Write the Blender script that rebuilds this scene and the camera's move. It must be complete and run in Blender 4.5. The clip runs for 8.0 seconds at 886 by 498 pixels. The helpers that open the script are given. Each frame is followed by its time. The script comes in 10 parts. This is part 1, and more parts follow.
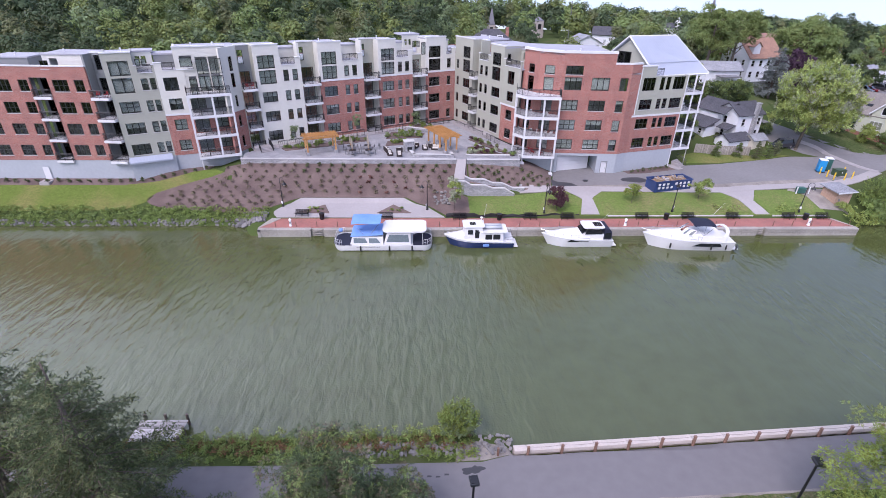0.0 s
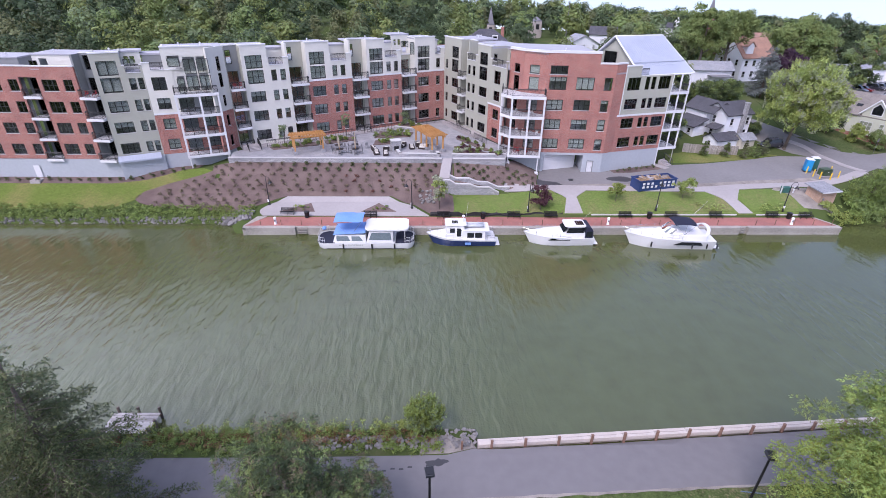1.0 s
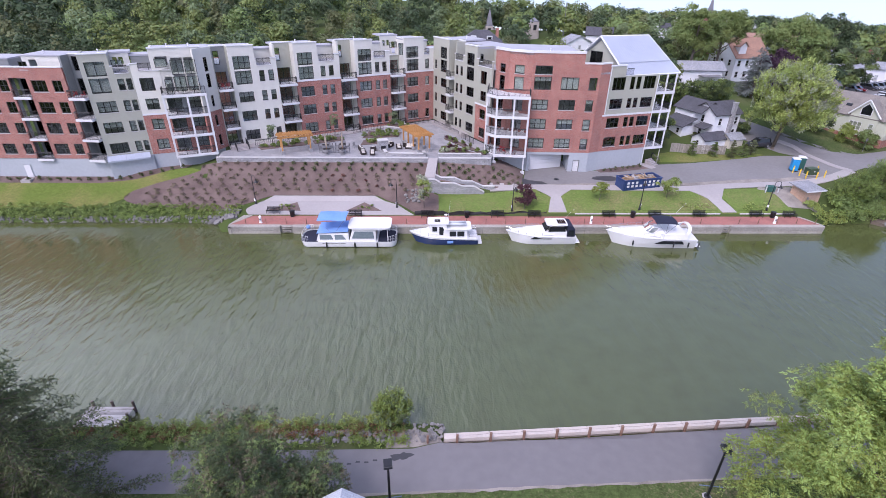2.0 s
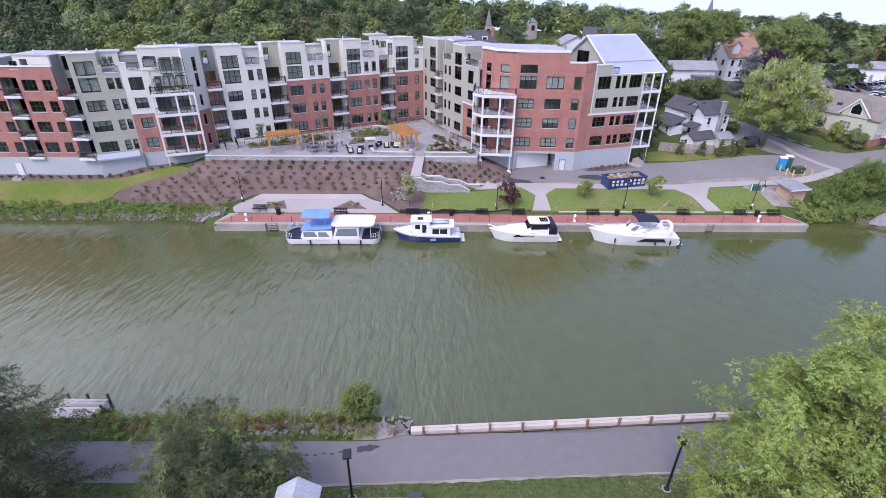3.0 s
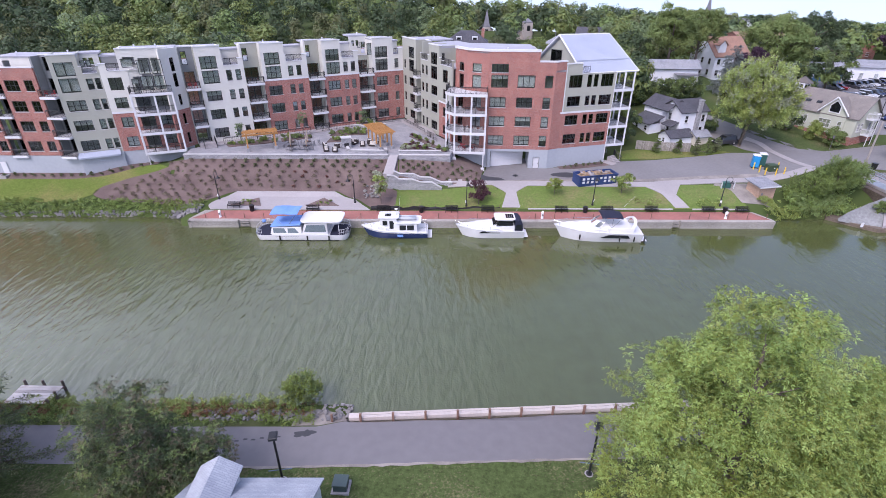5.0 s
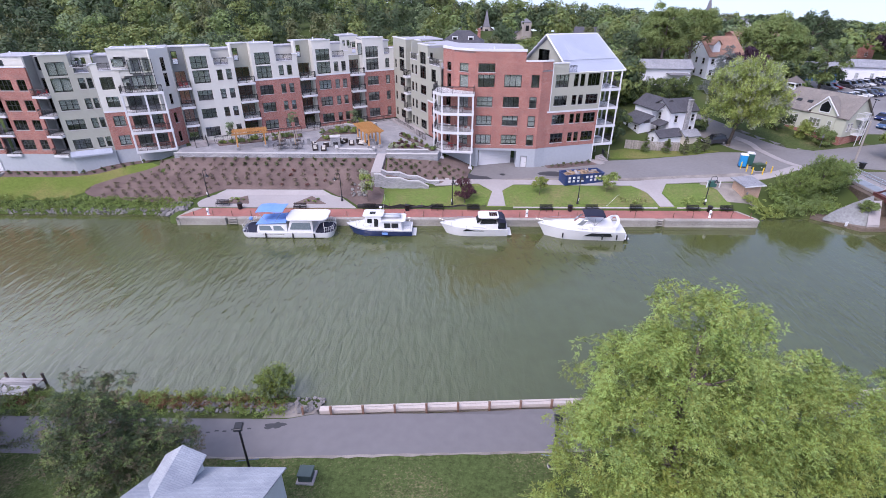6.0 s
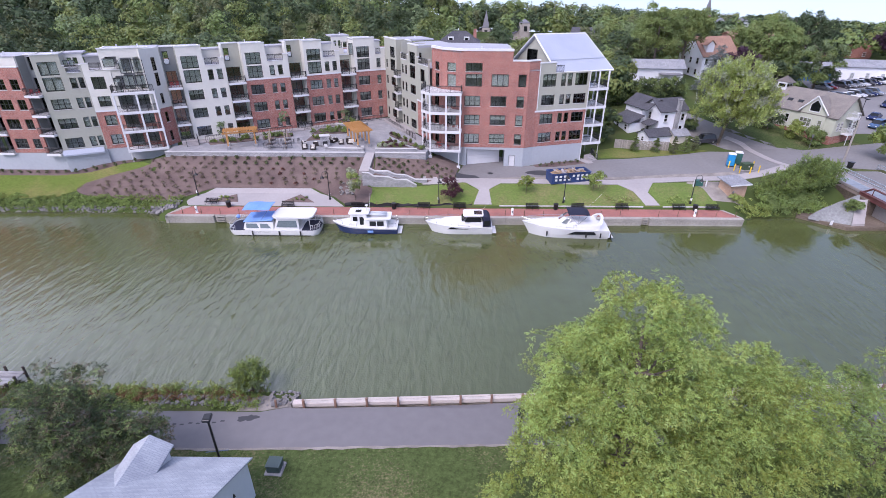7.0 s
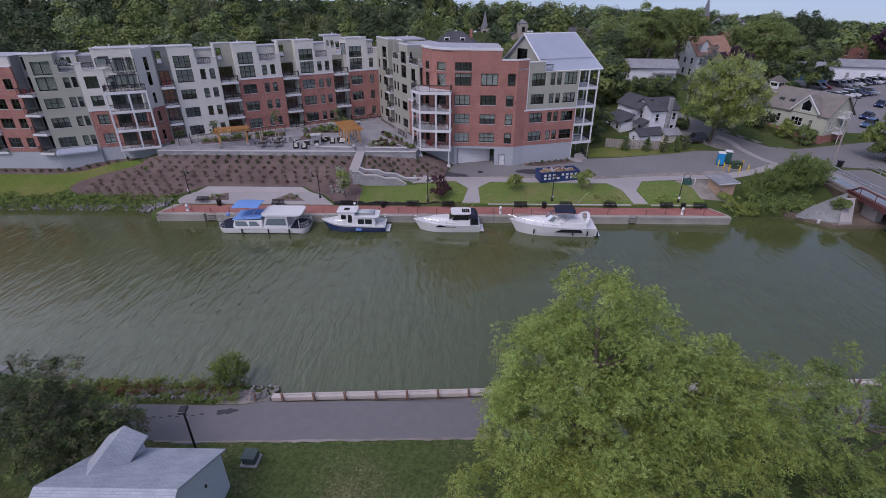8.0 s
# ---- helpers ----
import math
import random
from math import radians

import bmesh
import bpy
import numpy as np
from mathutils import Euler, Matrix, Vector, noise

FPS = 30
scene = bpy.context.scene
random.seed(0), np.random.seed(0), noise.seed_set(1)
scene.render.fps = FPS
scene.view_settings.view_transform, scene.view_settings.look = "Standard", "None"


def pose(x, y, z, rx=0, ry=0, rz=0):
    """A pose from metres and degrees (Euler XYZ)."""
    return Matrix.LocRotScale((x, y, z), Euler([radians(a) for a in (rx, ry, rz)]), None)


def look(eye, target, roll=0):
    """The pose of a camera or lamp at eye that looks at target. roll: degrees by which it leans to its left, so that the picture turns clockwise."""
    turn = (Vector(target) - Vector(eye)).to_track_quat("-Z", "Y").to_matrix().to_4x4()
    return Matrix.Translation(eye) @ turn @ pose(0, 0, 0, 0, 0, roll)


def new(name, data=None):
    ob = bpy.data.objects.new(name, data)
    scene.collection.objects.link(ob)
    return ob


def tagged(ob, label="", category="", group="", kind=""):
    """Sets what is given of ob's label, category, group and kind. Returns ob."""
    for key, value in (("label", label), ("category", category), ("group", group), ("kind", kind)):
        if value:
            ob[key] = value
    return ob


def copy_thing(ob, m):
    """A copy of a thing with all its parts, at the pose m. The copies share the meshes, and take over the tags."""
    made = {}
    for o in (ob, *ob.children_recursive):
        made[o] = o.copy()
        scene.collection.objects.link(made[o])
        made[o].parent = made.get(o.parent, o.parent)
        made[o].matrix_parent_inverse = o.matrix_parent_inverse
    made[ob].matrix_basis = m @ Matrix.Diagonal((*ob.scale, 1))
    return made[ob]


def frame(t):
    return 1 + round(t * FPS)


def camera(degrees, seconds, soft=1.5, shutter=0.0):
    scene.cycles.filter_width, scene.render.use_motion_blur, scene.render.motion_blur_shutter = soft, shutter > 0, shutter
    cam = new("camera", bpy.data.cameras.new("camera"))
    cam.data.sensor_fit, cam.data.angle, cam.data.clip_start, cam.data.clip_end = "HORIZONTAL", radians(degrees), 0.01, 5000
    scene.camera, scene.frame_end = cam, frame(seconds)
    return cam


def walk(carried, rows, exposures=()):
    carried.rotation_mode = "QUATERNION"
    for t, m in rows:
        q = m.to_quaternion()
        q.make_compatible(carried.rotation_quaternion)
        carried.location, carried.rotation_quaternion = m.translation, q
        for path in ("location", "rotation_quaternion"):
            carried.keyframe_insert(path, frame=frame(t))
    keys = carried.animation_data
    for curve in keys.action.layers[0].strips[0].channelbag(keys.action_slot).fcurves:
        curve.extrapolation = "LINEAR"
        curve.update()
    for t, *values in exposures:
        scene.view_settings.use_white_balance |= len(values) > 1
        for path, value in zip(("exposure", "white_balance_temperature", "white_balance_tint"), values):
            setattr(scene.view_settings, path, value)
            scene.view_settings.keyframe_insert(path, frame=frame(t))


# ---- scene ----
cam = camera(83.8, 8.0, soft=0.6)
PATH = [
    (0, (-3.198, 1.071, 31.801), (-3.113, 2.826, 30.845), 1.1),
    (0.5, (-1.767, 0.703, 31.858), (-1.69, 2.458, 30.901), 1.0),
    (1, (-0.319, 0.314, 31.895), (-0.249, 2.07, 30.939), 1.0),
    (1.5, (1.089, -0.037, 31.916), (1.152, 1.72, 30.962), 0.9),
    (3, (5.365, -1.111, 31.778), (5.406, 0.649, 30.828), 0.7),
    (3.5, (6.77, -1.454, 31.76), (6.802, 0.306, 30.811), 0.6),
    (4, (8.186, -1.821, 31.724), (8.21, -0.061, 30.776), 0.5),
    (4.5, (9.584, -2.179, 31.733), (9.602, -0.417, 30.786), 0.4),
    (6, (13.842, -3.26, 31.777), (13.836, -1.498, 30.831), 0.2),
    (6.5, (15.231, -3.594, 31.737), (15.217, -1.831, 30.792), 0.2),
    (7, (16.474, -3.897, 31.654), (16.454, -2.133, 30.711), 0.1),
    (7.5, (17.516, -4.204, 31.554), (17.491, -2.439, 30.613), 0.0),
    (8, (18.559, -4.453, 31.451), (18.53, -2.688, 30.512), 0.0),
]
# exposure falls in the last second
import colorsys

walk(cam, [(t, look(eye, target, roll)) for t, eye, target, roll in PATH],
     [(0.0, 0.88, 5900, 27), (7.05, 0.88, 5900, 27), (7.5, 0.36, 5900, 27), (8.0, -0.16, 5900, 27)])

# ---------------------------------------------------------------- light
world = bpy.data.worlds.new("sky")
scene.world = world
world.use_nodes = True
wn = world.node_tree.nodes
sky = wn.new("ShaderNodeTexSky")
sky.sky_type = "NISHITA"
sky.sun_disc = False
SUN_EL, SUN_AZ = radians(52), radians(214)
sky.sun_elevation, sky.sun_rotation = SUN_EL, SUN_AZ
sky.air_density, sky.dust_density, sky.ozone_density = 1.0, 3.0, 1.0
wn["Background"].inputs["Strength"].default_value = 0.15
# the haze reaches a little under the true horizon, as from a height
geo, lift = wn.new("ShaderNodeTexCoord"), wn.new("ShaderNodeVectorMath")
lift.operation = "ADD"
lift.inputs[1].default_value = (0, 0, 0.14)
world.node_tree.links.new(geo.outputs["Generated"], lift.inputs[0])
norm = wn.new("ShaderNodeVectorMath")
norm.operation = "NORMALIZE"
world.node_tree.links.new(lift.outputs[0], norm.inputs[0])
world.node_tree.links.new(norm.outputs[0], sky.inputs["Vector"])
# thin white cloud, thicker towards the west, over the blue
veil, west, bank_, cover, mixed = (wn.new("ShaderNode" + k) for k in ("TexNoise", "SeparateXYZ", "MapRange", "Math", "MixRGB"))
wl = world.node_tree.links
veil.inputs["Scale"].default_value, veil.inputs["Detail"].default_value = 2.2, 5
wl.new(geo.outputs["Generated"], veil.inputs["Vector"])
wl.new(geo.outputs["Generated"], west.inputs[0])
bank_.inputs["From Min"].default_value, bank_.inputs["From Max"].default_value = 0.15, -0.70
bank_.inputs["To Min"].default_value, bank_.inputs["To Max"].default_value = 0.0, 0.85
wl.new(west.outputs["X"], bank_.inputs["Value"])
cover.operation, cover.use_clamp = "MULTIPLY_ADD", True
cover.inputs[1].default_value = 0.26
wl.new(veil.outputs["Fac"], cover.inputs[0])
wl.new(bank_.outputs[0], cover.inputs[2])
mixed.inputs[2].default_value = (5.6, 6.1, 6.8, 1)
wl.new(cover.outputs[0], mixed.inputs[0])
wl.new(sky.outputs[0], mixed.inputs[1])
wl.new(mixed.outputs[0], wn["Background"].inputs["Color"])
sun_data = bpy.data.lights.new("sun", "SUN")
sun_data.energy, sun_data.angle, sun_data.color = 1.35, radians(26), (1.0, 0.94, 0.86)
sun = new("sun", sun_data)
sd = Vector((math.sin(SUN_AZ) * math.cos(SUN_EL), math.cos(SUN_AZ) * math.cos(SUN_EL), math.sin(SUN_EL)))
sun.matrix_world = look(sd * 200, (0, 0, 0))


# ---------------------------------------------------------------- materials
def material(name, color, rough=0.7, metal=0.0, var=0.12, scale=3.0, bump=0.0, bump_scale=20.0, hue=0.0, spec=0.5,
             island=0.0, objrand=0.0, coords="Object"):
    """A principled surface whose colour varies at two scales."""
    m = bpy.data.materials.new(name)
    m.use_nodes = True
    nt = m.node_tree
    n, l = nt.nodes, nt.links
    b = n["Principled BSDF"]
    b.inputs["Roughness"].default_value, b.inputs["Metallic"].default_value = rough, metal
    b.inputs["Specular IOR Level"].default_value = spec
    tc = n.new("ShaderNodeTexCoord")
    mixes = n.new("ShaderNodeMath")
    mixes.operation = "MULTIPLY_ADD"
    big, small = n.new("ShaderNodeTexNoise"), n.new("ShaderNodeTexNoise")
    big.inputs["Scale"].default_value, small.inputs["Scale"].default_value = scale * 0.12, scale * 2.5
    big.inputs["Detail"].default_value, small.inputs["Detail"].default_value = 3, 4
    for t in (big, small):
        l.new(tc.outputs[coords], t.inputs["Vector"])
    l.new(big.outputs["Fac"], mixes.inputs[0])
    mixes.inputs[1].default_value = 0.6
    half = n.new("ShaderNodeMath")
    half.operation = "MULTIPLY"
    half.inputs[1].default_value = 0.4
    l.new(small.outputs["Fac"], half.inputs[0])
    l.new(half.outputs[0], mixes.inputs[2])
    fac = mixes.outputs[0]
    for amount, kind in ((island, "island"), (objrand, "object")):
        if amount:
            src = n.new("ShaderNodeNewGeometry").outputs["Random Per Island"] if kind == "island" else n.new("ShaderNodeObjectInfo").outputs["Random"]
            mad = n.new("ShaderNodeMath")
            mad.operation = "MULTIPLY_ADD"
            l.new(src, mad.inputs[0])
            mad.inputs[1].default_value = amount
            l.new(fac, mad.inputs[2])
            sub = n.new("ShaderNodeMath")
            sub.operation = "SUBTRACT"
            l.new(mad.outputs[0], sub.inputs[0])
            sub.inputs[1].default_value = amount * 0.5
            fac = sub.outputs[0]
    ramp = n.new("ShaderNodeValToRGB")
    h, s, v = colorsys.rgb_to_hsv(*color)
    lo = colorsys.hsv_to_rgb((h - hue) % 1, min(1, s * 1.08), v * (1 - var * 1.6))
    hi = colorsys.hsv_to_rgb((h + hue) % 1, s * 0.94, min(1, v * (1 + var * 1.6)))
    ramp.color_ramp.elements[0].position, ramp.color_ramp.elements[1].position = 0.25, 0.75
    ramp.color_ramp.elements[0].color, ramp.color_ramp.elements[1].color = (*lo, 1), (*hi, 1)
    l.new(fac, ramp.inputs["Fac"])
    l.new(ramp.outputs["Color"], b.inputs["Base Color"])
    if bump:
        bn, nz = n.new("ShaderNodeBump"), n.new("ShaderNodeTexNoise")
        nz.inputs["Scale"].default_value, nz.inputs["Detail"].default_value = bump_scale, 5
        bn.inputs["Strength"].default_value, bn.inputs["Distance"].default_value = bump, 0.05
        l.new(tc.outputs[coords], nz.inputs["Vector"])
        l.new(nz.outputs["Fac"], bn.inputs["Height"])
        l.new(bn.outputs["Normal"], b.inputs["Normal"])
    return m


def brick_material(name, c1, c2, mortar, bw=0.2, bh=0.07, msize=0.008, bumpy=0.3, uv=True):
    """Courses of brick or block, laid by the mesh's own metres in u and z."""
    m = bpy.data.materials.new(name)
    m.use_nodes = True
    n, l = m.node_tree.nodes, m.node_tree.links
    b = n["Principled BSDF"]
    b.inputs["Roughness"].default_value = 0.85
    tc, tex, nz, mix = n.new("ShaderNodeTexCoord"), n.new("ShaderNodeTexBrick"), n.new("ShaderNodeTexNoise"), n.new("ShaderNodeMixRGB")
    l.new(tc.outputs["UV"], tex.inputs["Vector"])
    tex.inputs["Scale"].default_value = 1.0
    tex.inputs["Brick Width"].default_value, tex.inputs["Row Height"].default_value = bw, bh
    tex.inputs["Mortar Size"].default_value = msize
    tex.inputs["Color1"].default_value, tex.inputs["Color2"].default_value = (*c1, 1), (*c2, 1)
    tex.inputs["Mortar"].default_value = (*mortar, 1)
    nz.inputs["Scale"].default_value, nz.inputs["Detail"].default_value = 0.5, 5
    l.new(tc.outputs["Object"], nz.inputs["Vector"])
    ramp = n.new("ShaderNodeValToRGB")
    ramp.color_ramp.elements[0].color, ramp.color_ramp.elements[1].color = (0.82, 0.82, 0.84, 1), (1.12, 1.1, 1.08, 1)
    ramp.color_ramp.elements[0].position, ramp.color_ramp.elements[1].position = 0.3, 0.7
    l.new(nz.outputs["Fac"], ramp.inputs["Fac"])
    mix.blend_type, mix.inputs[0].default_value = "MULTIPLY", 1.0
    l.new(tex.outputs["Color"], mix.inputs[1])
    l.new(ramp.outputs["Color"], mix.inputs[2])
    l.new(mix.outputs[0], b.inputs["Base Color"])
    bn = n.new("ShaderNodeBump")
    bn.inputs["Strength"].default_value, bn.inputs["Distance"].default_value = bumpy, 0.01
    bn.invert = True
    l.new(tex.outputs["Fac"], bn.inputs["Height"])
    l.new(bn.outputs["Normal"], b.inputs["Normal"])
    return m


def siding_material(name, color, lap=0.18):
    """Horizontal lap boards: a saw-tooth relief by height and faint variation."""
    m = material(name, color, 0.55, var=0.05, scale=0.8)
    n, l = m.node_tree.nodes, m.node_tree.links
    tc, sep, wave = n.new("ShaderNodeTexCoord"), n.new("ShaderNodeSeparateXYZ"), n.new("ShaderNodeMath")
    l.new(tc.outputs["UV"], sep.inputs[0])
    mul = n.new("ShaderNodeMath")
    mul.operation, mul.inputs[1].default_value = "MULTIPLY", 1 / lap
    wave.operation = "FRACT"
    l.new(sep.outputs[1], mul.inputs[0])
    l.new(mul.outputs[0], wave.inputs[0])
    bn = n.new("ShaderNodeBump")
    bn.inputs["Strength"].default_value, bn.inputs["Distance"].default_value = 0.5, 0.02
    bn.invert = True
    l.new(wave.outputs[0], bn.inputs["Height"])
    l.new(bn.outputs["Normal"], n["Principled BSDF"].inputs["Normal"])
    return m


def leaf_material(name, color, var=0.35, hue=0.02, trans=0.26):
    """Leaves that differ one by one, with some light passing through."""
    m = material(name, color, 0.6, var=var * 0.6, scale=1.2, hue=hue, island=0.5, objrand=0.2, spec=0.22)
    n, l = m.node_tree.nodes, m.node_tree.links
    b = n["Principled BSDF"]
    tr, mix = n.new("ShaderNodeBsdfTranslucent"), n.new("ShaderNodeMixShader")
    col = b.inputs["Base Color"].links[0].from_socket
    l.new(col, tr.inputs["Color"])
    mix.inputs[0].default_value = trans
    out = n["Material Output"]
    l.new(b.outputs[0], mix.inputs[1])
    l.new(tr.outputs[0], mix.inputs[2])
    l.new(mix.outputs[0], out.inputs["Surface"])
    return m


def glass_material(name, tint=(0.88, 0.91, 0.91)):
    m = bpy.data.materials.new(name)
    m.use_nodes = True
    n, l = m.node_tree.nodes, m.node_tree.links
    n.remove(n["Principled BSDF"])
    t, g, f, x = n.new("ShaderNodeBsdfTransparent"), n.new("ShaderNodeBsdfGlossy"), n.new("ShaderNodeFresnel"), n.new("ShaderNodeMixShader")
    t.inputs["Color"].default_value = (*tint, 1)
    g.inputs["Roughness"].default_value = 0.02
    f.inputs["IOR"].default_value = 1.9
    l.new(f.outputs[0], x.inputs[0])
    l.new(t.outputs[0], x.inputs[1])
    l.new(g.outputs[0], x.inputs[2])
    l.new(x.outputs[0], n["Material Output"].inputs["Surface"])
    return m


def water_material():
    """Murky canal water: wind ripples in three sizes, smoother in the lee of the far quay."""
    m = material("canal_water", (0.072, 0.084, 0.028), 0.04, var=0.16, scale=0.2, hue=0.015, spec=0.5)
    n, l = m.node_tree.nodes, m.node_tree.links
    b = n["Principled BSDF"]
    b.inputs["IOR"].default_value = 1.8
    tc = n.new("ShaderNodeTexCoord")

    def noise(scale, detail, turn=0.0, stretch=1.0, distort=0.0):
        mp, nz = n.new("ShaderNodeMapping"), n.new("ShaderNodeTexNoise")
        mp.inputs["Rotation"].default_value = (0, 0, radians(turn))
        mp.inputs["Scale"].default_value = (1.0, stretch, 1)
        nz.inputs["Scale"].default_value, nz.inputs["Detail"].default_value = scale, detail
        nz.inputs["Distortion"].default_value = distort
        l.new(tc.outputs["Object"], mp.inputs["Vector"])
        l.new(mp.outputs[0], nz.inputs["Vector"])
        return nz.outputs["Fac"]

    def math_node(op, a, c, d=None):
        k = n.new("ShaderNodeMath")
        k.operation = op
        for i, v in enumerate((a, c, d)):
            if v is None:
                continue
            if isinstance(v, (int, float)):
                k.inputs[i].default_value = v
            else:
                l.new(v, k.inputs[i])
        return k.outputs[0]

    waves = noise(0.8, 1.5, 8, 0.36, 0.5)
    ripples = noise(1.7, 2.0, -7, 0.3, 0.5)
    chop = noise(5.5, 2.0)
    height = math_node("MULTIPLY_ADD", ripples, 0.6, waves)
    height = math_node("MULTIPLY_ADD", chop, 0.13, height)
    gusts = noise(0.045, 2.0)
    amp = n.new("ShaderNodeMapRange")
    amp.inputs["From Min"].default_value, amp.inputs["From Max"].default_value = 0.35, 0.65
    amp.inputs["To Min"].default_value, amp.inputs["To Max"].default_value = 0.55, 1.0
    l.new(gusts, amp.inputs["Value"])
    # calmer in the lee of the far quay
    xyz, calm = n.new("ShaderNodeSeparateXYZ"), n.new("ShaderNodeMapRange")
    l.new(tc.outputs["Object"], xyz.inputs[0])
    lee = math_node("MULTIPLY_ADD", gusts, 9.0, xyz.outputs["Y"])
    calm.inputs["From Min"].default_value, calm.inputs["From Max"].default_value = 56.0, 64.0
    calm.inputs["To Min"].default_value, calm.inputs["To Max"].default_value = 1.0, 0.3
    l.new(lee, calm.inputs["Value"])
    # and towards the bridge, where the trees keep the wind off
    east = n.new("ShaderNodeMapRange")
    east.inputs["From Min"].default_value, east.inputs["From Max"].default_value = -8.0, 34.0
    east.inputs["To Min"].default_value, east.inputs["To Max"].default_value = 1.0, 0.42
    l.new(xyz.outputs["X"], east.inputs["Value"])
    bn = n.new("ShaderNodeBump")
    bn.inputs["Distance"].default_value = 0.22
    l.new(math_node("MULTIPLY", math_node("MULTIPLY", amp.outputs[0], calm.outputs[0]), east.outputs[0]), bn.inputs["Strength"])
    l.new(height, bn.inputs["Height"])
    l.new(bn.outputs["Normal"], b.inputs["Normal"])
    return m


def ground_material(name, grass, dirt, scale=0.5, mixpos=0.5, fine=0.35, blades=0.0):
    """Grass worn to bare soil in patches."""
    m = bpy.data.materials.new(name)
    m.use_nodes = True
    n, l = m.node_tree.nodes, m.node_tree.links
    b = n["Principled BSDF"]
    b.inputs["Roughness"].default_value, b.inputs["Specular IOR Level"].default_value = 0.95, 0.1
    tc = n.new("ShaderNodeTexCoord")
    p, q, r = n.new("ShaderNodeTexNoise"), n.new("ShaderNodeTexNoise"), n.new("ShaderNodeValToRGB")
    p.inputs["Scale"].default_value, p.inputs["Detail"].default_value = scale * 0.3, 6
    q.inputs["Scale"].default_value, q.inputs["Detail"].default_value = 6.0, 5
    for t in (p, q):
        l.new(tc.outputs["Object"], t.inputs["Vector"])
    add = n.new("ShaderNodeMath")
    add.operation, add.inputs[1].default_value = "MULTIPLY_ADD", fine
    l.new(q.outputs["Fac"], add.inputs[0])
    l.new(p.outputs["Fac"], add.inputs[2])
    e = r.color_ramp.elements
    e[0].position, e[1].position = mixpos, mixpos + 0.35
    e[0].color, e[1].color = (*dirt, 1), (*grass, 1)
    l.new(add.outputs[0], r.inputs["Fac"])
    col = r.outputs["Color"]
    if blades:
        # clumps of longer and shorter grass, a hand's width across
        v, w, mul = n.new("ShaderNodeTexNoise"), n.new("ShaderNodeMapRange"), n.new("ShaderNodeMixRGB")
        v.inputs["Scale"].default_value, v.inputs["Detail"].default_value = 3.2, 8
        v.inputs["Roughness"].default_value = 0.75
        l.new(tc.outputs["Object"], v.inputs["Vector"])
        w.inputs["From Min"].default_value, w.inputs["From Max"].default_value = 0.3, 0.7
        w.inputs["To Min"].default_value, w.inputs["To Max"].default_value = 1 - 0.6 * blades, 1 + 0.6 * blades
        l.new(v.outputs["Fac"], w.inputs["Value"])
        mul.blend_type, mul.inputs[0].default_value = "MULTIPLY", 1.0
        l.new(col, mul.inputs[1])
        l.new(w.outputs[0], mul.inputs[2])
        col = mul.outputs[0]
    l.new(col, b.inputs["Base Color"])
    bn = n.new("ShaderNodeBump")
    bn.inputs["Strength"].default_value, bn.inputs["Distance"].default_value = 0.5, 0.08
    l.new(q.outputs["Fac"], bn.inputs["Height"])
    l.new(bn.outputs["Normal"], b.inputs["Normal"])
    return m


BRICK = brick_material("red_brick", (0.375, 0.13, 0.10), (0.225, 0.08, 0.064), (0.38, 0.25, 0.21), msize=0.01)
WHITE_SIDING = siding_material("white_siding", (0.58, 0.57, 0.515))
GREY_SIDING = siding_material("sage_grey_siding", (0.35, 0.35, 0.292))
DARK_SIDING = siding_material("dark_grey_siding", (0.20, 0.21, 0.21))
TRIM = material("white_trim", (0.60, 0.60, 0.61), 0.45, var=0.05)
FOUNDATION = material("grey_block_foundation", (0.36, 0.385, 0.41), 0.8, var=0.07, scale=1.0, bump=0.1, bump_scale=6)
FRAME = material("black_frame", (0.012, 0.013, 0.015), 0.4, var=0.1)
GLASS = glass_material("window_glass")
INTERIOR = material("dim_interior", (0.30, 0.31, 0.32), 0.9, var=0.5, scale=2.0)
BLIND = material("white_blind", (0.62, 0.66, 0.64), 0.7, var=0.06)
ROOFING = material("grey_membrane_roof", (0.34, 0.34, 0.37), 0.8, var=0.08)
METAL_ROOF = material("standing_seam_metal", (0.36, 0.39, 0.46), 0.5, metal=0.1, var=0.04)
CONCRETE = material("pale_concrete", (0.32, 0.297, 0.29), 0.85, var=0.09, scale=1.2, bump=0.08, bump_scale=8)
QUAY_STONE = material("stained_quay_concrete", (0.31, 0.29, 0.255), 0.85, var=0.28, scale=2.0, bump=0.3, bump_scale=5)
PAVER = brick_material("red_pavers", (0.34, 0.135, 0.11), (0.29, 0.115, 0.095), (0.24, 0.13, 0.11), 0.22, 0.11, 0.006, 0.1)
GRAVEL = material("grey_gravel", (0.235, 0.21, 0.185), 0.95, var=0.3, scale=6, bump=0.6, bump_scale=25)
ASPHALT = material("worn_asphalt", (0.182, 0.174, 0.172), 0.9, var=0.12, scale=0.8, bump=0.15, bump_scale=40)
PATH_ASPHALT = material("path_asphalt", (0.158, 0.150, 0.154), 0.9, var=0.09, scale=0.5, bump=0.15, bump_scale=40)
MULCH = material("brown_mulch", (0.130, 0.090, 0.080), 0.95, var=0.30, scale=3.0, bump=0.6, bump_scale=14, hue=0.01)
GRASS = ground_material("lawn_grass", (0.105, 0.145, 0.030), (0.19, 0.17, 0.065), 0.6, 0.55, 0.6, 0.5)
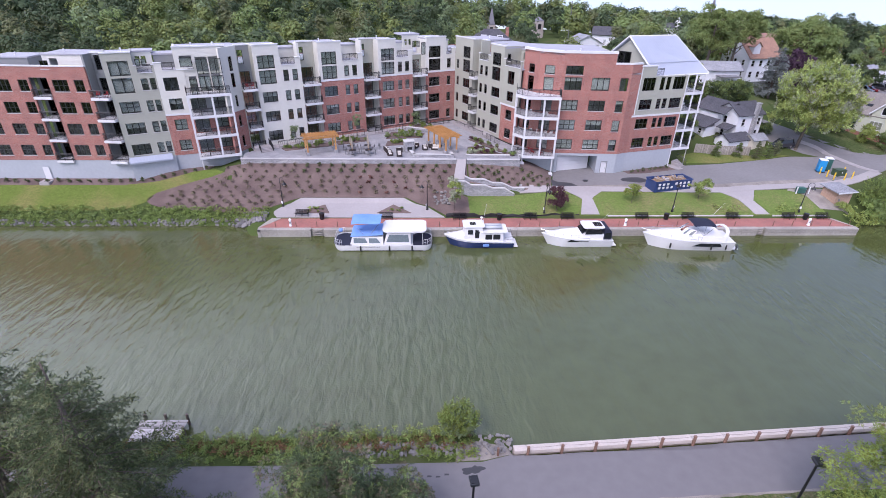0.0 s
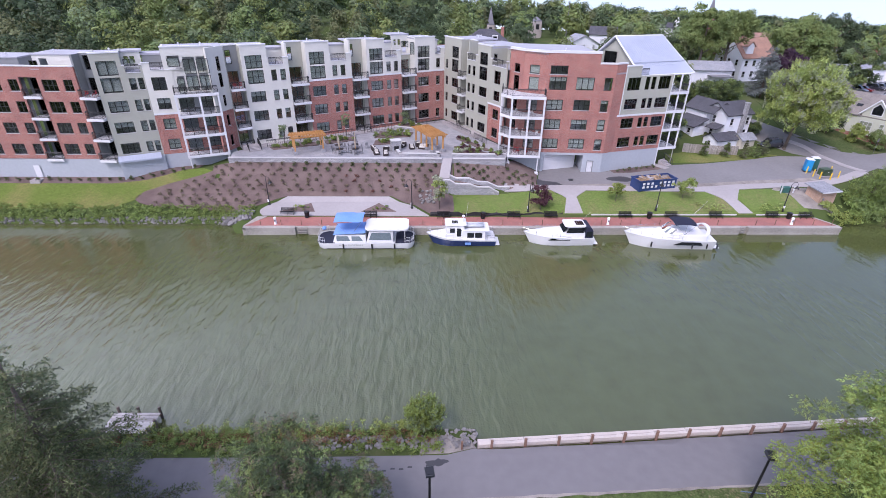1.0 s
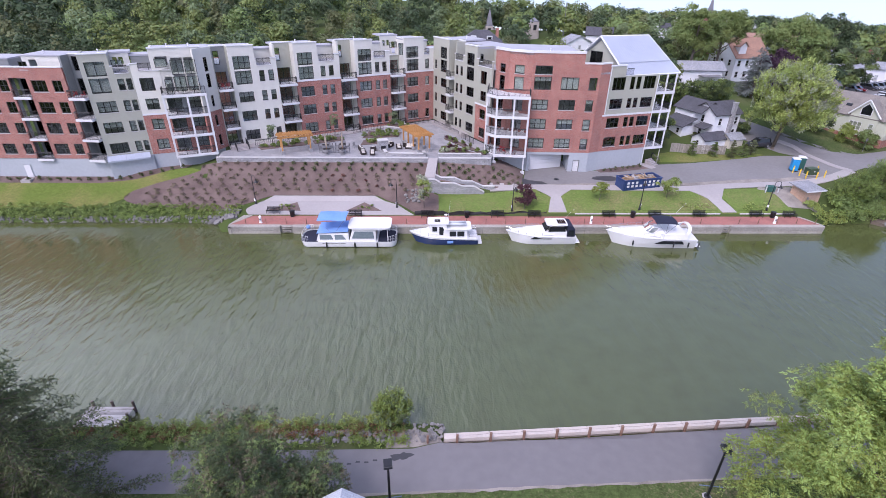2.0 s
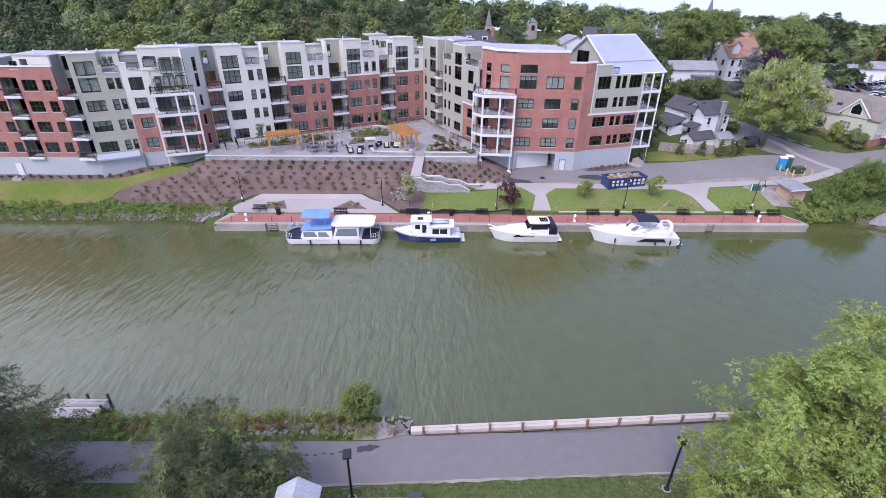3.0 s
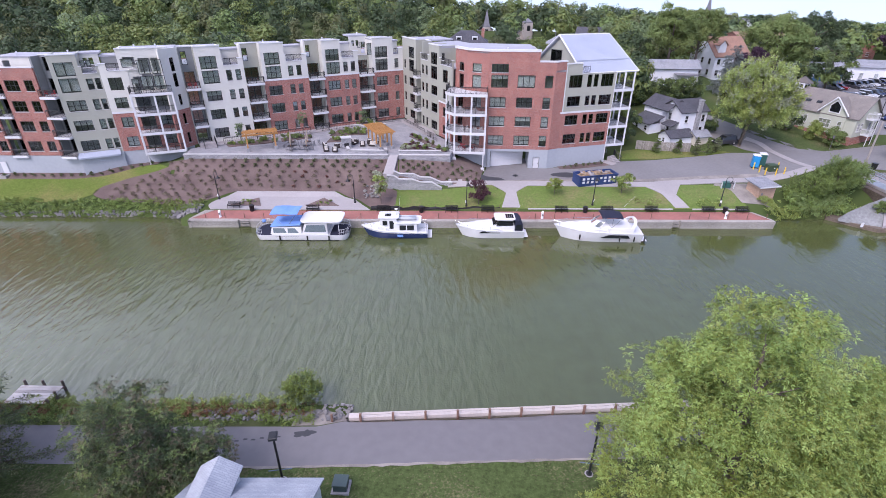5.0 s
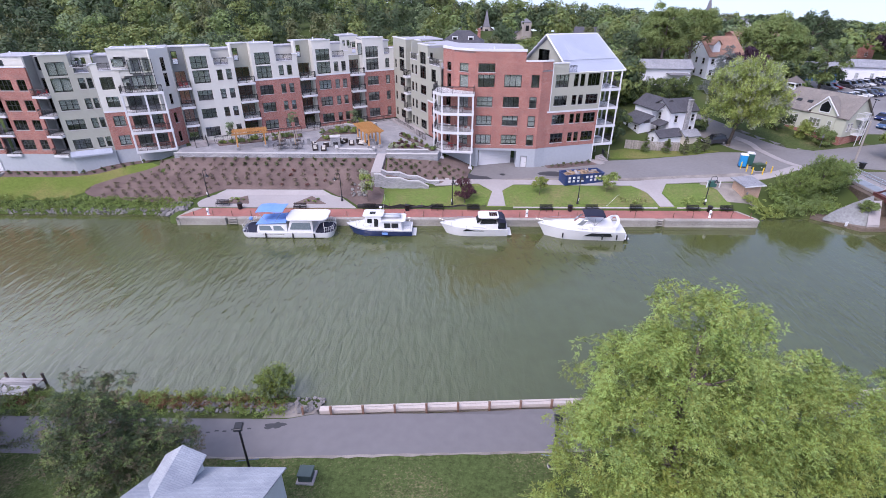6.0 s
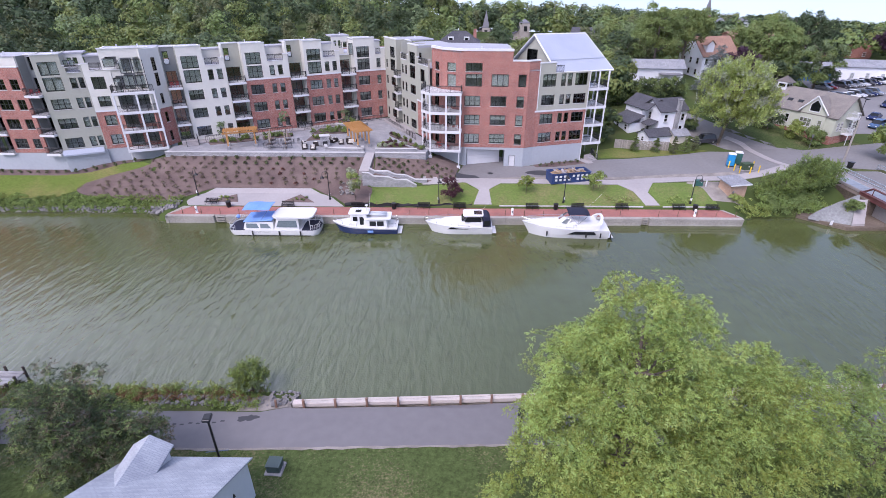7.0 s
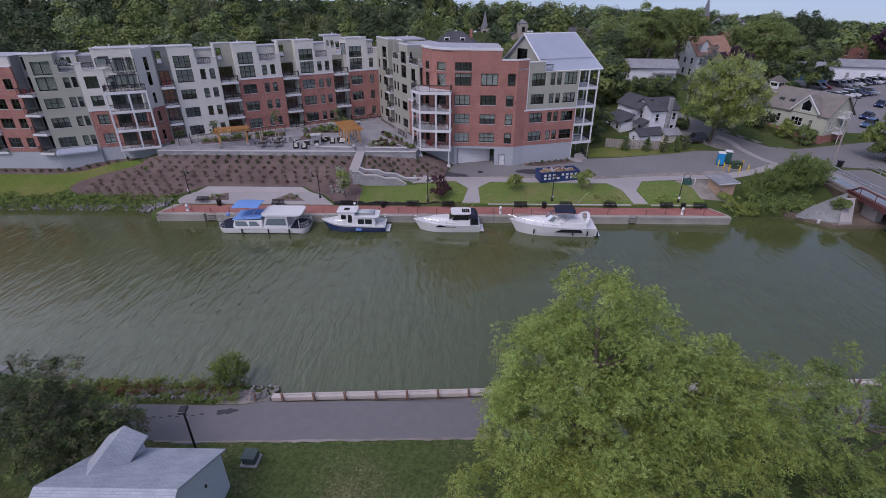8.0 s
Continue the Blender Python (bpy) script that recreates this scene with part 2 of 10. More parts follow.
LAWN = ground_material("mown_lawn", (0.062, 0.086, 0.028), (0.175, 0.145, 0.085), 0.7, 0.60, 0.95, 0.9)
GREEN_LAWN = ground_material("green_lawn", (0.115, 0.165, 0.040), (0.20, 0.17, 0.085), 0.9, 0.58, 0.8, 0.6)
FIELD = ground_material("rough_ground", (0.06, 0.085, 0.025), (0.12, 0.10, 0.06), 0.3, 0.3)
PATIO = brick_material("grey_patio_pavers", (0.25, 0.25, 0.26), (0.29, 0.288, 0.295), (0.18, 0.18, 0.19), 0.6, 0.6, 0.01, 0.1)
STONE_BLOCK = brick_material("grey_split_block", (0.28, 0.28, 0.285), (0.38, 0.38, 0.385), (0.13, 0.13, 0.135), 0.42, 0.2, 0.012, 0.8)
CAPSTONE = material("pale_capstone", (0.46, 0.45, 0.44), 0.85, var=0.1)
CEDAR = material("cedar_wood", (0.46, 0.235, 0.075), 0.6, var=0.15, scale=4)
BLACK_METAL = material("black_painted_metal", (0.014, 0.014, 0.016), 0.4, var=0.15)
BARK = material("bark", (0.12, 0.095, 0.075), 0.9, var=0.3, scale=6, bump=0.5)
WATER = water_material()
LEAF = {k: leaf_material("leaves_" + k, c) for k, c in dict(
    forest=(0.066, 0.095, 0.043), needle=(0.066, 0.088, 0.036), pale=(0.44, 0.51, 0.16), olive=(0.098, 0.118, 0.048), bright=(0.27, 0.325, 0.085), ash=(0.245, 0.312, 0.070), maple=(0.195, 0.265, 0.072),
    conifer=(0.150, 0.168, 0.075), purple=(0.060, 0.030, 0.052), spruce=(0.19, 0.215, 0.205), shrub=(0.165, 0.215, 0.068),
    juniper=(0.165, 0.215, 0.10), lime=(0.185, 0.225, 0.07), burgundy=(0.10, 0.045, 0.055), weeds=(0.19, 0.245, 0.06), rust=(0.20, 0.105, 0.055),
    bud=(0.15, 0.13, 0.08), redbud=(0.19, 0.095, 0.075), silver=(0.36, 0.39, 0.27)).items()}


# ---------------------------------------------------------------- mesh helpers
def box(bm, x0, y0, z0, x1, y1, z1, m=None, mat=0):
    """A box between two corners, laid through the matrix m."""
    vs = [bm.verts.new((m @ Vector(c)) if m else c) for c in
          ((x0, y0, z0), (x1, y0, z0), (x1, y1, z0), (x0, y1, z0), (x0, y0, z1), (x1, y0, z1), (x1, y1, z1), (x0, y1, z1))]
    for f in ((0, 3, 2, 1), (4, 5, 6, 7), (0, 1, 5, 4), (1, 2, 6, 5), (2, 3, 7, 6), (3, 0, 4, 7)):
        bm.faces.new([vs[i] for i in f]).material_index = mat
    return vs


def bmesh_box(c):
    """A new bmesh with one box in it."""
    bm = bmesh.new()
    box(bm, *c)
    return bm


def prism(bm, pts, z0, z1, mat=0):
    """A flat polygon (counter-clockwise seen from above) raised from z0 to z1; z0 and z1 may be functions of x, y."""
    f0 = z0 if callable(z0) else (lambda x, y: z0)
    f1 = z1 if callable(z1) else (lambda x, y: z1)
    lo = [bm.verts.new((x, y, f0(x, y))) for x, y in pts]
    hi = [bm.verts.new((x, y, f1(x, y))) for x, y in pts]
    bm.faces.new(hi).material_index = mat
    bm.faces.new(lo[::-1]).material_index = mat
    for i in range(len(pts)):
        j = (i + 1) % len(pts)
        bm.faces.new((lo[i], lo[j], hi[j], hi[i])).material_index = mat


def rod(bm, a, b, r0, r1=None, seg=8, mat=0):
    """A tapered round bar from a to b."""
    a, b = Vector(a), Vector(b)
    r1 = r0 if r1 is None else r1
    q = (b - a).to_track_quat("Z", "Y")
    rings = []
    for p, r in ((a, r0), (b, r1)):
        rings.append([bm.verts.new(p + q @ Vector((math.cos(k * math.tau / seg) * r, math.sin(k * math.tau / seg) * r, 0))) for k in range(seg)])
    for k in range(seg):
        j = (k + 1) % seg
        bm.faces.new((rings[0][k], rings[0][j], rings[1][j], rings[1][k])).material_index = mat
    bm.faces.new(rings[0][::-1]).material_index = mat
    bm.faces.new(rings[1]).material_index = mat


def lathe(bm, profile, seg=12, at=(0, 0, 0), mat=0):
    """A turned body from (radius, height) pairs."""
    rings = [[bm.verts.new((at[0] + r * math.cos(k * math.tau / seg), at[1] + r * math.sin(k * math.tau / seg), at[2] + z)) for k in range(seg)] for r, z in profile]
    for a, b in zip(rings, rings[1:]):
        for k in range(seg):
            j = (k + 1) % seg
            bm.faces.new((a[k], a[j], b[j], b[k])).material_index = mat
    bm.faces.new(rings[0][::-1]).material_index = mat
    bm.faces.new(rings[-1]).material_index = mat


def metre_uv(me):
    """UVs in metres: along the wall and up, or x and y on flat faces."""
    uv = me.uv_layers.new(name="metres")
    for p in me.polygons:
        nx, ny, nz = p.normal
        for li in p.loop_indices:
            x, y, z = me.vertices[me.loops[li].vertex_index].co
            if abs(nz) > 0.7:
                uv.data[li].uv = (x, y)
            else:
                k = math.hypot(nx, ny) or 1
                uv.data[li].uv = ((-ny * x + nx * y) / k, z)


def mesh_of(name, bm, *mats, smooth=False, uv=False, bevel=0.0):
    if bevel:
        bmesh.ops.bevel(bm, geom=list(bm.edges), offset=bevel, segments=1, affect="EDGES")
    me = bpy.data.meshes.new(name)
    bm.normal_update()
    bm.to_mesh(me)
    bm.free()
    for m in mats:
        me.materials.append(m)
    if smooth:
        me.shade_smooth()
    if uv:
        metre_uv(me)
    return me


def part(name, bm, mat, parent, label="", smooth=False, uv=False, bevel=0.0, m=None):
    """Links a bmesh (or a finished mesh) as one mesh object under a thing or a part."""
    me = bm if isinstance(bm, bpy.types.Mesh) else mesh_of(name, bm, *(mat if isinstance(mat, tuple) else (mat,)), smooth=smooth, uv=uv, bevel=bevel)
    ob = new(name, me)
    ob.parent = parent
    if m is not None:
        ob.matrix_basis = m
    if label:
        ob["label"] = label
    return ob


def thing(name, label, category, group="", kind="", m=None):
    ob = new(name)
    ob.empty_display_size = 0.3
    if m is not None:
        ob.matrix_basis = m
    return tagged(ob, label, category, group, kind)


def solid(name, bm, mat, label, category, group="", kind="", smooth=False, uv=False, bevel=0.0, m=None):
    """A thing that is one mesh."""
    me = bm if isinstance(bm, bpy.types.Mesh) else mesh_of(name, bm, *(mat if isinstance(mat, tuple) else (mat,)), smooth=smooth, uv=uv, bevel=bevel)
    ob = new(name, me)
    if m is not None:
        ob.matrix_basis = m
    return tagged(ob, label, category, group, kind)


def quads_mesh(name, verts, mat, n=4):
    """A mesh of loose n-sided faces from an array of shape (faces, n, 3)."""
    me = bpy.data.meshes.new(name)
    v = np.asarray(verts, dtype=np.float32).reshape(-1, 3)
    nf = len(v) // n
    me.vertices.add(len(v))
    me.vertices.foreach_set("co", v.ravel())
    me.loops.add(len(v))
    me.loops.foreach_set("vertex_index", np.arange(len(v), dtype=np.int32))
    me.polygons.add(nf)
    me.polygons.foreach_set("loop_start", np.arange(0, len(v), n, dtype=np.int32))
    me.polygons.foreach_set("loop_total", np.full(nf, n, dtype=np.int32))
    me.update()
    me.validate()
    me.materials.append(mat)
    return me


def leaves_on(rng, lumps, count, size, droop=0.3, shape=2.2, fill=0.45, flat=0.5, core=None, lay=0.0):
    """Leaf quads scattered over round lumps: rows of (x, y, z, radius). Returns (faces, 4, 3)."""
    lumps = np.asarray(lumps, dtype=float)
    weight = lumps[:, 3] ** 2
    pick = rng.choice(len(lumps), size=count, p=weight / weight.sum())
    d = rng.normal(size=(count, 3))
    d /= np.linalg.norm(d, axis=1, keepdims=True)
    d[:, 2] = np.where(d[:, 2] < -0.35, -d[:, 2], d[:, 2])
    rad = lumps[pick, 3] * (fill + (1 - fill) * rng.random(count) ** 0.5)
    rad *= 1 + 0.12 * rng.normal(size=count)
    c = lumps[pick, :3] + d * rad[:, None]
    axis = d * (0.8 * (1 - flat)) + rng.normal(size=(count, 3)) * 0.6
    axis[:, 2] -= droop
    axis /= np.linalg.norm(axis, axis=1, keepdims=True)
    up = d + np.array((0, 0, 0.35))
    if core is not None:
        away = c - np.asarray(core)
        up = 0.8 * d + 0.7 * away / np.linalg.norm(away, axis=1, keepdims=True)
    if lay:
        w = up / np.linalg.norm(up, axis=1, keepdims=True)
        axis -= lay * w * (axis * w).sum(axis=1, keepdims=True)
        axis /= np.linalg.norm(axis, axis=1, keepdims=True) + 1e-9
    side = np.cross(axis, up + rng.normal(size=(count, 3)) * (0.55 - 0.3 * flat))
    side /= np.linalg.norm(side, axis=1, keepdims=True) + 1e-9
    s = size * (0.6 + 0.8 * rng.random(count))[:, None]
    a, b = axis * s * 0.5, side * s * 0.5 / shape
    return np.stack([c - a, c + b, c + a, c - b], axis=1)


def tufts_on(rng, lumps, count, length=0.45, leaflet=0.2, droop=0.2):
    """Rosettes of feathered leaves over round lumps. Returns (faces, 4, 3)."""
    lumps = np.asarray(lumps, dtype=float)
    weight = lumps[:, 3] ** 2
    pick = rng.choice(len(lumps), size=count, p=weight / weight.sum())
    d = rng.normal(size=(count, 3))
    d /= np.linalg.norm(d, axis=1, keepdims=True)
    d[:, 2] = np.where(d[:, 2] < -0.3, -d[:, 2], d[:, 2])
    c = lumps[pick, :3] + d * (lumps[pick, 3] * (0.55 + 0.5 * rng.random(count) ** 0.6))[:, None]
    o = d * 0.7 + np.array((0, 0, 0.6)) + rng.normal(size=(count, 3)) * 0.15
    o /= np.linalg.norm(o, axis=1, keepdims=True)
    e = np.cross(o, rng.normal(size=(count, 3)))
    e /= np.linalg.norm(e, axis=1, keepdims=True)
    f = np.cross(o, e)
    size = 0.7 + 0.6 * rng.random(count)
    out = []
    for k in range(5):
        a = k * math.tau / 5 + rng.normal(size=count) * 0.3
        el = rng.normal(size=count) * 0.3 + 0.35
        v = (np.cos(a) * np.cos(el))[:, None] * e + (np.sin(a) * np.cos(el))[:, None] * f + np.sin(el)[:, None] * o
        s = np.cross(v, o)
        s /= np.linalg.norm(s, axis=1, keepdims=True)
        for at, turn in ((0.4, 0.75), (0.4, -0.75), (0.7, 0.65), (0.7, -0.65), (1.0, 0.0)):
            ln = length * size
            p = c + v * (ln * at)[:, None]
            p[:, 2] -= droop * ln * at * at
            ax = v * (1 - 0.4 * abs(turn)) + s * turn + rng.normal(size=(count, 3)) * 0.15
            ax[:, 2] -= droop * at
            ax /= np.linalg.norm(ax, axis=1, keepdims=True)
            sd = np.cross(ax, o + rng.normal(size=(count, 3)) * 0.3)
            sd /= np.linalg.norm(sd, axis=1, keepdims=True)
            h = (leaflet * size * (0.8 + 0.4 * rng.random(count)))[:, None]
            out.append(np.stack([p, p + ax * h * 0.45 + sd * h * 0.2, p + ax * h, p + ax * h * 0.45 - sd * h * 0.2], axis=1))
    return np.concatenate(out)


def shoots_on(rng, lumps, count, length=1.2, leaf=0.3, per=14, rise=0.7):
    """Upright leafy shoots standing out of round lumps. Returns (faces, 4, 3)."""
    lumps = np.asarray(lumps, dtype=float)
    weight = lumps[:, 3] ** 2
    pick = rng.choice(len(lumps), size=count, p=weight / weight.sum())
    d = rng.normal(size=(count, 3))
    d /= np.linalg.norm(d, axis=1, keepdims=True)
    d[:, 2] = np.where(d[:, 2] < -0.25, -d[:, 2], d[:, 2])
    c = lumps[pick, :3] + d * (lumps[pick, 3] * (0.45 + 0.45 * rng.random(count)))[:, None]
    o = d * 0.6 + np.array((0, 0, rise)) + rng.normal(size=(count, 3)) * 0.15
    o /= np.linalg.norm(o, axis=1, keepdims=True)
    ln = length * (0.5 + 0.7 * rng.random(count))[:, None]
    out = []
    for k in range(per):
        f = (k + 0.5) / per
        p = c + o * ln * f
        ax = np.cross(o, rng.normal(size=(count, 3)))
        ax /= np.linalg.norm(ax, axis=1, keepdims=True)
        ax = ax * (1.05 - 0.5 * f) + o * (0.25 + 0.6 * f)
        ax[:, 2] -= 0.25
        ax /= np.linalg.norm(ax, axis=1, keepdims=True)
        sd = np.cross(ax, o + rng.normal(size=(count, 3)) * 0.4)
        sd /= np.linalg.norm(sd, axis=1, keepdims=True)
        h = (leaf * (1.15 - 0.5 * f) * (0.7 + 0.6 * rng.random(count)))[:, None]
        out.append(np.stack([p, p + ax * h * 0.5 + sd * h * 0.27, p + ax * h, p + ax * h * 0.5 - sd * h * 0.27], axis=1))
    return np.concatenate(out)


def crown_lumps(rng, centre, radii, count, lump, shell=0.55):
    """Lumps spread through an ellipsoid's outer part."""
    d = rng.normal(size=(count, 3))
    d /= np.linalg.norm(d, axis=1, keepdims=True)
    r = shell + (1 - shell) * rng.random((count, 1))
    pos = np.asarray(centre) + d * r * np.asarray(radii)
    return np.column_stack([pos, lump * (0.6 + 0.7 * rng.random(count))])


def crown_lobes(rng, centre, radii, lobes, lobe, sub=7):
    """A crown of billowing lobes spread evenly over an ellipsoid, each a cluster of small lumps, round a leafy core."""
    k = np.arange(lobes) + 0.5
    up = 1 - 1.55 * k / lobes
    turn = k * 2.39996 + rng.uniform(0, 6)
    flat = np.sqrt(1 - up * up)
    d = np.column_stack([np.cos(turn) * flat, np.sin(turn) * flat, up]) + rng.normal(size=(lobes, 3)) * 0.12
    at = np.asarray(centre) + d * rng.uniform(0.72, 1.0, (lobes, 1)) * np.asarray(radii)
    out = []
    for p, w in zip(at, d):
        r = lobe * rng.uniform(0.7, 1.25)
        v = rng.normal(size=(sub, 3)) + w * 0.6 + np.array((0, 0, 0.3))
        v /= np.linalg.norm(v, axis=1, keepdims=True)
        out.append(np.column_stack([p + v * r * 0.7, r * 0.5 * rng.uniform(0.8, 1.2, sub)]))
    core = rng.normal(size=(lobes, 3))
    core *= 0.62 / np.linalg.norm(core, axis=1, keepdims=True)
    out.append(np.column_stack([np.asarray(centre) + core * np.asarray(radii), np.full(lobes, lobe * 0.8)]))
    return np.concatenate(out)


def branch_mesh(rng, base, top, spread, trunk_r, limbs=8, start=0.35):
    """Trunk and limbs of a tree; limbs curve out to the crown."""
    bm = bmesh.new()
    base, top = Vector(base), Vector(top)
    mid = base.lerp(top, 0.5) + Vector((rng.normal() * 0.15, rng.normal() * 0.15, 0))
    rod(bm, base - Vector((0, 0, 0.3)), base + Vector((0, 0, 0.4)), trunk_r * 1.35, trunk_r, 8)
    rod(bm, base + Vector((0, 0, 0.4)), mid, trunk_r, trunk_r * 0.7, 8)
    rod(bm, mid, top, trunk_r * 0.7, trunk_r * 0.15, 7)
    for k in range(limbs):
        f = start + (0.92 - start) * (k + rng.random()) / limbs
        p = base.lerp(top, f)
        a = k * 2.4 + rng.random()
        ln = spread * (0.55 + 0.4 * rng.random()) * (1.1 - 0.5 * f)
        q = p + Vector((math.cos(a) * ln * 0.6, math.sin(a) * ln * 0.6, ln * 0.35))
        e = q + Vector((math.cos(a + 0.3) * ln * 0.45, math.sin(a + 0.3) * ln * 0.45, ln * 0.45))
        r = trunk_r * (0.5 - 0.3 * f)
        rod(bm, p, q, r, r * 0.65, 6)
        rod(bm, q, e, r * 0.65, r * 0.15, 5)
        rod(bm, q, q + Vector((math.cos(a - 0.7) * ln * 0.4, math.sin(a - 0.7) * ln * 0.4, ln * 0.3)), r * 0.45, r * 0.1, 5)
    return bm


# ---------------------------------------------------------------- the land
XK = (-400, -62, -45, -36, -30.5, -27, 3.2, 4.4, 12.2, 18.8, 61, 63, 74, 90, 130, 400)
YK = (-120, 10, 21, 25.8, 26.6, 28.0, 29.5, 32, 60, 65.2, 66.4, 67.0, 68.5, 71, 72.3, 72.9, 74, 76.8, 80, 90, 110, 140, 200, 320, 420, 900, 2600)
LEFT = (3, 1.0, 0.75, 0.75, 0.65, 0.2, -0.6, -2, -2, -2, -0.9, 0.25, 1.0, 1.8, 2.3, 2.6, 3.1, 4.1, 4.4, 4.8, 5.5, 8, 16, 24, 10, -40, -260)
MIDL = LEFT[:8] + (-2, -2, -0.2, 0.5, 1.0, 1.6, 2.5, 3.0, 3.8, 5.9, 6.0, 6.0, 6.0, 8, 16, 24, 10, -40, -260)
MIDQ = LEFT[:8] + (-2, 0.9, 1.0, 1.18, 1.3, 1.6, 2.4, 2.9, 3.7, 5.9, 6.0, 6.0, 6.0, 7, 14, 22, 8, -40, -260)
GRAS = (3, 1.0, 0.75, 0.7, -2.0, -2.0, -2, -2, -2, 0.9, 1.0, 1.18, 1.4, 1.75, 1.9, 4.2, 4.7, 5.9, 6.0, 6.0, 6.0, 7, 12, 18, 5, -40, -260)
GRA2 = GRAS[:9] + (0.9, 1.0, 1.25, 1.6, 2.1, 2.3, 2.5, 3.1, 5.5, 5.8, 6.0, 6.0, 7, 11, 15, 3, -40, -260)
RGHT = GRAS[:9] + (0.9, 1.0, 1.6, 2.1, 2.8, 3.0, 3.05, 3.15, 3.3, 3.4, 3.7, 4.0, 4.4, 5.5, 7, 0, -45, -260)
BANK = GRAS[:9] + (-0.8, -0.2, 0.5, 1.2, 2.2, 2.5, 2.7, 3.0, 3.4, 3.6, 3.8, 4.0, 4.3, 5.0, 5.5, -4, -50, -260)
TOWN = BANK[:20] + (9.0, 11.0, 10.0, 7.0, -2, -48, -260)
TABLE = np.array((LEFT, LEFT, LEFT, LEFT[:15] + (2.9, 3.5, 4.9) + LEFT[18:], MIDL, MIDQ, MIDQ, GRAS, GRA2, RGHT, RGHT[:20] + TOWN[20:],
                  TOWN, TOWN, BANK[:20] + (5.5, 8.5, 8.5, 6.0) + BANK[24:], BANK[:20] + (4.8, 7.2, 7.0, 4.5) + BANK[24:], BANK[:20] + (4.8, 6.5, 6.0, 4.5) + BANK[24:]))


def land(x, y):
    """The ground's height. The near edge runs slightly askew."""
    if y < 45:
        y -= 0.05 * min(max(x - 4.4, 0), 60)
    i = min(max(np.searchsorted(XK, x) - 1, 0), len(XK) - 2)
    f = min(max((x - XK[i]) / (XK[i + 1] - XK[i]), 0), 1)
    j = min(max(np.searchsorted(YK, y) - 1, 0), len(YK) - 2)
    g = min(max((y - YK[j]) / (YK[j + 1] - YK[j]), 0), 1)
    a = TABLE[i, j] * (1 - g) + TABLE[i, j + 1] * g
    b = TABLE[i + 1, j] * (1 - g) + TABLE[i + 1, j + 1] * g
    return float(a * (1 - f) + b * f)


def lines(lo, hi, step, extra):
    vals = set(np.round(np.arange(lo, hi + 0.01, step), 3).tolist()) | set(extra)
    return sorted(vals)


GX = lines(-72, 100, 2.0, [x for x in XK if -72 < x < 100]) + [110, 120, 130, 150, 180, 220, 280, 400, 700, 1300, 2600]
GX = [-2600, -1300, -700, -400, -250, -170, -130, -110, -95, -84] + GX
GY = [-120, -60, -30, -10, 0] + lines(4, 110, 2.0, [y for y in YK if 4 < y < 110]) + [118, 128, 140, 155, 175, 200, 240, 280, 320, 370, 420, 600, 900, 1500, 2600]


def make_ground():
    bm = bmesh.new()
    grid = [[bm.verts.new((x, y, land(x, y))) for x in GX] for y in GY]
    for a, b in zip(grid, grid[1:]):
        for k in range(len(GX) - 1):
            bm.faces.new((a[k], a[k + 1], b[k + 1], b[k]))
    solid("ground", bm, FIELD, "rough grassy ground on both banks of the canal", "ground", kind="structure", smooth=True)


def drape(name, pts, mat, label, category, dz=0.05, kind="structure", uv=False, group="", parent=None):
    """A thin layer over the land, with an edge of its own thickness."""
    bm = bmesh.new()
    f = bm.faces.new([bm.verts.new((x, y, 0)) for x, y in pts])
    if f.normal.z < 0 or (f.normal_update() or f.normal.z < 0):
        f.normal_flip()
    xs, ys = [p[0] for p in pts], [p[1] for p in pts]
    for vals, k, lo, hi in ((GX, 0, min(xs), max(xs)), (GY, 1, min(ys), max(ys))):
        for v in vals:
            if lo < v < hi:
                co, no = [0, 0, 0], [0, 0, 0]
                co[k], no[k] = v, 1
                bmesh.ops.bisect_plane(bm, geom=bm.verts[:] + bm.edges[:] + bm.faces[:], plane_co=co, plane_no=no)
    for v in bm.verts:
        v.co.z = land(v.co.x, v.co.y) + dz
    border = [e for e in bm.edges if e.is_boundary]
    low = bmesh.ops.extrude_edge_only(bm, edges=border)["geom"]
    for v in low:
        if isinstance(v, bmesh.types.BMVert):
            v.co.z -= dz + 0.12
    bmesh.ops.recalc_face_normals(bm, faces=bm.faces[:])
    if parent:
        return part(name, bm, mat, parent, label, uv=uv)
    return solid(name, bm, mat, label, category, group, kind, uv=uv)


def smooth_line(pts, n=6):
    """Points along a Catmull-Rom curve through pts."""
    out = []
    p = [pts[0], *pts, pts[-1]]
    for i in range(1, len(p) - 2):
        for k in range(n):
            t = k / n
            out.append(tuple(0.5 * (2 * p[i][c] + (p[i + 1][c] - p[i - 1][c]) * t + (2 * p[i - 1][c] - 5 * p[i][c] + 4 * p[i + 1][c] - p[i + 2][c]) * t * t
                                    + (3 * p[i][c] - p[i - 1][c] - 3 * p[i + 1][c] + p[i + 2][c]) * t ** 3) for c in (0, 1)))
    return out + [pts[-1]]


def ribbon(pts, width):
    """The outline of a band of that width along a line."""
    left, right = [], []
    for k, p in enumerate(pts):
        a, b = pts[max(k - 1, 0)], pts[min(k + 1, len(pts) - 1)]
        d = Vector((b[0] - a[0], b[1] - a[1])).normalized() * width / 2
        left.append((p[0] - d.y, p[1] + d.x))
        right.append((p[0] + d.y, p[1] - d.x))
    return right + left[::-1]


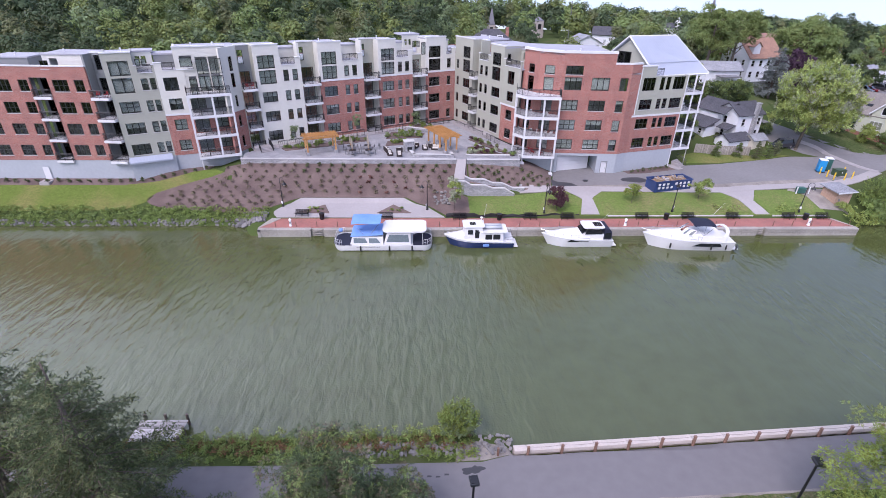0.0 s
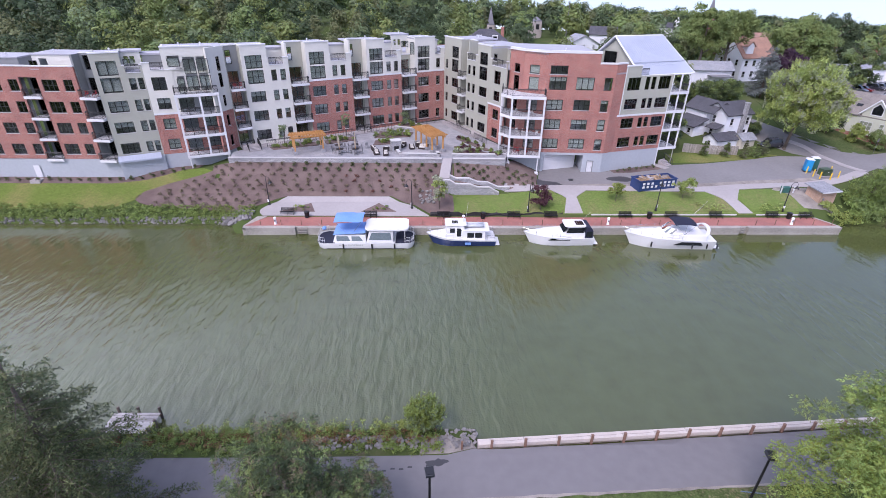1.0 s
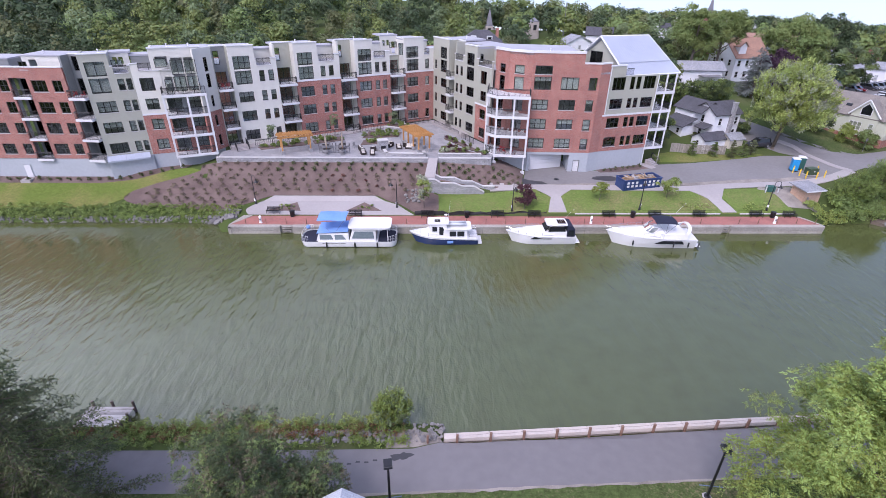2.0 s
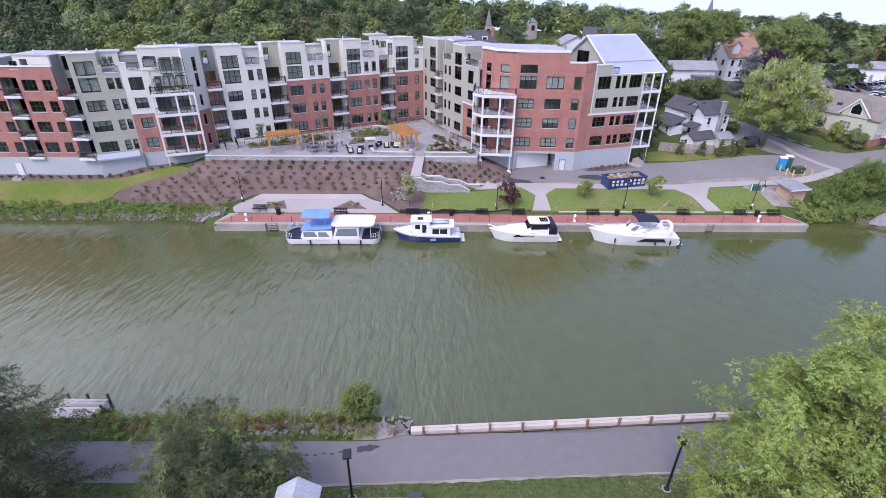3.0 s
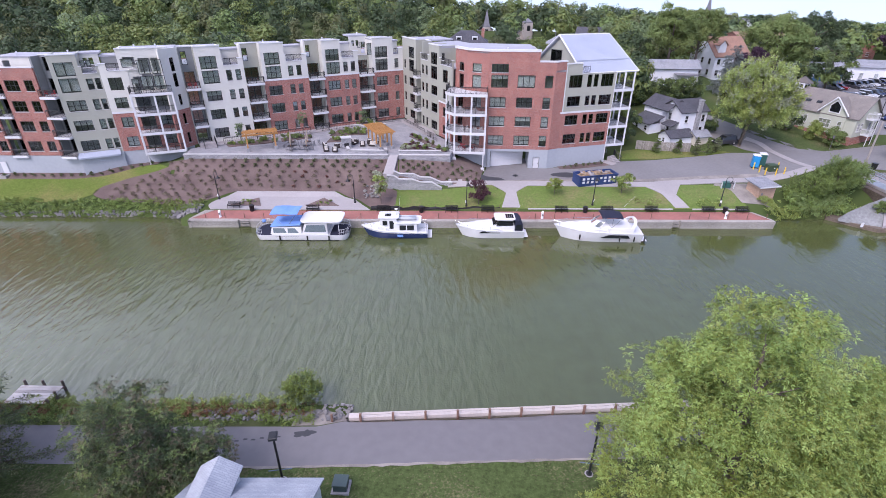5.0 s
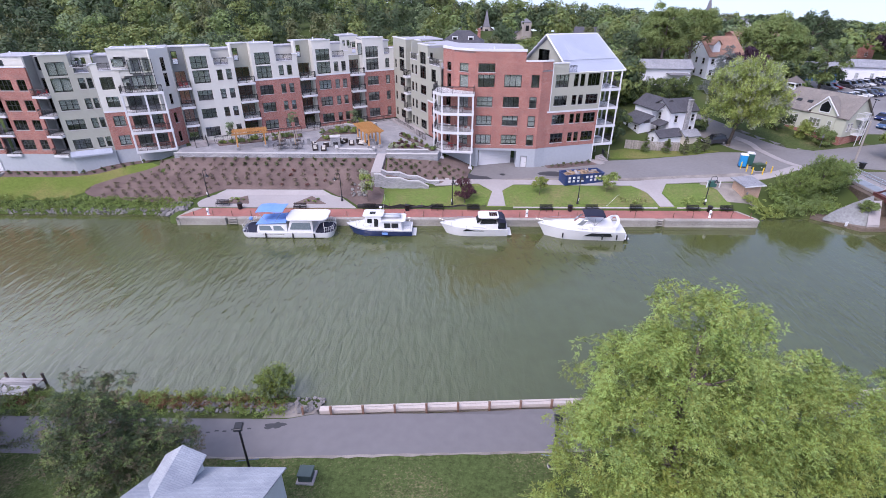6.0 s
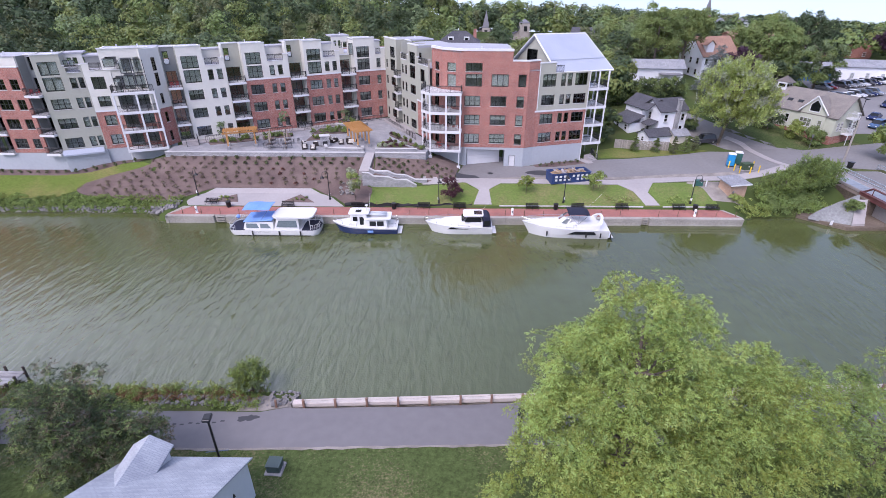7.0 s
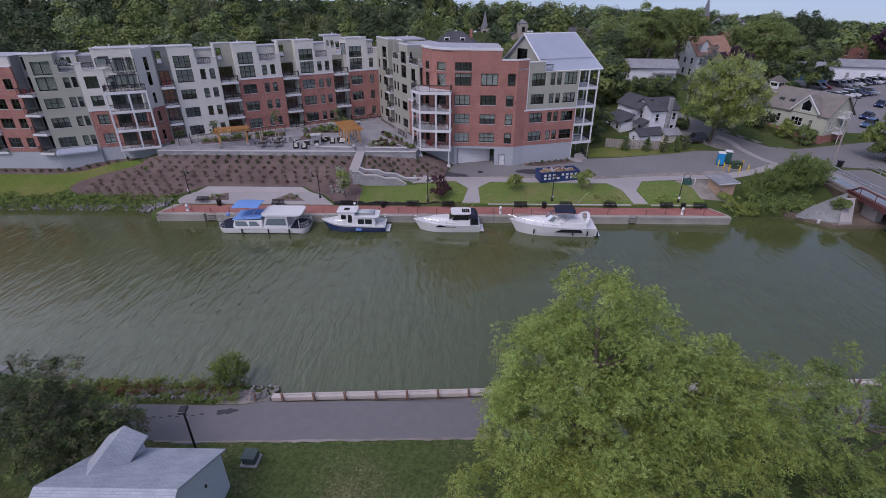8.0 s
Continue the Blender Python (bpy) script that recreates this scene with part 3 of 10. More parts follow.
make_ground()
bm = bmesh.new()
wx = [-900, -300] + list(range(-150, 151, 10)) + [300, 900]
wy = [24, 30, 36, 42, 48, 54, 60, 66, 70]
wg = [[bm.verts.new((x, y, 0)) for x in wx] for y in wy]
for a, b in zip(wg, wg[1:]):
    for k in range(len(wx) - 1):
        bm.faces.new((a[k], a[k + 1], b[k + 1], b[k]))
solid("water", bm, WATER, "murky olive-green canal water with small ripples", "water", kind="structure")

# lawns, beds and pavements of the far bank
drape("lawn", [(-110, 69.5), (-62, 69.3), (-47, 69.4), (-44.4, 71.2), (-43.5, 72.8), (-40, 74.2), (-34, 76.0), (-37, 77.4), (-44, 75.2), (-49, 74.4), (-110, 74.4)], GRASS,
      "patchy yellow-green lawn between the flats and the bank", "lawn", 0.06)
drape("mulch_bed_path", [(-110, 74.4), (-49, 74.4), (-44, 75.2), (-37, 77.4), (-37, 81), (-110, 81)], MULCH, "strip of brown mulch along the foundation wall", "mulch bed", 0.05)
drape("mulch_bed_slope", smooth_line([(-34, 76.0), (-40, 74.2), (-43.5, 72.8), (-44.4, 71.2), (-41, 69.8), (-34, 69.2), (-28.2, 68.6), (-24.5, 71.0), (-21.6, 72.0)], 3)
      + [(-5.6, 72.0), (-2, 70.2), (0.4, 67.6), (3.4, 67.5), (4.0, 68.6), (4.0, 77.4), (-34, 77.4)], MULCH,
      "brown mulch slope planted with rows of small shrubs", "mulch bed", 0.06)
drape("mulch_bed_bay", [(4.2, 73.0), (12, 73.4), (17.2, 73.6), (18.7, 79.8), (15, 82), (12.4, 77.2), (4.2, 77.2)], MULCH, "brown mulch bed with young shrubs below the bay", "mulch bed", 0.08)
drape("lawn_quay", [(20.2, 66.9), (58.2, 66.9), (58.2, 73.3), (44, 72.9), (20.2, 73.0)], GREEN_LAWN, "green lawn between the quay and the footpath", "lawn", 0.025)
drape("lawn_strip", [(0.6, 67.1), (20.0, 67.1), (21.2, 69), (19.4, 72.9), (13.2, 72.6), (3.9, 72.4), (3.9, 68.6)], GREEN_LAWN, "strip of green lawn behind the quay benches", "lawn", 0.05)
drape("lawn_oval", smooth_line([(25.6, 67.4), (24.4, 69.4), (25.4, 71.2), (30, 71.9), (38, 72.0), (43, 71.2), (46.5, 68.6), (46.4, 67.4)], 4), GREEN_LAWN,
      "green lawn island with a young tree", "lawn", 0.06)
drape("lawn_shed", smooth_line([(49.6, 67.4), (48.6, 70.0), (50.4, 72.2), (55.2, 72.8), (57.2, 71.4), (57.6, 68.6), (57.0, 67.4)], 4), GREEN_LAWN,
      "green lawn island beside the pump shed", "lawn", 0.06)
drape("gravel_pad", [(55.4, 73.0), (57.4, 71.4), (57.8, 68.2), (62.6, 67.6), (63.2, 73.6), (56, 73.6)], GRAVEL, "grey gravel pad round the shed", "gravel pad", 0.05)
drape("driveway", [(17.4, 73.6), (30, 74.0), (46, 74.2), (58, 76.0), (72, 77.4), (82, 83), (74, 88.0), (66, 88.2), (50, 84.4), (40.4, 83.2), (31, 80.4), (28, 80.2), (27, 85), (19.4, 85), (18.9, 79.6)], ASPHALT,
      "worn grey asphalt drive beside the flats", "driveway", 0.05)
drape("verge_yard", [(43.6, 84.8), (50, 84.9), (60, 86.8), (66, 88.6), (63, 90.4), (58.6, 89.0), (53.8, 89.4), (48.6, 90.4), (44.4, 89)], GRASS, "worn dirt and grass verge before the board fence", "verge", 0.05)
drape("gravel_verge", [(20.4, 74.4), (45, 74.15), (57, 75.6), (66, 76.2), (64.6, 77.4), (56, 76.7), (45, 75.2), (30, 75.0)], GRAVEL, "rough grey gravel strip between path and drive", "gravel strip", 0.07)
drape("road_canal", ribbon(smooth_line([(62, 104), (70, 95.5), (78, 88.5), (86, 84.0), (100, 82)]), 8.4), ASPHALT, "grey asphalt street that bends to the bridge", "road", 0.06)
drape("road_side", ribbon(smooth_line([(84, 85), (98, 88.5), (112, 91), (150, 94)]), 8), ASPHALT, "grey side street past the corner house", "road", 0.065)
drape("parking_lot", [(101, 99), (150, 99), (190, 170), (122, 165), (112, 130)], ASPHALT, "grey car park full of parked cars", "car park", 0.07)
drape("corner_lawn", [(72.5, 97), (80, 90.6), (86, 89.0), (98, 92.6), (99, 97.5), (88, 104), (74, 112)], LAWN, "lawn in front of the corner house", "lawn", 0.06)
WALK_EAST = smooth_line([(20.2, 73.5), (30, 73.3), (40, 73.1), (45.5, 73.2), (50, 73.9), (57, 74.6), (63, 75.1), (68, 76.3), (72, 78.0), (76.2, 80.3)], 5)
drape("pavement_east", ribbon(WALK_EAST, 1.7), CONCRETE, "pale concrete footpath along the drive", "footpath", 0.10)
drape("pavement_link_west", [(20.4, 67.0), (23.2, 67.0), (23.0, 70.6), (25.4, 72.9), (19.2, 72.9), (21.4, 70.4)], CONCRETE, "pale concrete link from path to quay", "footpath", 0.095)
drape("pavement_link_east", [(47.0, 67.0), (49.2, 67.0), (48.2, 70.0), (50.2, 73.4), (43.6, 72.7), (46.0, 70.2)], CONCRETE, "pale concrete link from path to quay", "footpath", 0.09)
drape("pavement_lower", [(12.2, 73.0), (20.4, 72.7), (20.4, 74.3), (12.2, 74.4)], CONCRETE, "pale concrete path to the garden steps", "footpath", 0.105)
drape("pavement_street", ribbon(smooth_line([(71.6, 94.2), (73.8, 91.6), (74.4, 87), (75.0, 83), (76.4, 80.2)]), 1.3), CONCRETE, "pale concrete pavement beside the street", "pavement", 0.13)
# near bank
drape("towpath", [(-90, 21.9), (-20, 21.9), (0, 21.6), (20, 22.25), (60, 24.0), (60, 28.6), (30, 27.1), (3.4, 25.85), (1.2, 25.3), (-10, 25.3), (-24, 25.5), (-90, 25.8)], PATH_ASPHALT,
      "smooth mauve-grey asphalt towpath with a damp patch", "path", 0.05)
drape("near_lawn", [(-90, -40), (90, -40), (90, 25.3), (60, 24.0), (20, 22.25), (0, 21.6), (-20, 21.9), (-90, 21.9)], LAWN, "mown lawn with dry patches beside the towpath", "lawn", 0.03)


# ---------------------------------------------------------------- quay of the far bank
def make_quay():
    q = thing("quay", "red-paved quay with a pale stained concrete edge", "quay", kind="structure")
    joints = (-25.9, -18.6, -16.8, -4.5, 10.2, 25.0, 39.6, 45.2, 46.4, 60.3)
    for a, b in zip(joints, joints[1:]):
        bm = bmesh.new()
        slot = (b - a) < 2
        back = 66.75
        if slot:
            box(bm, a, 63.45, -1.5, b, 64.4, 1.12)
            for k in range(5):
                box(bm, a + 0.25, 63.2, -0.1 + 0.26 * k, b - 0.25, 63.45, -0.02 + 0.26 * k)
        else:
            box(bm, a + 0.02, 63.12, -1.5, b - 0.02, 64.0, 0.52)
            box(bm, a + 0.012, 63.06, 0.535, b - 0.012, 64.0, 0.86)
            box(bm, a + 0.012, 63.0, 0.875, b - 0.012, 63.75, 1.16)
        part("wall_block", bm, QUAY_STONE, q, bevel=0.015)
    bm = bmesh.new()
    prism(bm, [(-25.8, 63.75), (60.2, 63.75), (58.3, 66.75), (-23.4, 66.75)], 0.4, 1.155)
    part("paving", bm, PAVER, q, "red brick paving", uv=True)
    bm = bmesh.new()
    box(bm, -25.9, 63.0, -1.5, -25.5, 64.2, 1.14)
    prism(bm, [(-26.0, 63.7), (-25.6, 63.7), (-23.2, 67.4), (-24.4, 68.4)], -1.0, 1.15)
    prism(bm, [(60.0, 63.7), (60.3, 63.7), (58.6, 66.9), (58.0, 66.9)], -1.0, 1.16)
    part("end_wall", bm, QUAY_STONE, q)
    ap = drape("apron", smooth_line([(-24.2, 67.0), (-25.0, 68.6), (-23.6, 70.6), (-21.6, 71.9)], 4) + [(-6.0, 71.9), (-2.4, 70.0), (0.2, 66.9)], CONCRETE,
               "pale concrete apron", "", 0.09, parent=q)
    for x0, x1 in ((24.4, 46.6), (49.6, 57.9)):
        bm = bmesh.new()
        n = round((x1 - x0) / 0.9)
        for k in range(n):
            a, b = x0 + (x1 - x0) * k / n, x0 + (x1 - x0) * (k + 1) / n
            box(bm, a + 0.01, 66.78, 0.9, b - 0.01, 67.15, 1.45)
            box(bm, a + 0.005, 66.74, 1.455, b - 0.005, 67.2, 1.56)
        part("kerb_wall", bm, CAPSTONE, q, "low stone wall behind the benches", bevel=0.01)
    for k in range(30):
        x = -23.6 + k * 2.86
        if 45 < x < 46.8:
            continue
        bm = bmesh.new()
        rod(bm, (x, 63.95, 1.1), (x, 63.95, 1.95), 0.05, 0.045, 8)
        rod(bm, (x, 63.95, 1.95), (x, 63.95, 1.99), 0.065, 0.03, 8)
        part("mooring_post", bm, material_cache("rust"), q)


MATS = {}


def material_cache(key):
    if key not in MATS:
        MATS[key] = {"rust": lambda: material("rusty_iron", (0.16, 0.085, 0.055), 0.7, var=0.3, scale=8),
                     "plastic_white": lambda: material("white_plastic", (0.78, 0.78, 0.78), 0.4, var=0.05)}[key]()
    return MATS[key]


make_quay()


# ---------------------------------------------------------------- edge of the near bank
def make_near_edge():
    e = thing("edge_rail", "pale timber edge beam with brown posts and rope along the towpath", "edge rail", kind="structure")
    bm = bmesh.new()
    for k in range(40):
        x = 3.75 + 2.594 * k
        if x > 105:
            break
        bm = bmesh.new()
        y = 25.95 + 0.05 * (x - 3.6)
        m = pose(x + 0.9, y + 0.045, 0, 0, 0, 2.862)
        box(bm, 0.01, 0.02, 0.62, 2.584, 0.42, 1.02)
        box(bm, 0.01, 0.421, -1.5, 2.584, 0.6, 0.98)
        part("beam", bm, PALE_TIMBER, e, bevel=0.02, m=m)
        bm = bmesh.new()
        px = x + 0.9
        box(bm, px - 0.09, y - 0.16, 0.5, px + 0.09, y + 0.0, 1.52)
        box(bm, px - 0.1, y - 0.17, 1.52, px + 0.1, y + 0.01, 1.6)
        part("post", bm, POST_WOOD, e, bevel=0.015)
        bm = bmesh.new()
        for s in range(6):
            a, b = s / 6, (s + 1) / 6
            sag = lambda f: 1.42 - 0.9 * f * (1 - f) * 0.5
            rod(bm, (px + 2.594 * a, y + 0.06 + 0.13 * a, sag(a)), (px + 2.594 * b, y + 0.06 + 0.13 * b, sag(b)), 0.018, seg=5)
        part("rope", bm, ROPE, e)
    bm = bmesh.new()
    box(bm, 0, 0.02, 0.62, 0.98, 0.42, 1.02)
    box(bm, 0, 0.421, -1.5, 0.98, 0.6, 0.98)
    part("beam", bm, PALE_TIMBER, e, bevel=0.02, m=pose(3.66, 25.95, 0, 0, 0, 2.862))


PALE_TIMBER = material("pale_weathered_timber", (0.50, 0.44, 0.40), 0.8, var=0.12, scale=3)
POST_WOOD = material("brown_post_wood", (0.20, 0.115, 0.08), 0.8, var=0.2, scale=4)
ROPE = material("grey_rope", (0.30, 0.27, 0.23), 0.9, var=0.1)
make_near_edge()


# ---------------------------------------------------------------- the block of flats
Z = (6.8, 10.0, 13.1, 16.2, 19.3, 22.5)
flats = thing("apartment_building", "five-storey apartment building of red brick with white and sage siding", "apartment building")
BACK = 13.0


def along(p, q):
    """The pose of a wall from p to q (its outside on the right hand), and its length."""
    d = Vector((q[0] - p[0], q[1] - p[1]))
    a = math.degrees(math.atan2(d.y, d.x))
    return pose(p[0], p[1], 0, 0, 0, a), d.length


def wall(m, u0, u1, z0, z1, mat, holes=(), y0=0.0, y1=0.3, name="wall", label="", parent=None):
    """An upright wall with openings right through it. Holes are (u, z, w, h)."""
    bm = bmesh.new()
    us = sorted({u0, u1, *[c for h in holes for c in (h[0], h[0] + h[2])]})
    zs = sorted({z0, z1, *[c for h in holes for c in (h[1], h[1] + h[3])]})
    inside = lambda u, z: any(h[0] < u < h[0] + h[2] and h[1] < z < h[1] + h[3] for h in holes)
    for a, b in zip(us, us[1:]):
        for c, d in zip(zs, zs[1:]):
            if b - a < 1e-5 or d - c < 1e-5 or inside((a + b) / 2, (c + d) / 2):
                continue
            for y, o in ((y0, (0, 1, 2, 3)), (y1, (3, 2, 1, 0))):
                vs = [bm.verts.new((u, y, z)) for u, z in ((a, c), (b, c), (b, d), (a, d))]
                bm.faces.new([vs[i] for i in o])
    rims = [(u0, z0, u1 - u0, z1 - z0, False)] + [(*h[:4], True) for h in holes]
    for u, z, w, h, flip in rims:
        c = ((u, z), (u + w, z), (u + w, z + h), (u, z + h))
        for k in range(4):
            (ua, za), (ub, zb) = c[k], c[(k + 1) % 4]
            vs = [bm.verts.new(v) for v in ((ua, y0, za), (ua, y1, za), (ub, y1, zb), (ub, y0, zb))]
            bm.faces.new(vs[::-1] if flip else vs)
    return part(name, bm, mat, parent or flats, label, uv=True, m=m)


def grid_frame(us, zs, y0, y1):
    """One welded frame: bars between every other pair of lines, openings between."""
    bm = bmesh.new()
    for i, (a, b) in enumerate(zip(us, us[1:])):
        for j, (c, d) in enumerate(zip(zs, zs[1:])):
            if i % 2 and j % 2:
                for q in (((a, c), (b, c)), ((b, c), (b, d)), ((b, d), (a, d)), ((a, d), (a, c))):
                    (p, r), (s, t) = q
                    bm.faces.new([bm.verts.new(v) for v in ((p, y0, r), (p, y1, r), (s, y1, t), (s, y0, t))])
            else:
                for y, o in ((y0, 1), (y1, -1)):
                    bm.faces.new([bm.verts.new((u, y, z)) for u, z in ((a, c), (b, c), (b, d), (a, d))][::o])
    u0, u1, z0, z1 = us[0], us[-1], zs[0], zs[-1]
    for (p, r), (s, t) in (((u0, z0), (u0, z1)), ((u0, z1), (u1, z1)), ((u1, z1), (u1, z0)), ((u1, z0), (u0, z0))):
        bm.faces.new([bm.verts.new(v) for v in ((p, y0, r), (p, y1, r), (s, y1, t), (s, y0, t))])
    bmesh.ops.remove_doubles(bm, verts=bm.verts[:], dist=0.0005)
    return bm


WINDOW_MESH = {}
wrng = random.Random(7)


def window(m, u, z, w, h, cols=3, rows=2, y=0.10, blind=None, parent=None, frame_mat=None, top=False):
    """A black-framed window in its opening: frame, pane, perhaps a blind."""
    key = (round(w, 2), round(h, 2), cols, rows, frame_mat.name if frame_mat else "")
    if key not in WINDOW_MESH:
        t = 0.07
        us = [0, t] + [v for k in range(1, cols) for v in (w * k / cols - 0.045, w * k / cols + 0.045)] + [w - t, w]
        zs = [0, t] + [v for k in range(1, rows) for v in (h * k / rows - 0.028, h * k / rows + 0.028)] + [h - t, h]
        bm = grid_frame(us, zs, 0.0, 0.08)
        fr = mesh_of("window", bm, frame_mat or FRAME)
        bm = bmesh.new()
        box(bm, t, 0.035, t, w - t, 0.047, h - t)
        pane = mesh_of("pane", bm, GLASS)
        bm = bmesh.new()
        box(bm, -0.06, -0.16, -0.09, w + 0.06, 0.0, 0.0)
        WINDOW_MESH[key] = (fr, pane, mesh_of("sill", bm, CAPSTONE), {})
    fr, pane, sill, blinds = WINDOW_MESH[key]
    ob = part("window", fr, None, parent or flats, m=m @ pose(u, y, z))
    pn = part("pane", pane, None, ob)
    pn.visible_shadow = False
    if y < 0.2 and h < 1.9:
        part("sill", sill, None, ob)
    b = wrng.choice((0, 0, 0.3, 0.5, 0.5, 0.95, 0.95, 0.95)) if blind is None else blind
    if b:
        if b not in blinds:
            bm = bmesh.new()
            n = max(2, round(h * b / 0.12))
            for k in range(n):
                z1 = h - 0.08 - (h - 0.16) * b * k / n
                box(bm, 0.08, 0.11, z1 - (h - 0.16) * b / n + 0.012, w - 0.08, 0.135, z1)
            blinds[b] = mesh_of("blind", bm, BLIND)
        part("blind", blinds[b], None, ob)
    return ob


def face(m, u0, u1, z0, z1, mat, wins, **kw):
    """A stretch of facade with its windows: (u, z, w, h, cols, rows)."""
    wall(m, u0, u1, z0, z1, mat, [w[:4] for w in wins], **kw)
    for w in wins:
        window(m, *w)


def coping(m, u0, u1, z, mat=None, y0=-0.08, y1=0.42, h=0.16):
    bm = bmesh.new()
    box(bm, u0, y0, z, u1, y1, z + h)
    part("coping", bm, mat or TRIM, flats, "white coping", m=m)


def railing(pts, m=None, parent=None, h=1.05, z=0.0, closed=False, mat=None, step=0.13):
    """Black metal railing with thin bars along a line of points."""
    bm = bmesh.new()
    for a, b in zip(pts, pts[1:]):
        a, b = Vector((*a[:2], z + (a[2] if len(a) > 2 else 0))), Vector((*b[:2], z + (b[2] if len(b) > 2 else 0)))
        ln = (b - a).length
        for dz, r in ((h, 0.05), (h - 0.12, 0.025), (0.1, 0.025)):
            rod(bm, a + Vector((0, 0, dz)), b + Vector((0, 0, dz)), r, seg=4)
        n = max(1, round(ln / 1.5))
        for k in range(n + 1):
            p = a.lerp(b, k / n)
            rod(bm, p, p + Vector((0, 0, h)), 0.036, seg=4)
        nb = max(1, int(ln / step))
        for k in range(1, nb):
            p = a.lerp(b, k / nb)
            rod(bm, p + Vector((0, 0, 0.1)), p + Vector((0, 0, h - 0.1)), 0.019, seg=3)
    return part("railing", bm, mat or BLACK_METAL, parent or flats, m=m)


def slab(m, u0, u1, z, y0, y1, rail=True, t=0.36):
    """A balcony: white slab with a railing on its three free sides."""
    bm = bmesh.new()
    box(bm, u0, y0, z - t, u1, y1, z)
    b = part("balcony", bm, TRIM, flats, "white balcony slab", bevel=0.02, m=m)
    if rail:
        e = 0.06
        pts = [(u0 + e, 0.0), (u0 + e, y0 + e), (u1 - e, y0 + e), (u1 - e, 0.0)] if y0 < -0.2 else [(u0 + e, y0 + e), (u1 - e, y0 + e)]
        railing(pts, parent=b, z=z)
    return b


def recess(m, u0, u1, levels, top, mat, depth=1.9, proj=0.75, side=None, ground=None):
    """A stack of balconies set into the facade, with glazed doors at the back."""
    w = u1 - u0
    holes = [(u0 + 0.25, Z[k] + 0.05, w - 0.6, 2.3) for k in levels]
    if top > Z[4] + 1:
        holes.append((u0 + 0.35, Z[4] + 0.35, 0.85, 2.1))
    z0 = Z[levels[0]] if ground is None else ground
    wall(m, u0, u1, z0, top, mat, holes, depth, depth + 0.3, name="recess_wall")
    for k, h in enumerate(holes):
        tall = h[2] < 1
        window(m, *h[:4], 1 if tall else 2, 1 if tall else 1, y=depth + 0.1, blind=0)
    for u in (u0, u1):
        a, b = (u - 0.3, u) if u == u0 else (u, u + 0.3)
        bm = bmesh.new()
        box(bm, a + (0.002 if u == u1 else 0), 0.302, z0, b - (0.002 if u == u0 else 0), depth + 0.3, top)
        part("recess_side", bm, side or mat, flats, uv=True, m=m)
    for k in levels:
        slab(m, u0 + 0.02, u1 - 0.02, Z[k], -proj, depth)
    coping(m, u0, u1, top, y0=depth - 0.08, y1=depth + 0.4)


def std(u, k, w=2.3, cols=3):
    """The usual window of floor k."""
    return (u, Z[k] + 0.72, w, 1.62, cols, 2)


def single(u, k):
    return std(u, k, 0.86, 1)


def backing(m, u0, u1, z0, z1, y=1.3):
    """Dim rooms behind the windows: a back plane and floors."""
    bm = bmesh.new()
    box(bm, u0 + 0.3, y, z0, u1 - 0.3, y + 0.1, z1)
    part("inner_wall", bm, INTERIOR, flats, m=m)
    for z in Z:
        if z0 <= z <= z1:
            bm = bmesh.new()
            box(bm, u0 + 0.3, 0.31, z - 0.2, u1 - 0.3, y - 0.01, z)
            part("floor_slab", bm, INTERIOR, flats, m=m)


def roof(m, u0, u1, z, y0=0.1, y1=5.2, t=0.25, mat=None):
    bm = bmesh.new()
    box(bm, u0, y0, z - t, u1, y1, z)
    part("roof", bm, mat or ROOFING, flats, m=m)


def tall_sides(m, u0, u1, z0, z1, mat, y1=3.4):
    for a, b in ((u0 + 0.002, u0 + 0.3), (u1 - 0.3, u1 - 0.002)):
        bm = bmesh.new()
        box(bm, a, 0.302, z0, b, y1, z1)
        part("side_wall", bm, mat, flats, uv=True, m=m)


def deck(m, u0, u1, z, rail_u=None, mat=None):
    """A roof terrace behind a low parapet with a railing let into it."""
    a, b = rail_u or (u0 + 0.7, u1 - 0.25)
    bm = bmesh.new()
    box(bm, u0, 0.31, z - 0.25, u1, 3.4, z)
    part("deck", bm, ROOFING, flats, m=m)
    mt = mat or WHITE_SIDING
    for c, d in ((u0, a), (b, u1)):
        if d - c > 0.05:
            wall(m, c + 0.003, d - 0.003, z + 0.003, z + 1.05, mt, name="parapet")
            coping(m, c - 0.05, d + 0.05, z + 1.05, h=0.1)
    railing([(a, 0.12), (b, 0.12)], m=m, z=z, h=1.1)
    coping(m, a, b, z, h=0.08)


def band(m, u0, u1, z, h=0.28):
    bm = bmesh.new()
    box(bm, u0, -0.06, z - h / 2, u1, -0.002, z + h / 2)
    part("trim_band", bm, TRIM, flats, "white trim band", m=m)


def tall_pair(u, w=2.6, cols=3):
    """Two large windows, one over the other, of the double-height rooms."""
    return [(u, Z[3] + 0.45, w, 2.1, cols, 1), (u, Z[3] + 2.85, w, 2.0, cols, 1)]


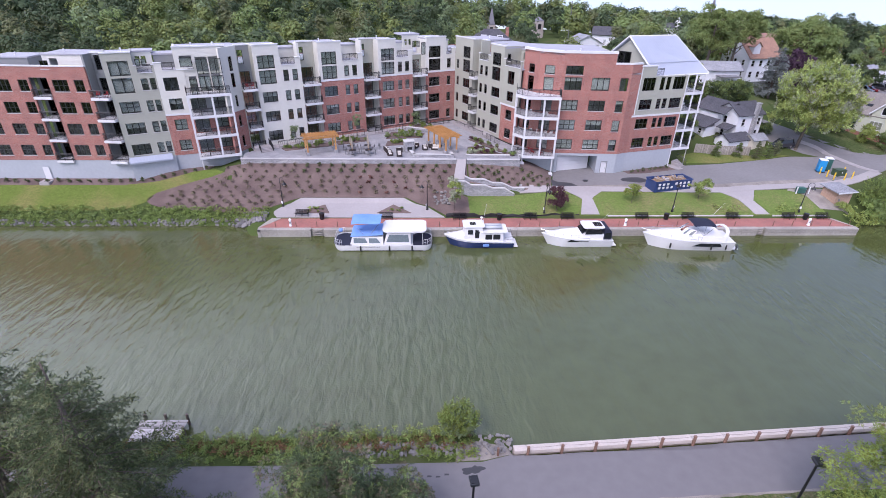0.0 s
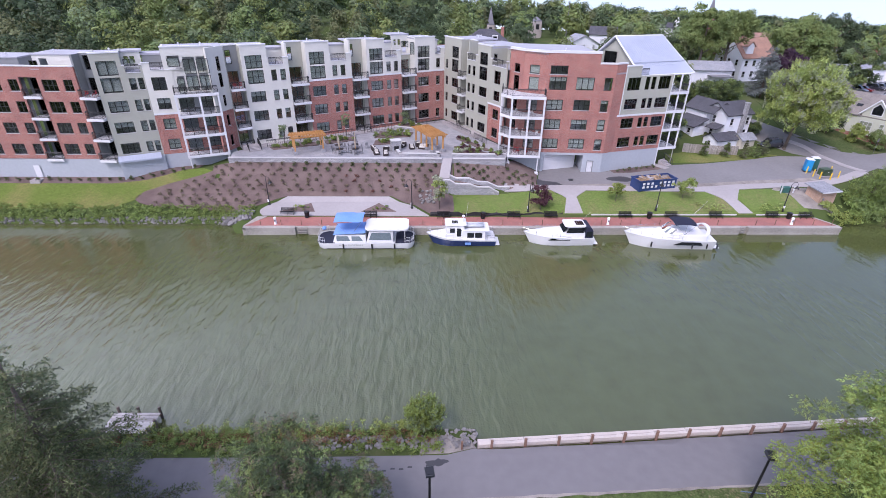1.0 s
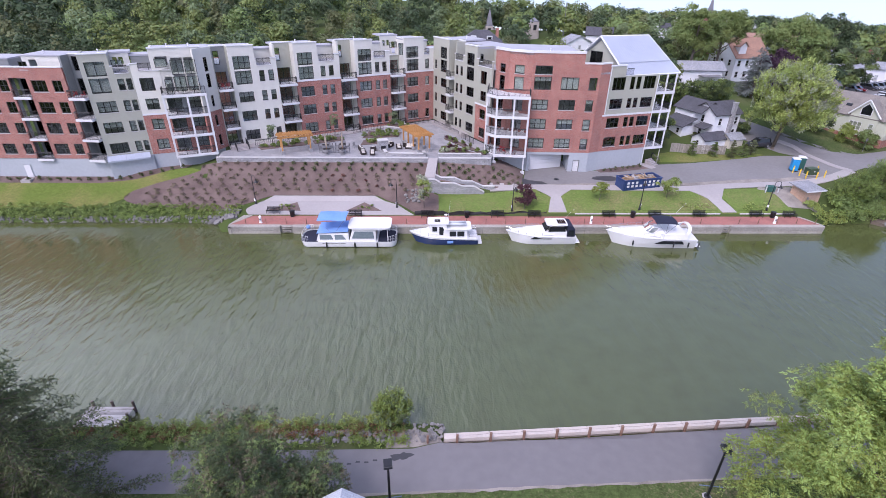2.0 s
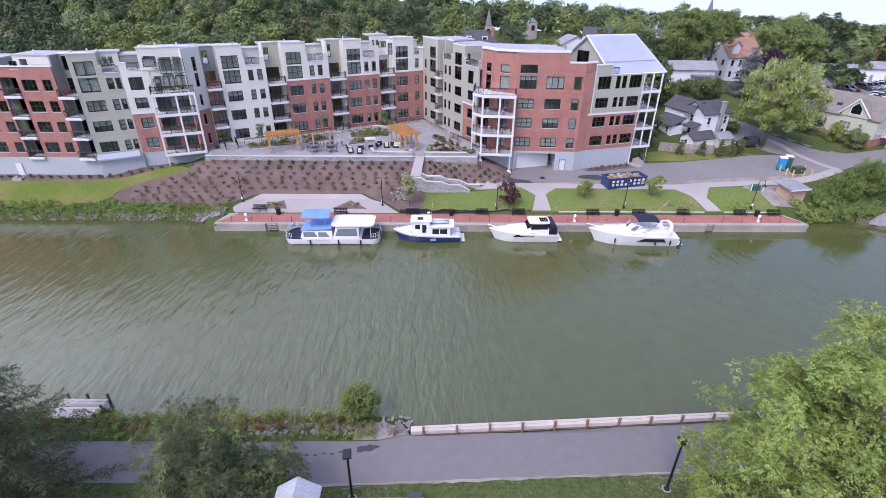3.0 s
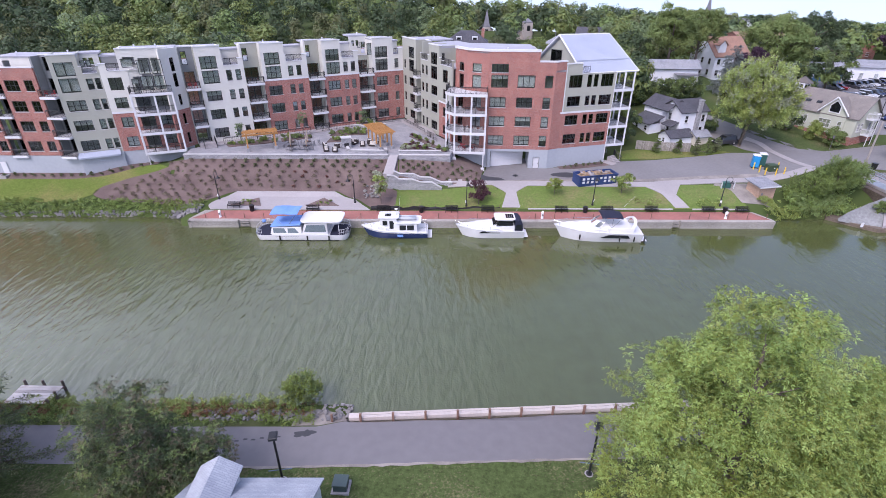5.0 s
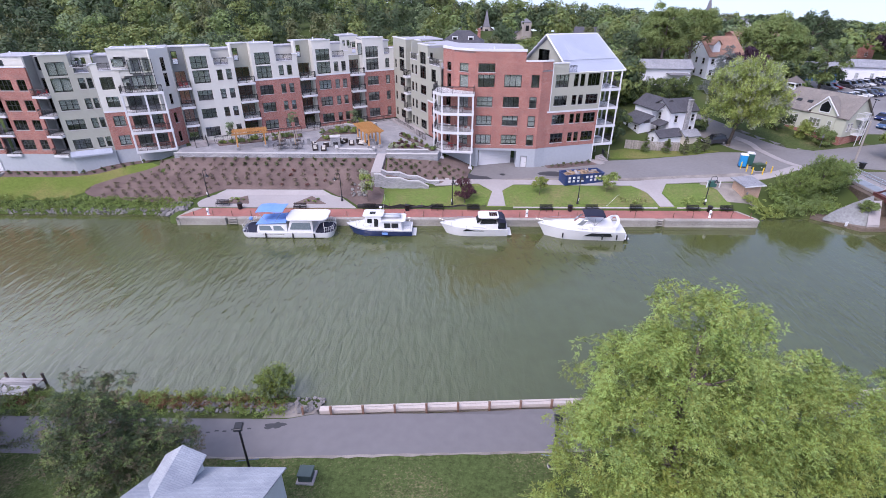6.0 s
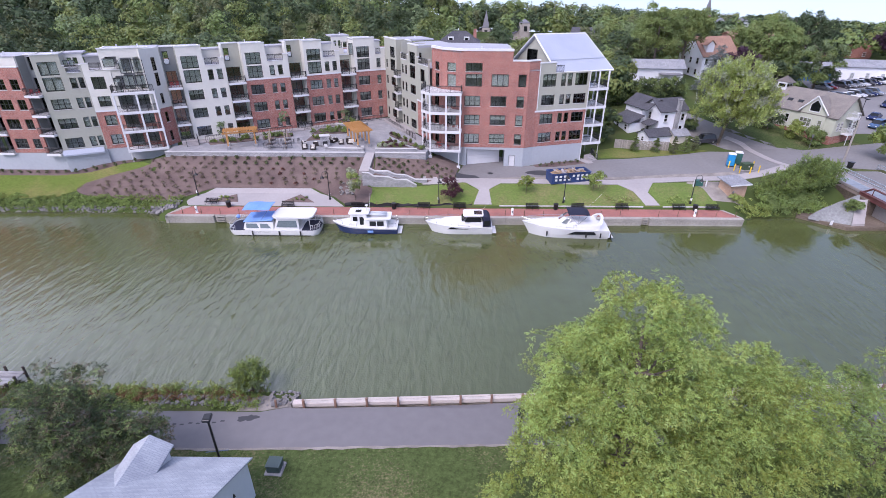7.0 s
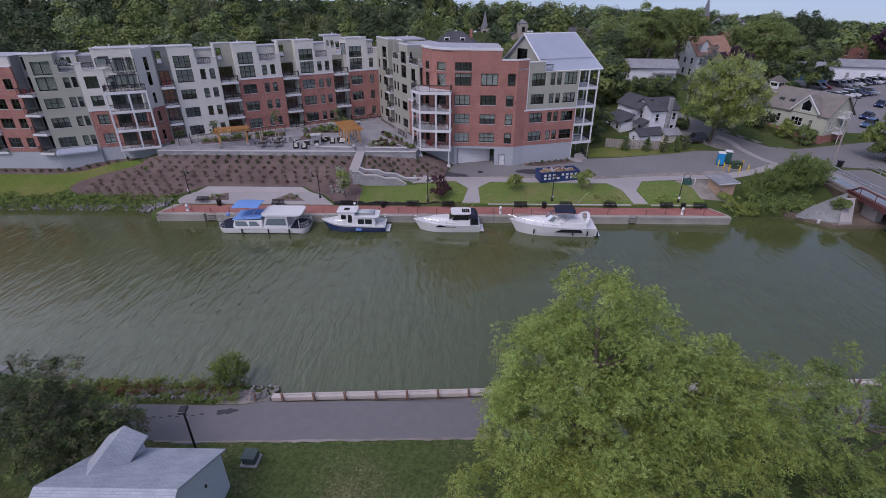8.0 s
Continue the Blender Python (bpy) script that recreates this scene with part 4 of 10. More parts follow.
# --- west wing, brick end
m1, l1 = along((-86, 75.8), (-50.4, 75.8))
U = lambda x: x + 86
wins = []
for k in range(4):
    for x, w, c in ((-83, 2.1, 3), (-79, 0.95, 1), (-75.2, 2.1, 3), (-71, 1.3, 2), (-66.6, 1.9, 3), (-63.2, 1.9, 3), (-60.1, 1.3, 2), (-55.4, 2.1, 3), (-52.4, 1.3, 2)):
        wins.append(std(U(x), k, w, c))
r0, r1 = U(-58.5), U(-56.0)
holes = [(r0, Z[k] + 0.0, r1 - r0, 2.62) for k in range(4)]
wall(m1, 0, l1, Z[0], 20.3, BRICK, [w[:4] for w in wins] + holes, label="red brick wall")
for w in wins:
    window(m1, *w)
for k in range(4):
    slab(m1, r0 + 0.01, r1 - 0.01, Z[k], -0.35, 1.9)
    wall(m1, r0 - 0.2, r1 + 0.2, Z[k], Z[k] + 2.9, DARK_SIDING, [(r0 + 0.2, Z[k] + 0.05, 1.9, 2.2)], 1.9, 2.1, name="recess_wall")
    window(m1, r0 + 0.2, Z[k] + 0.05, 1.9, 2.2, 2, 1, y=1.95, blind=0)
backing(m1, 0, r0, Z[0], 20), backing(m1, r1, l1, Z[0], 20)
coping(m1, 0, l1, 20.3)
roof(m1, 0, l1, 19.6, 0.31, BACK)
fd = part("basement_door", bmesh_box((U(-61.2), -0.06, 3.7, U(-60.3), -0.004, 5.7)), TRIM, flats, "pale grey basement door", m=m1)
part("door_frame", bmesh_box((U(-61.3), -0.03, 3.7, U(-60.2), -0.006, 5.8)), FOUNDATION, fd)
part("door_pad", bmesh_box((U(-61.5), -1.5, 3.2, U(-60.0), -0.06, 3.72)), CONCRETE, fd)
# penthouses set back on the brick end
for x0, x1, y, zt, mt in ((-84, -66, 3.0, 20.9, DARK_SIDING), (-65.0, -59.4, 2.4, 21.1, DARK_SIDING), (-57.2, -51.0, 2.2, 21.6, WHITE_SIDING)):
    w = [(U(x0) + 0.9, 20.0, 1.1, 1.1, 2, 1)] if x0 > -60 else []
    face(m1, U(x0), U(x1), 19.6, zt, mt, w, y0=y, y1=y + 0.3, name="penthouse_wall")
    bm = bmesh.new()
    box(bm, U(x0) + 0.01, y + 0.31, 19.6, U(x0) + 0.3, 7.0, zt), box(bm, U(x1) - 0.3, y + 0.31, 19.6, U(x1) - 0.01, 7.0, zt)
    part("penthouse_side", bm, mt, flats, uv=True, m=m1)
    roof(m1, U(x0) - 0.1, U(x1) + 0.1, zt + 0.15, y - 0.1, 7.0, 0.2)
wall(m1, 0, l1 + 3.2, 2.5, Z[0], FOUNDATION, y0=0.06, y1=0.5, name="foundation")

# --- recess and sage wall
m2, l2 = along((-50.4, 75.8), (-47.6, 75.6))
recess(m2, 0.1, l2 - 0.1, (0, 1, 2, 3), 21.9, DARK_SIDING)
roof(m2, 0, l2, 21.9, 1.9)
m3, l3 = along((-47.6, 75.5), (-42.0, 78.2))
wins = [std(0.7, k, 2.5, 3) for k in range(3)] + [single(4.15, k) for k in range(4)] + [single(5.25, k) for k in range(4)] + tall_pair(0.6, 2.5, 2)
wins = [w if not (w[0] == 5.25) else (5.3, w[1], 0.7, w[3], 1, 2) for w in wins]
wall_top = 22.1
face(m3, 0, 3.7, Z[0], wall_top, GREY_SIDING, [w for w in wins if w[0] + w[2] < 3.7], label="sage siding wall")
face(m3, 3.7, l3, Z[0], Z[4], GREY_SIDING, [w for w in wins if w[0] > 3.7], label="sage siding wall")
deck(m3, 3.7, l3, Z[4], (4.0, l3 - 0.3), GREY_SIDING)
tall_sides(m3, 0, 3.7, Z[4], wall_top, GREY_SIDING, 5.2)
roof(m3, 0, 3.7, wall_top - 0.1), coping(m3, -0.05, 3.75, wall_top)
face(m3, 3.7, l3, Z[4], 21.9, WHITE_SIDING, [(4.0, Z[4] + 0.9, 0.6, 1.0, 1, 1), (4.8, Z[4] + 0.9, 0.6, 1.0, 1, 1)], y0=3.4, y1=3.7, name="penthouse_wall")
roof(m3, 3.7, l3 + 0.3, 22.0, 3.3, 6.0)
backing(m3, 0, 3.7, Z[0], 22), backing(m3, 3.7, l3, Z[0], 19.0)
# seamed metal lean-to over the lowest windows' bays
bm = bmesh.new()
for k in range(14):
    a, b = -0.1 + 5.9 * k / 14, -0.1 + 5.9 * (k + 1) / 14
    vs = [bm.verts.new(c) for c in ((a, -0.9, Z[0] - 0.15), (b, -0.9, Z[0] - 0.15), (b, 0, Z[0] + 0.45), (a, 0, Z[0] + 0.45))]
    bm.faces.new(vs)
    box(bm, a, -0.9, Z[0] - 0.16, a + 0.05, -0.86, Z[0] - 0.06)
    rod(bm, (a, -0.9, Z[0] - 0.13), (a, 0, Z[0] + 0.47), 0.03, seg=4)
box(bm, -0.1, -0.9, Z[0] - 0.4, 5.8, 0.0, Z[0] - 0.16)
part("lean_to_roof", bm, METAL_ROOF, flats, "pale seamed metal lean-to", m=m3)
wall(m3, 0, l3, 2.5, Z[0], FOUNDATION, y0=-0.3, y1=0.28, name="foundation")

# --- panel: brick below, white above
m4, l4 = along((-42.0, 78.2), (-38.4, 79.5))
face(m4, 0, l4, Z[0], Z[2], BRICK, [std(1.0, k, 1.7, 2) for k in (0, 1)], label="red brick wall")
face(m4, 0, l4, Z[2] + 0.003, Z[4] + 0.2, WHITE_SIDING, [std(0.9, 2, 1.8, 2), (0.8, Z[3] + 0.4, 1.9, 1.9, 2, 1)], label="white siding wall")
band(m4, 0, l4 + 0.2, Z[2])
deck(m4, 0, l4 + 1.5, Z[4] + 0.2, (1.0, l4 + 1.4))
backing(m4, 0, l4, Z[0], 19)
face(m4, -0.2, l4 + 2, Z[4], 21.4, DARK_SIDING, [], y0=3.6, y1=3.9, name="penthouse_wall")
wall(m4, 0, l4 + 7, 2.5, Z[0], FOUNDATION, y0=0.05, y1=0.3, name="foundation")
roof(m4, -0.4, l4 + 2.4, 21.5, 3.5, 6.5)

# --- tower of white-framed balconies
m5, l5 = along((-37.9, 77.2), (-32.1, 79.6))
for k in range(4):
    b = slab(m5, 0, l5, Z[k], 0.0, 2.4, rail=False, t=0.42)
    railing([(0.12, 0.12), (l5 - 0.12, 0.12)], parent=b, z=Z[k])
    railing([(0.12, 0.12), (0.12, 2.2)], parent=b, z=Z[k]) if k == 3 else None
    if k < 3:
        for u in (0.02, l5 * 0.53, l5 - 0.3):
            bm = bmesh.new()
            box(bm, u, 0.02, Z[k], u + 0.28, 0.3, Z[k + 1] - 0.42)
            part("post", bm, TRIM, b, bevel=0.02)
        wall(m5, 0.0, l5, Z[k], Z[k + 1] - 0.422, BRICK if k < 2 else DARK_SIDING,
             [(0.4, Z[k] + 0.05, 2.1, 2.25), (3.3, Z[k] + 0.6, 1.9, 1.6)], 2.402, 2.7, name="balcony_wall")
        window(m5, 0.4, Z[k] + 0.05, 2.1, 2.25, 2, 1, y=2.5, blind=0)
        window(m5, 3.3, Z[k] + 0.6, 1.9, 1.6, 2, 2, y=2.5)
wins = [(0.15, Z[3] + 4.0, 1.6, 1.25, 1, 1), (0.9, Z[3] + 0.1, 1.0, 2.2, 1, 1)]
wins += [(2.2, Z[3] + 0.5, 1.6, 2.1, 2, 1), (4.0, Z[3] + 0.5, 1.6, 2.1, 2, 1), (2.2, Z[3] + 2.9, 1.6, 2.1, 2, 1), (4.0, Z[3] + 2.9, 1.6, 2.1, 2, 1)]
face(m5, -0.6, l5, Z[3], 22.6, WHITE_SIDING, wins, y0=2.402, y1=2.7, label="white siding wall")
bm = bmesh.new()
box(bm, -0.6, 2.72, Z[3], -0.3, 7.4, 22.6)
part("side_wall", bm, WHITE_SIDING, flats, uv=True, m=m5)
coping(m5, -0.65, l5 + 0.3, 22.6, y0=2.3, y1=2.8)
roof(m5, -0.5, l5 + 1.4, 22.55, 2.5, 7.4)
bm = bmesh.new()
box(bm, 0.2, 3.9, Z[0], l5 - 0.2, 4.0, 22.3)
part("interior", bm, INTERIOR, flats, m=m5)
for x in (0.3, l5 - 0.3):
    bm = bmesh.new()
    rod(bm, (x, 0.4, 2.6), (x, 0.4, Z[0] - 0.3), 0.12)
    part("column", bm, TRIM, flats, m=m5)
m5s, l5s = along((-32.0, 81.6), (-30.9, 84.4))
face(m5s, -2.4, 1.4, Z[0], Z[2], BRICK, [(-0.5, Z[k] + 0.7, 0.6, 1.7, 1, 2) for k in (0, 1)], name="wall")
face(m5s, -2.4, 1.4, Z[2] + 0.003, 22.6, WHITE_SIDING, [(-0.5, Z[2] + 0.7, 0.6, 1.7, 1, 2), (-0.6, Z[3] + 0.5, 0.8, 2.1, 1, 1), (-0.6, Z[3] + 2.9, 0.8, 2.1, 1, 1)], name="wall")

# --- long wing round the garden court
A0, A1 = (-29.3, 83.7), (3.4, 102.7)
ma, la = along(A0, A1)


def bay_module(u0, u1, split, brick, tall_w=2.6):
    """A bay of the court wing: tall part to split, terrace part beyond it."""
    tri = u0 + 0.65
    lows = [std(tri, k, 2.35, 3) for k in range(3)]
    s1, s2 = split + 0.35, split + 1.85
    one = [single(s, k) for k in range(3) for s in (s1, s2) if s + 0.9 < u1]
    mat = BRICK if brick else WHITE_SIDING
    zb = Z[3] + 0.25
    face(ma, u0, u1, Z[0], zb, mat, lows + one, label="red brick wall" if brick else "white siding wall")
    if brick:
        band(ma, u0 - 0.1, u1 + 0.1, zb)
    face(ma, u0, split, zb + 0.003, Z[5], WHITE_SIDING, [(tri - 0.1, zb + 0.2, tall_w, 2.1, 3, 2), (tri - 0.1, zb + 2.55, tall_w, 2.0, 3, 2)], label="white siding wall")
    face(ma, split, u1, zb + 0.003, Z[4] + 0.1, WHITE_SIDING, [(s, zb + 0.5, 0.86, 1.7, 1, 2) for s in (s1, s2) if s + 0.9 < u1], label="white siding wall")
    deck(ma, split, u1, Z[4] + 0.1, (split + 0.15, u1 - 0.9))
    tall_sides(ma, u0, split, Z[4], Z[5], WHITE_SIDING)
    coping(ma, u0 - 0.06, split + 0.06, Z[5])
    backing(ma, u0, split, Z[0], 22), backing(ma, split, u1, Z[0], 19.1)
    roof(ma, u0, split, Z[5] - 0.1, 0.31)
    face(ma, split - 0.2, u1 + 0.4, Z[4], 21.6, WHITE_SIDING, [], y0=3.4, y1=3.7, name="penthouse_wall")
    roof(ma, split + 0.002, u1 + 0.6, 21.7, 3.3, 6.0)


bay_module(0.0, 7.35, 4.0, False)
bay_module(10.4, 18.4, 14.5, True)
bay_module(21.4, 28.3, 24.9, True)
bay_module(31.3, la, 35.6, True)
mrec, lrec = along((-31.9, 82.2), A0)
recess(ma, -2.3, -0.1, (0, 1, 2, 3), 22.4, DARK_SIDING, side=GREY_SIDING)
recess(ma, 7.4, 10.35, (0, 1, 2, 3), 22.5, GREY_SIDING, side=WHITE_SIDING)
recess(ma, 18.45, 21.35, (0, 1, 2, 3), 22.5, GREY_SIDING, side=WHITE_SIDING)
recess(ma, 28.35, 31.25, (0, 1, 2, 3), 19.4, GREY_SIDING, side=WHITE_SIDING)
for a, b in ((-2.3, 0), (7.35, 10.4), (18.4, 21.4)):
    roof(ma, a, b, 22.4, 2.0, 5.6)
face(ma, 28.0, 31.6, 19.4, 22.8, WHITE_SIDING, [(28.4, 21.0, 0.6, 1.0, 1, 1), (29.3, 21.0, 0.6, 1.0, 1, 1), (30.3, 19.6, 0.85, 2.1, 1, 1)], y0=3.2, y1=3.5, name="penthouse_wall")
roof(ma, 27.95, 31.65, 22.95, 3.15, 6.5)
bm = bmesh.new()
box(bm, -2, BACK, 5.5, la + 10, BACK + 0.3, 19.4)
part("rear_wall", bm, BRICK, flats, uv=True, m=ma)

# --- east wing towards the canal
C0, C1 = (3.4, 102.7), (12.9, 84.6)
mc, lc = along(C0, C1)
k3 = range(4)
face(mc, 0.02, 6.2, Z[0], Z[5], GREY_SIDING, [single(0.6, k) for k in k3] + [std(3.0, k, 2.3, 3) for k in range(3)] + [(2.9, Z[3] + 0.4, 2.4, 2.2, 3, 2), (2.9, Z[3] + 2.9, 2.4, 2.0, 3, 2)], label="sage siding wall")
recess(mc, 6.25, 8.2, k3, 22.4, GREY_SIDING)
wins = [single(8.7, k) for k in k3] + [single(10.3, k) for k in k3]
face(mc, 8.25, 11.8, Z[0], Z[4] + 0.1, GREY_SIDING, wins, label="sage siding wall")
deck(mc, 8.25, 11.8, Z[4] + 0.1, (8.5, 11.2), GREY_SIDING)
face(mc, 11.8, 15.8, Z[0], Z[5] - 0.2, GREY_SIDING, [std(12.6, k, 2.4, 3) for k in range(3)] + [(12.5, Z[3] + 0.4, 2.4, 2.2, 3, 2), (12.5, Z[3] + 2.9, 2.4, 2.0, 3, 2)], label="sage siding wall")
face(mc, 15.8, lc, Z[0], Z[2], BRICK, [std(17.2, k, 1.7, 2) for k in (0, 1)], label="red brick wall")
face(mc, 15.8, lc, Z[2] + 0.003, Z[4] + 0.1, GREY_SIDING, [std(17.2, 2, 1.7, 2), (17.1, Z[3] + 0.4, 1.8, 2.1, 2, 1)], label="sage siding wall")
band(mc, 15.6, lc + 0.1, Z[2])
deck(mc, 15.8, lc, Z[4] + 0.1, (16.3, lc - 0.1), GREY_SIDING)
for a, b, t in ((0.02, 6.2, Z[5]), (11.8, 15.8, Z[5] - 0.2)):
    tall_sides(mc, a, b, Z[4], t, GREY_SIDING)
    coping(mc, a - 0.06, b + 0.06, t)
    roof(mc, a, b, t - 0.1, 0.31, 8)
face(mc, 8.0, lc + 0.5, Z[4], 22.0, GREY_SIDING, [(16.6, Z[4] + 0.9, 0.8, 1.1, 1, 1)], y0=3.4, y1=3.7, name="penthouse_wall")
roof(mc, 6.2, lc + 0.5, 22.0, 3.3, 9)
roof(ma, -2, la + 8, 19.3, 5.3, BACK)
roof(mc, 0, lc, 19.3, 5.3, BACK)
backing(mc, 0, 6.2, Z[0], 22), backing(mc, 8.2, 11.8, Z[0], 19.1), backing(mc, 11.8, 15.8, Z[0], 22), backing(mc, 15.8, lc, Z[0], 19.1)

# --- brick pavilion at the drive
PAV = [(13.5, 85.2), (15.3, 82.3), (18.7, 80.4), (29.4, 79.9), (31.2, 80.7)]
TOPZ = 22.4
mp, lp = along(PAV[0], PAV[1])
face(mp, 0, lp, Z[0], TOPZ, BRICK, [(1.2, Z[3] + 0.1, 1.3, 2.3, 1, 1), (1.2, Z[3] + 2.9, 1.3, 1.3, 1, 1)] + [(0.9, Z[k] + 0.1, 1.5, 2.2, 2, 1) for k in range(3)], label="red brick wall")
mp2, lp2 = along(PAV[1], PAV[2])
face(mp2, 0, lp2, Z[0], TOPZ, BRICK, [(1.0, Z[3] + 0.5, 1.6, 2.0, 1, 1), (1.0, Z[3] + 3.0, 1.6, 1.3, 1, 1)] + [(0.9, Z[k] + 0.4, 1.8, 1.9, 2, 2) for k in range(3)], label="red brick wall")
mp3, lp3 = along(PAV[2], PAV[3])
wins = [std(0.35, k, 2.6, 3) for k in range(3)] + [std(4.7, k, 2.6, 3) for k in range(3)] + [(9.0, Z[k] + 0.55, 1.2, 1.8, 1, 2) for k in range(3)]
wins += [(0.45, Z[3] + 0.75, 2.7, 1.95, 3, 1), (0.45, Z[3] + 3.1, 2.7, 1.3, 3, 1), (4.7, Z[3] + 0.75, 2.8, 1.95, 3, 1), (9.1, Z[3] + 0.75, 1.25, 1.95, 1, 1)]
HI = 8.0
face(mp3, 0, HI, Z[0], TOPZ, BRICK, [w for w in wins if w[0] < 7.9], label="red brick wall")
face(mp3, HI, lp3, Z[0], 20.9, BRICK, [w for w in wins if w[0] > 7.9], label="red brick wall")
mp4, lp4 = along(PAV[3], PAV[4])
face(mp4, 0, lp4, Z[0], 20.9, BRICK, [], label="red brick wall")
for m, a, b, z in ((mp, -0.1, lp + 0.05, TOPZ), (mp2, -0.05, lp2 + 0.05, TOPZ), (mp3, -0.05, HI + 0.1, TOPZ), (mp3, HI, lp3 + 0.05, 20.9), (mp4, 0, lp4 + 0.1, 20.9)):
    coping(m, a, b, z, h=0.35 if z > 22 else 0.22)
for m, a, b in ((mp2, 0, lp2), (mp3, 0, lp3)):
    backing(m, a, b, Z[0], 20.5)
bm = bmesh.new()
prism(bm, [PAV[0], PAV[1], PAV[2], (26.6, 80.1), (27.0, 92), (15, 94)], TOPZ - 0.3, TOPZ - 0.05)
part("roof", bm, ROOFING, flats)
bm = bmesh.new()
prism(bm, [(26.6, 80.1), PAV[3], PAV[4], (34, 82.4), (31.2, 88), (27, 90)], 19.4, 19.65)
part("roof", bm, ROOFING, flats)
bm = bmesh.new()
box(bm, HI - 0.31, 0.31, 19.6, HI - 0.01, 9, TOPZ)
part("side_wall", bm, GREY_SIDING, flats, m=mp3)

# --- end wing with the gabled metal roof
R0, R1 = (31.2, 80.7), (40.3, 83.4)
mr, lr = along(R0, R1)
duo = lambda k: [std(0.75, k, 2.4, 3), (4.1, Z[k] + 0.72, 0.85, 1.62, 1, 2), (5.3, Z[k] + 0.72, 0.85, 1.62, 1, 2), std(6.7, k, 2.3, 3)]
face(mr, 0.01, lr, Z[0], Z[2] - 0.25, BRICK, duo(0) + duo(1), label="red brick wall")
face(mr, 0.01, lr, Z[2] - 0.247, 19.0, GREY_SIDING, duo(2) + [(0.75, Z[3] + 0.6, 2.4, 2.0, 3, 1), (4.1, Z[3] + 0.6, 0.85, 2.0, 1, 1), (5.3, Z[3] + 0.6, 0.85, 2.0, 1, 1), (6.7, Z[3] + 0.6, 2.3, 2.0, 3, 1)], label="sage siding wall")
face(mr, 0.01, 2.9, 19.003, 20.5, GREY_SIDING, [], label="sage siding wall")
band(mr, -0.3, lr + 0.1, Z[2] - 0.25)
coping(mr, -0.1, 3.0, 20.5)
backing(mr, 0, lr, Z[0], 19)
deck(mr, 2.9, 4.4, 19.0, (2.95, 4.4), GREY_SIDING)
bm = bmesh.new()
rod(bm, (lr - 0.06, -0.09, 3.4), (lr - 0.06, -0.09, 19.0), 0.075, seg=6)
part("downpipe", bm, TRIM, flats, m=mr)
bm = bmesh.new()
rod(bm, (0.08, -0.09, Z[2]), (0.08, -0.09, 20.4), 0.075, seg=6)
part("downpipe", bm, TRIM, flats, m=mr)
mre, lre = along(R1, (38.0, 92.5))
face(mre, 0.01, lre, Z[0], 19.0, GREY_SIDING, [(1.2, Z[k] + 0.1, 2.0, 2.2, 2, 1) for k in range(4)], label="sage siding wall")
RID0, RID1 = Vector((30.9, 87.4, 24.4)), Vector((40.5, 91.4, 24.3))
EAV0, EAV1 = Vector((34.4, 82.5, 18.95)), Vector((44.6, 85.4, 19.05))
BKE0, BKE1 = Vector((27.4, 92.4, 18.95)), Vector((37.0, 97.0, 18.95))
for a, b, c, d in ((EAV0, EAV1, RID1, RID0), (RID0, RID1, BKE1, BKE0)):
    bm = bmesh.new()
    nrm = (b - a).cross(d - a).normalized()
    lo = [bm.verts.new(v - nrm * 0.2) for v in (a, b, c, d)]
    hi = [bm.verts.new(v) for v in (a, b, c, d)]
    bm.faces.new(hi), bm.faces.new(lo[::-1])
    for k in range(4):
        j = (k + 1) % 4
        bm.faces.new((lo[k], lo[j], hi[j], hi[k]))
    gr = part("gable_roof", bm, METAL_ROOF, flats, "pale blue-grey seamed metal roof")
    for k in range(25):
        f = k / 24
        bm = bmesh.new()
        rod(bm, a.lerp(b, f) + nrm * 0.01, d.lerp(c, f) + nrm * 0.005, 0.015, seg=4)
        part("seam", bm, METAL_ROOF, gr)
    bm = bmesh.new()
    rod(bm, a.lerp(d, 0.3) + nrm * 0.08, b.lerp(c, 0.3) + nrm * 0.08, 0.05, seg=5)
    part("snow_guard", bm, METAL_ROOF, gr)
bm = bmesh.new()
for a, b in ((EAV0, RID0), (RID0, BKE0), (EAV0, EAV1), (EAV1, RID1), (RID0, RID1)):
    rod(bm, a - Vector((0, 0, 0.12)), b - Vector((0, 0, 0.12)), 0.14, seg=4)
part("fascia", bm, TRIM, flats, "white fascia")
bm = bmesh.new()
ins = Vector((0.5, 0.2, 0))
gl = [EAV0 + ins + Vector((-0.2, 0.5, 0)), RID0 + ins - Vector((0, 0, 0.5)), BKE0 + ins]
lo = [bm.verts.new((v.x, v.y, 18.0)) for v in gl]
hi = [bm.verts.new(v) for v in gl]
bm.faces.new((lo[0], lo[2], hi[2], hi[1], hi[0]))
vs = [bm.verts.new(v.co + Vector((0.3, 0.15, 0))) for v in (lo[0], lo[2], hi[2], hi[1], hi[0])]
bm.faces.new(vs[::-1])
part("gable_wall", bm, GREY_SIDING, flats, uv=True)
mg, lg = along((gl[2].x - 0.14, gl[2].y - 0.07), (gl[0].x - 0.14, gl[0].y - 0.07))
window(mg, lg * 0.36, 19.9, 2.4, 2.0, 2, 1, y=-0.03)
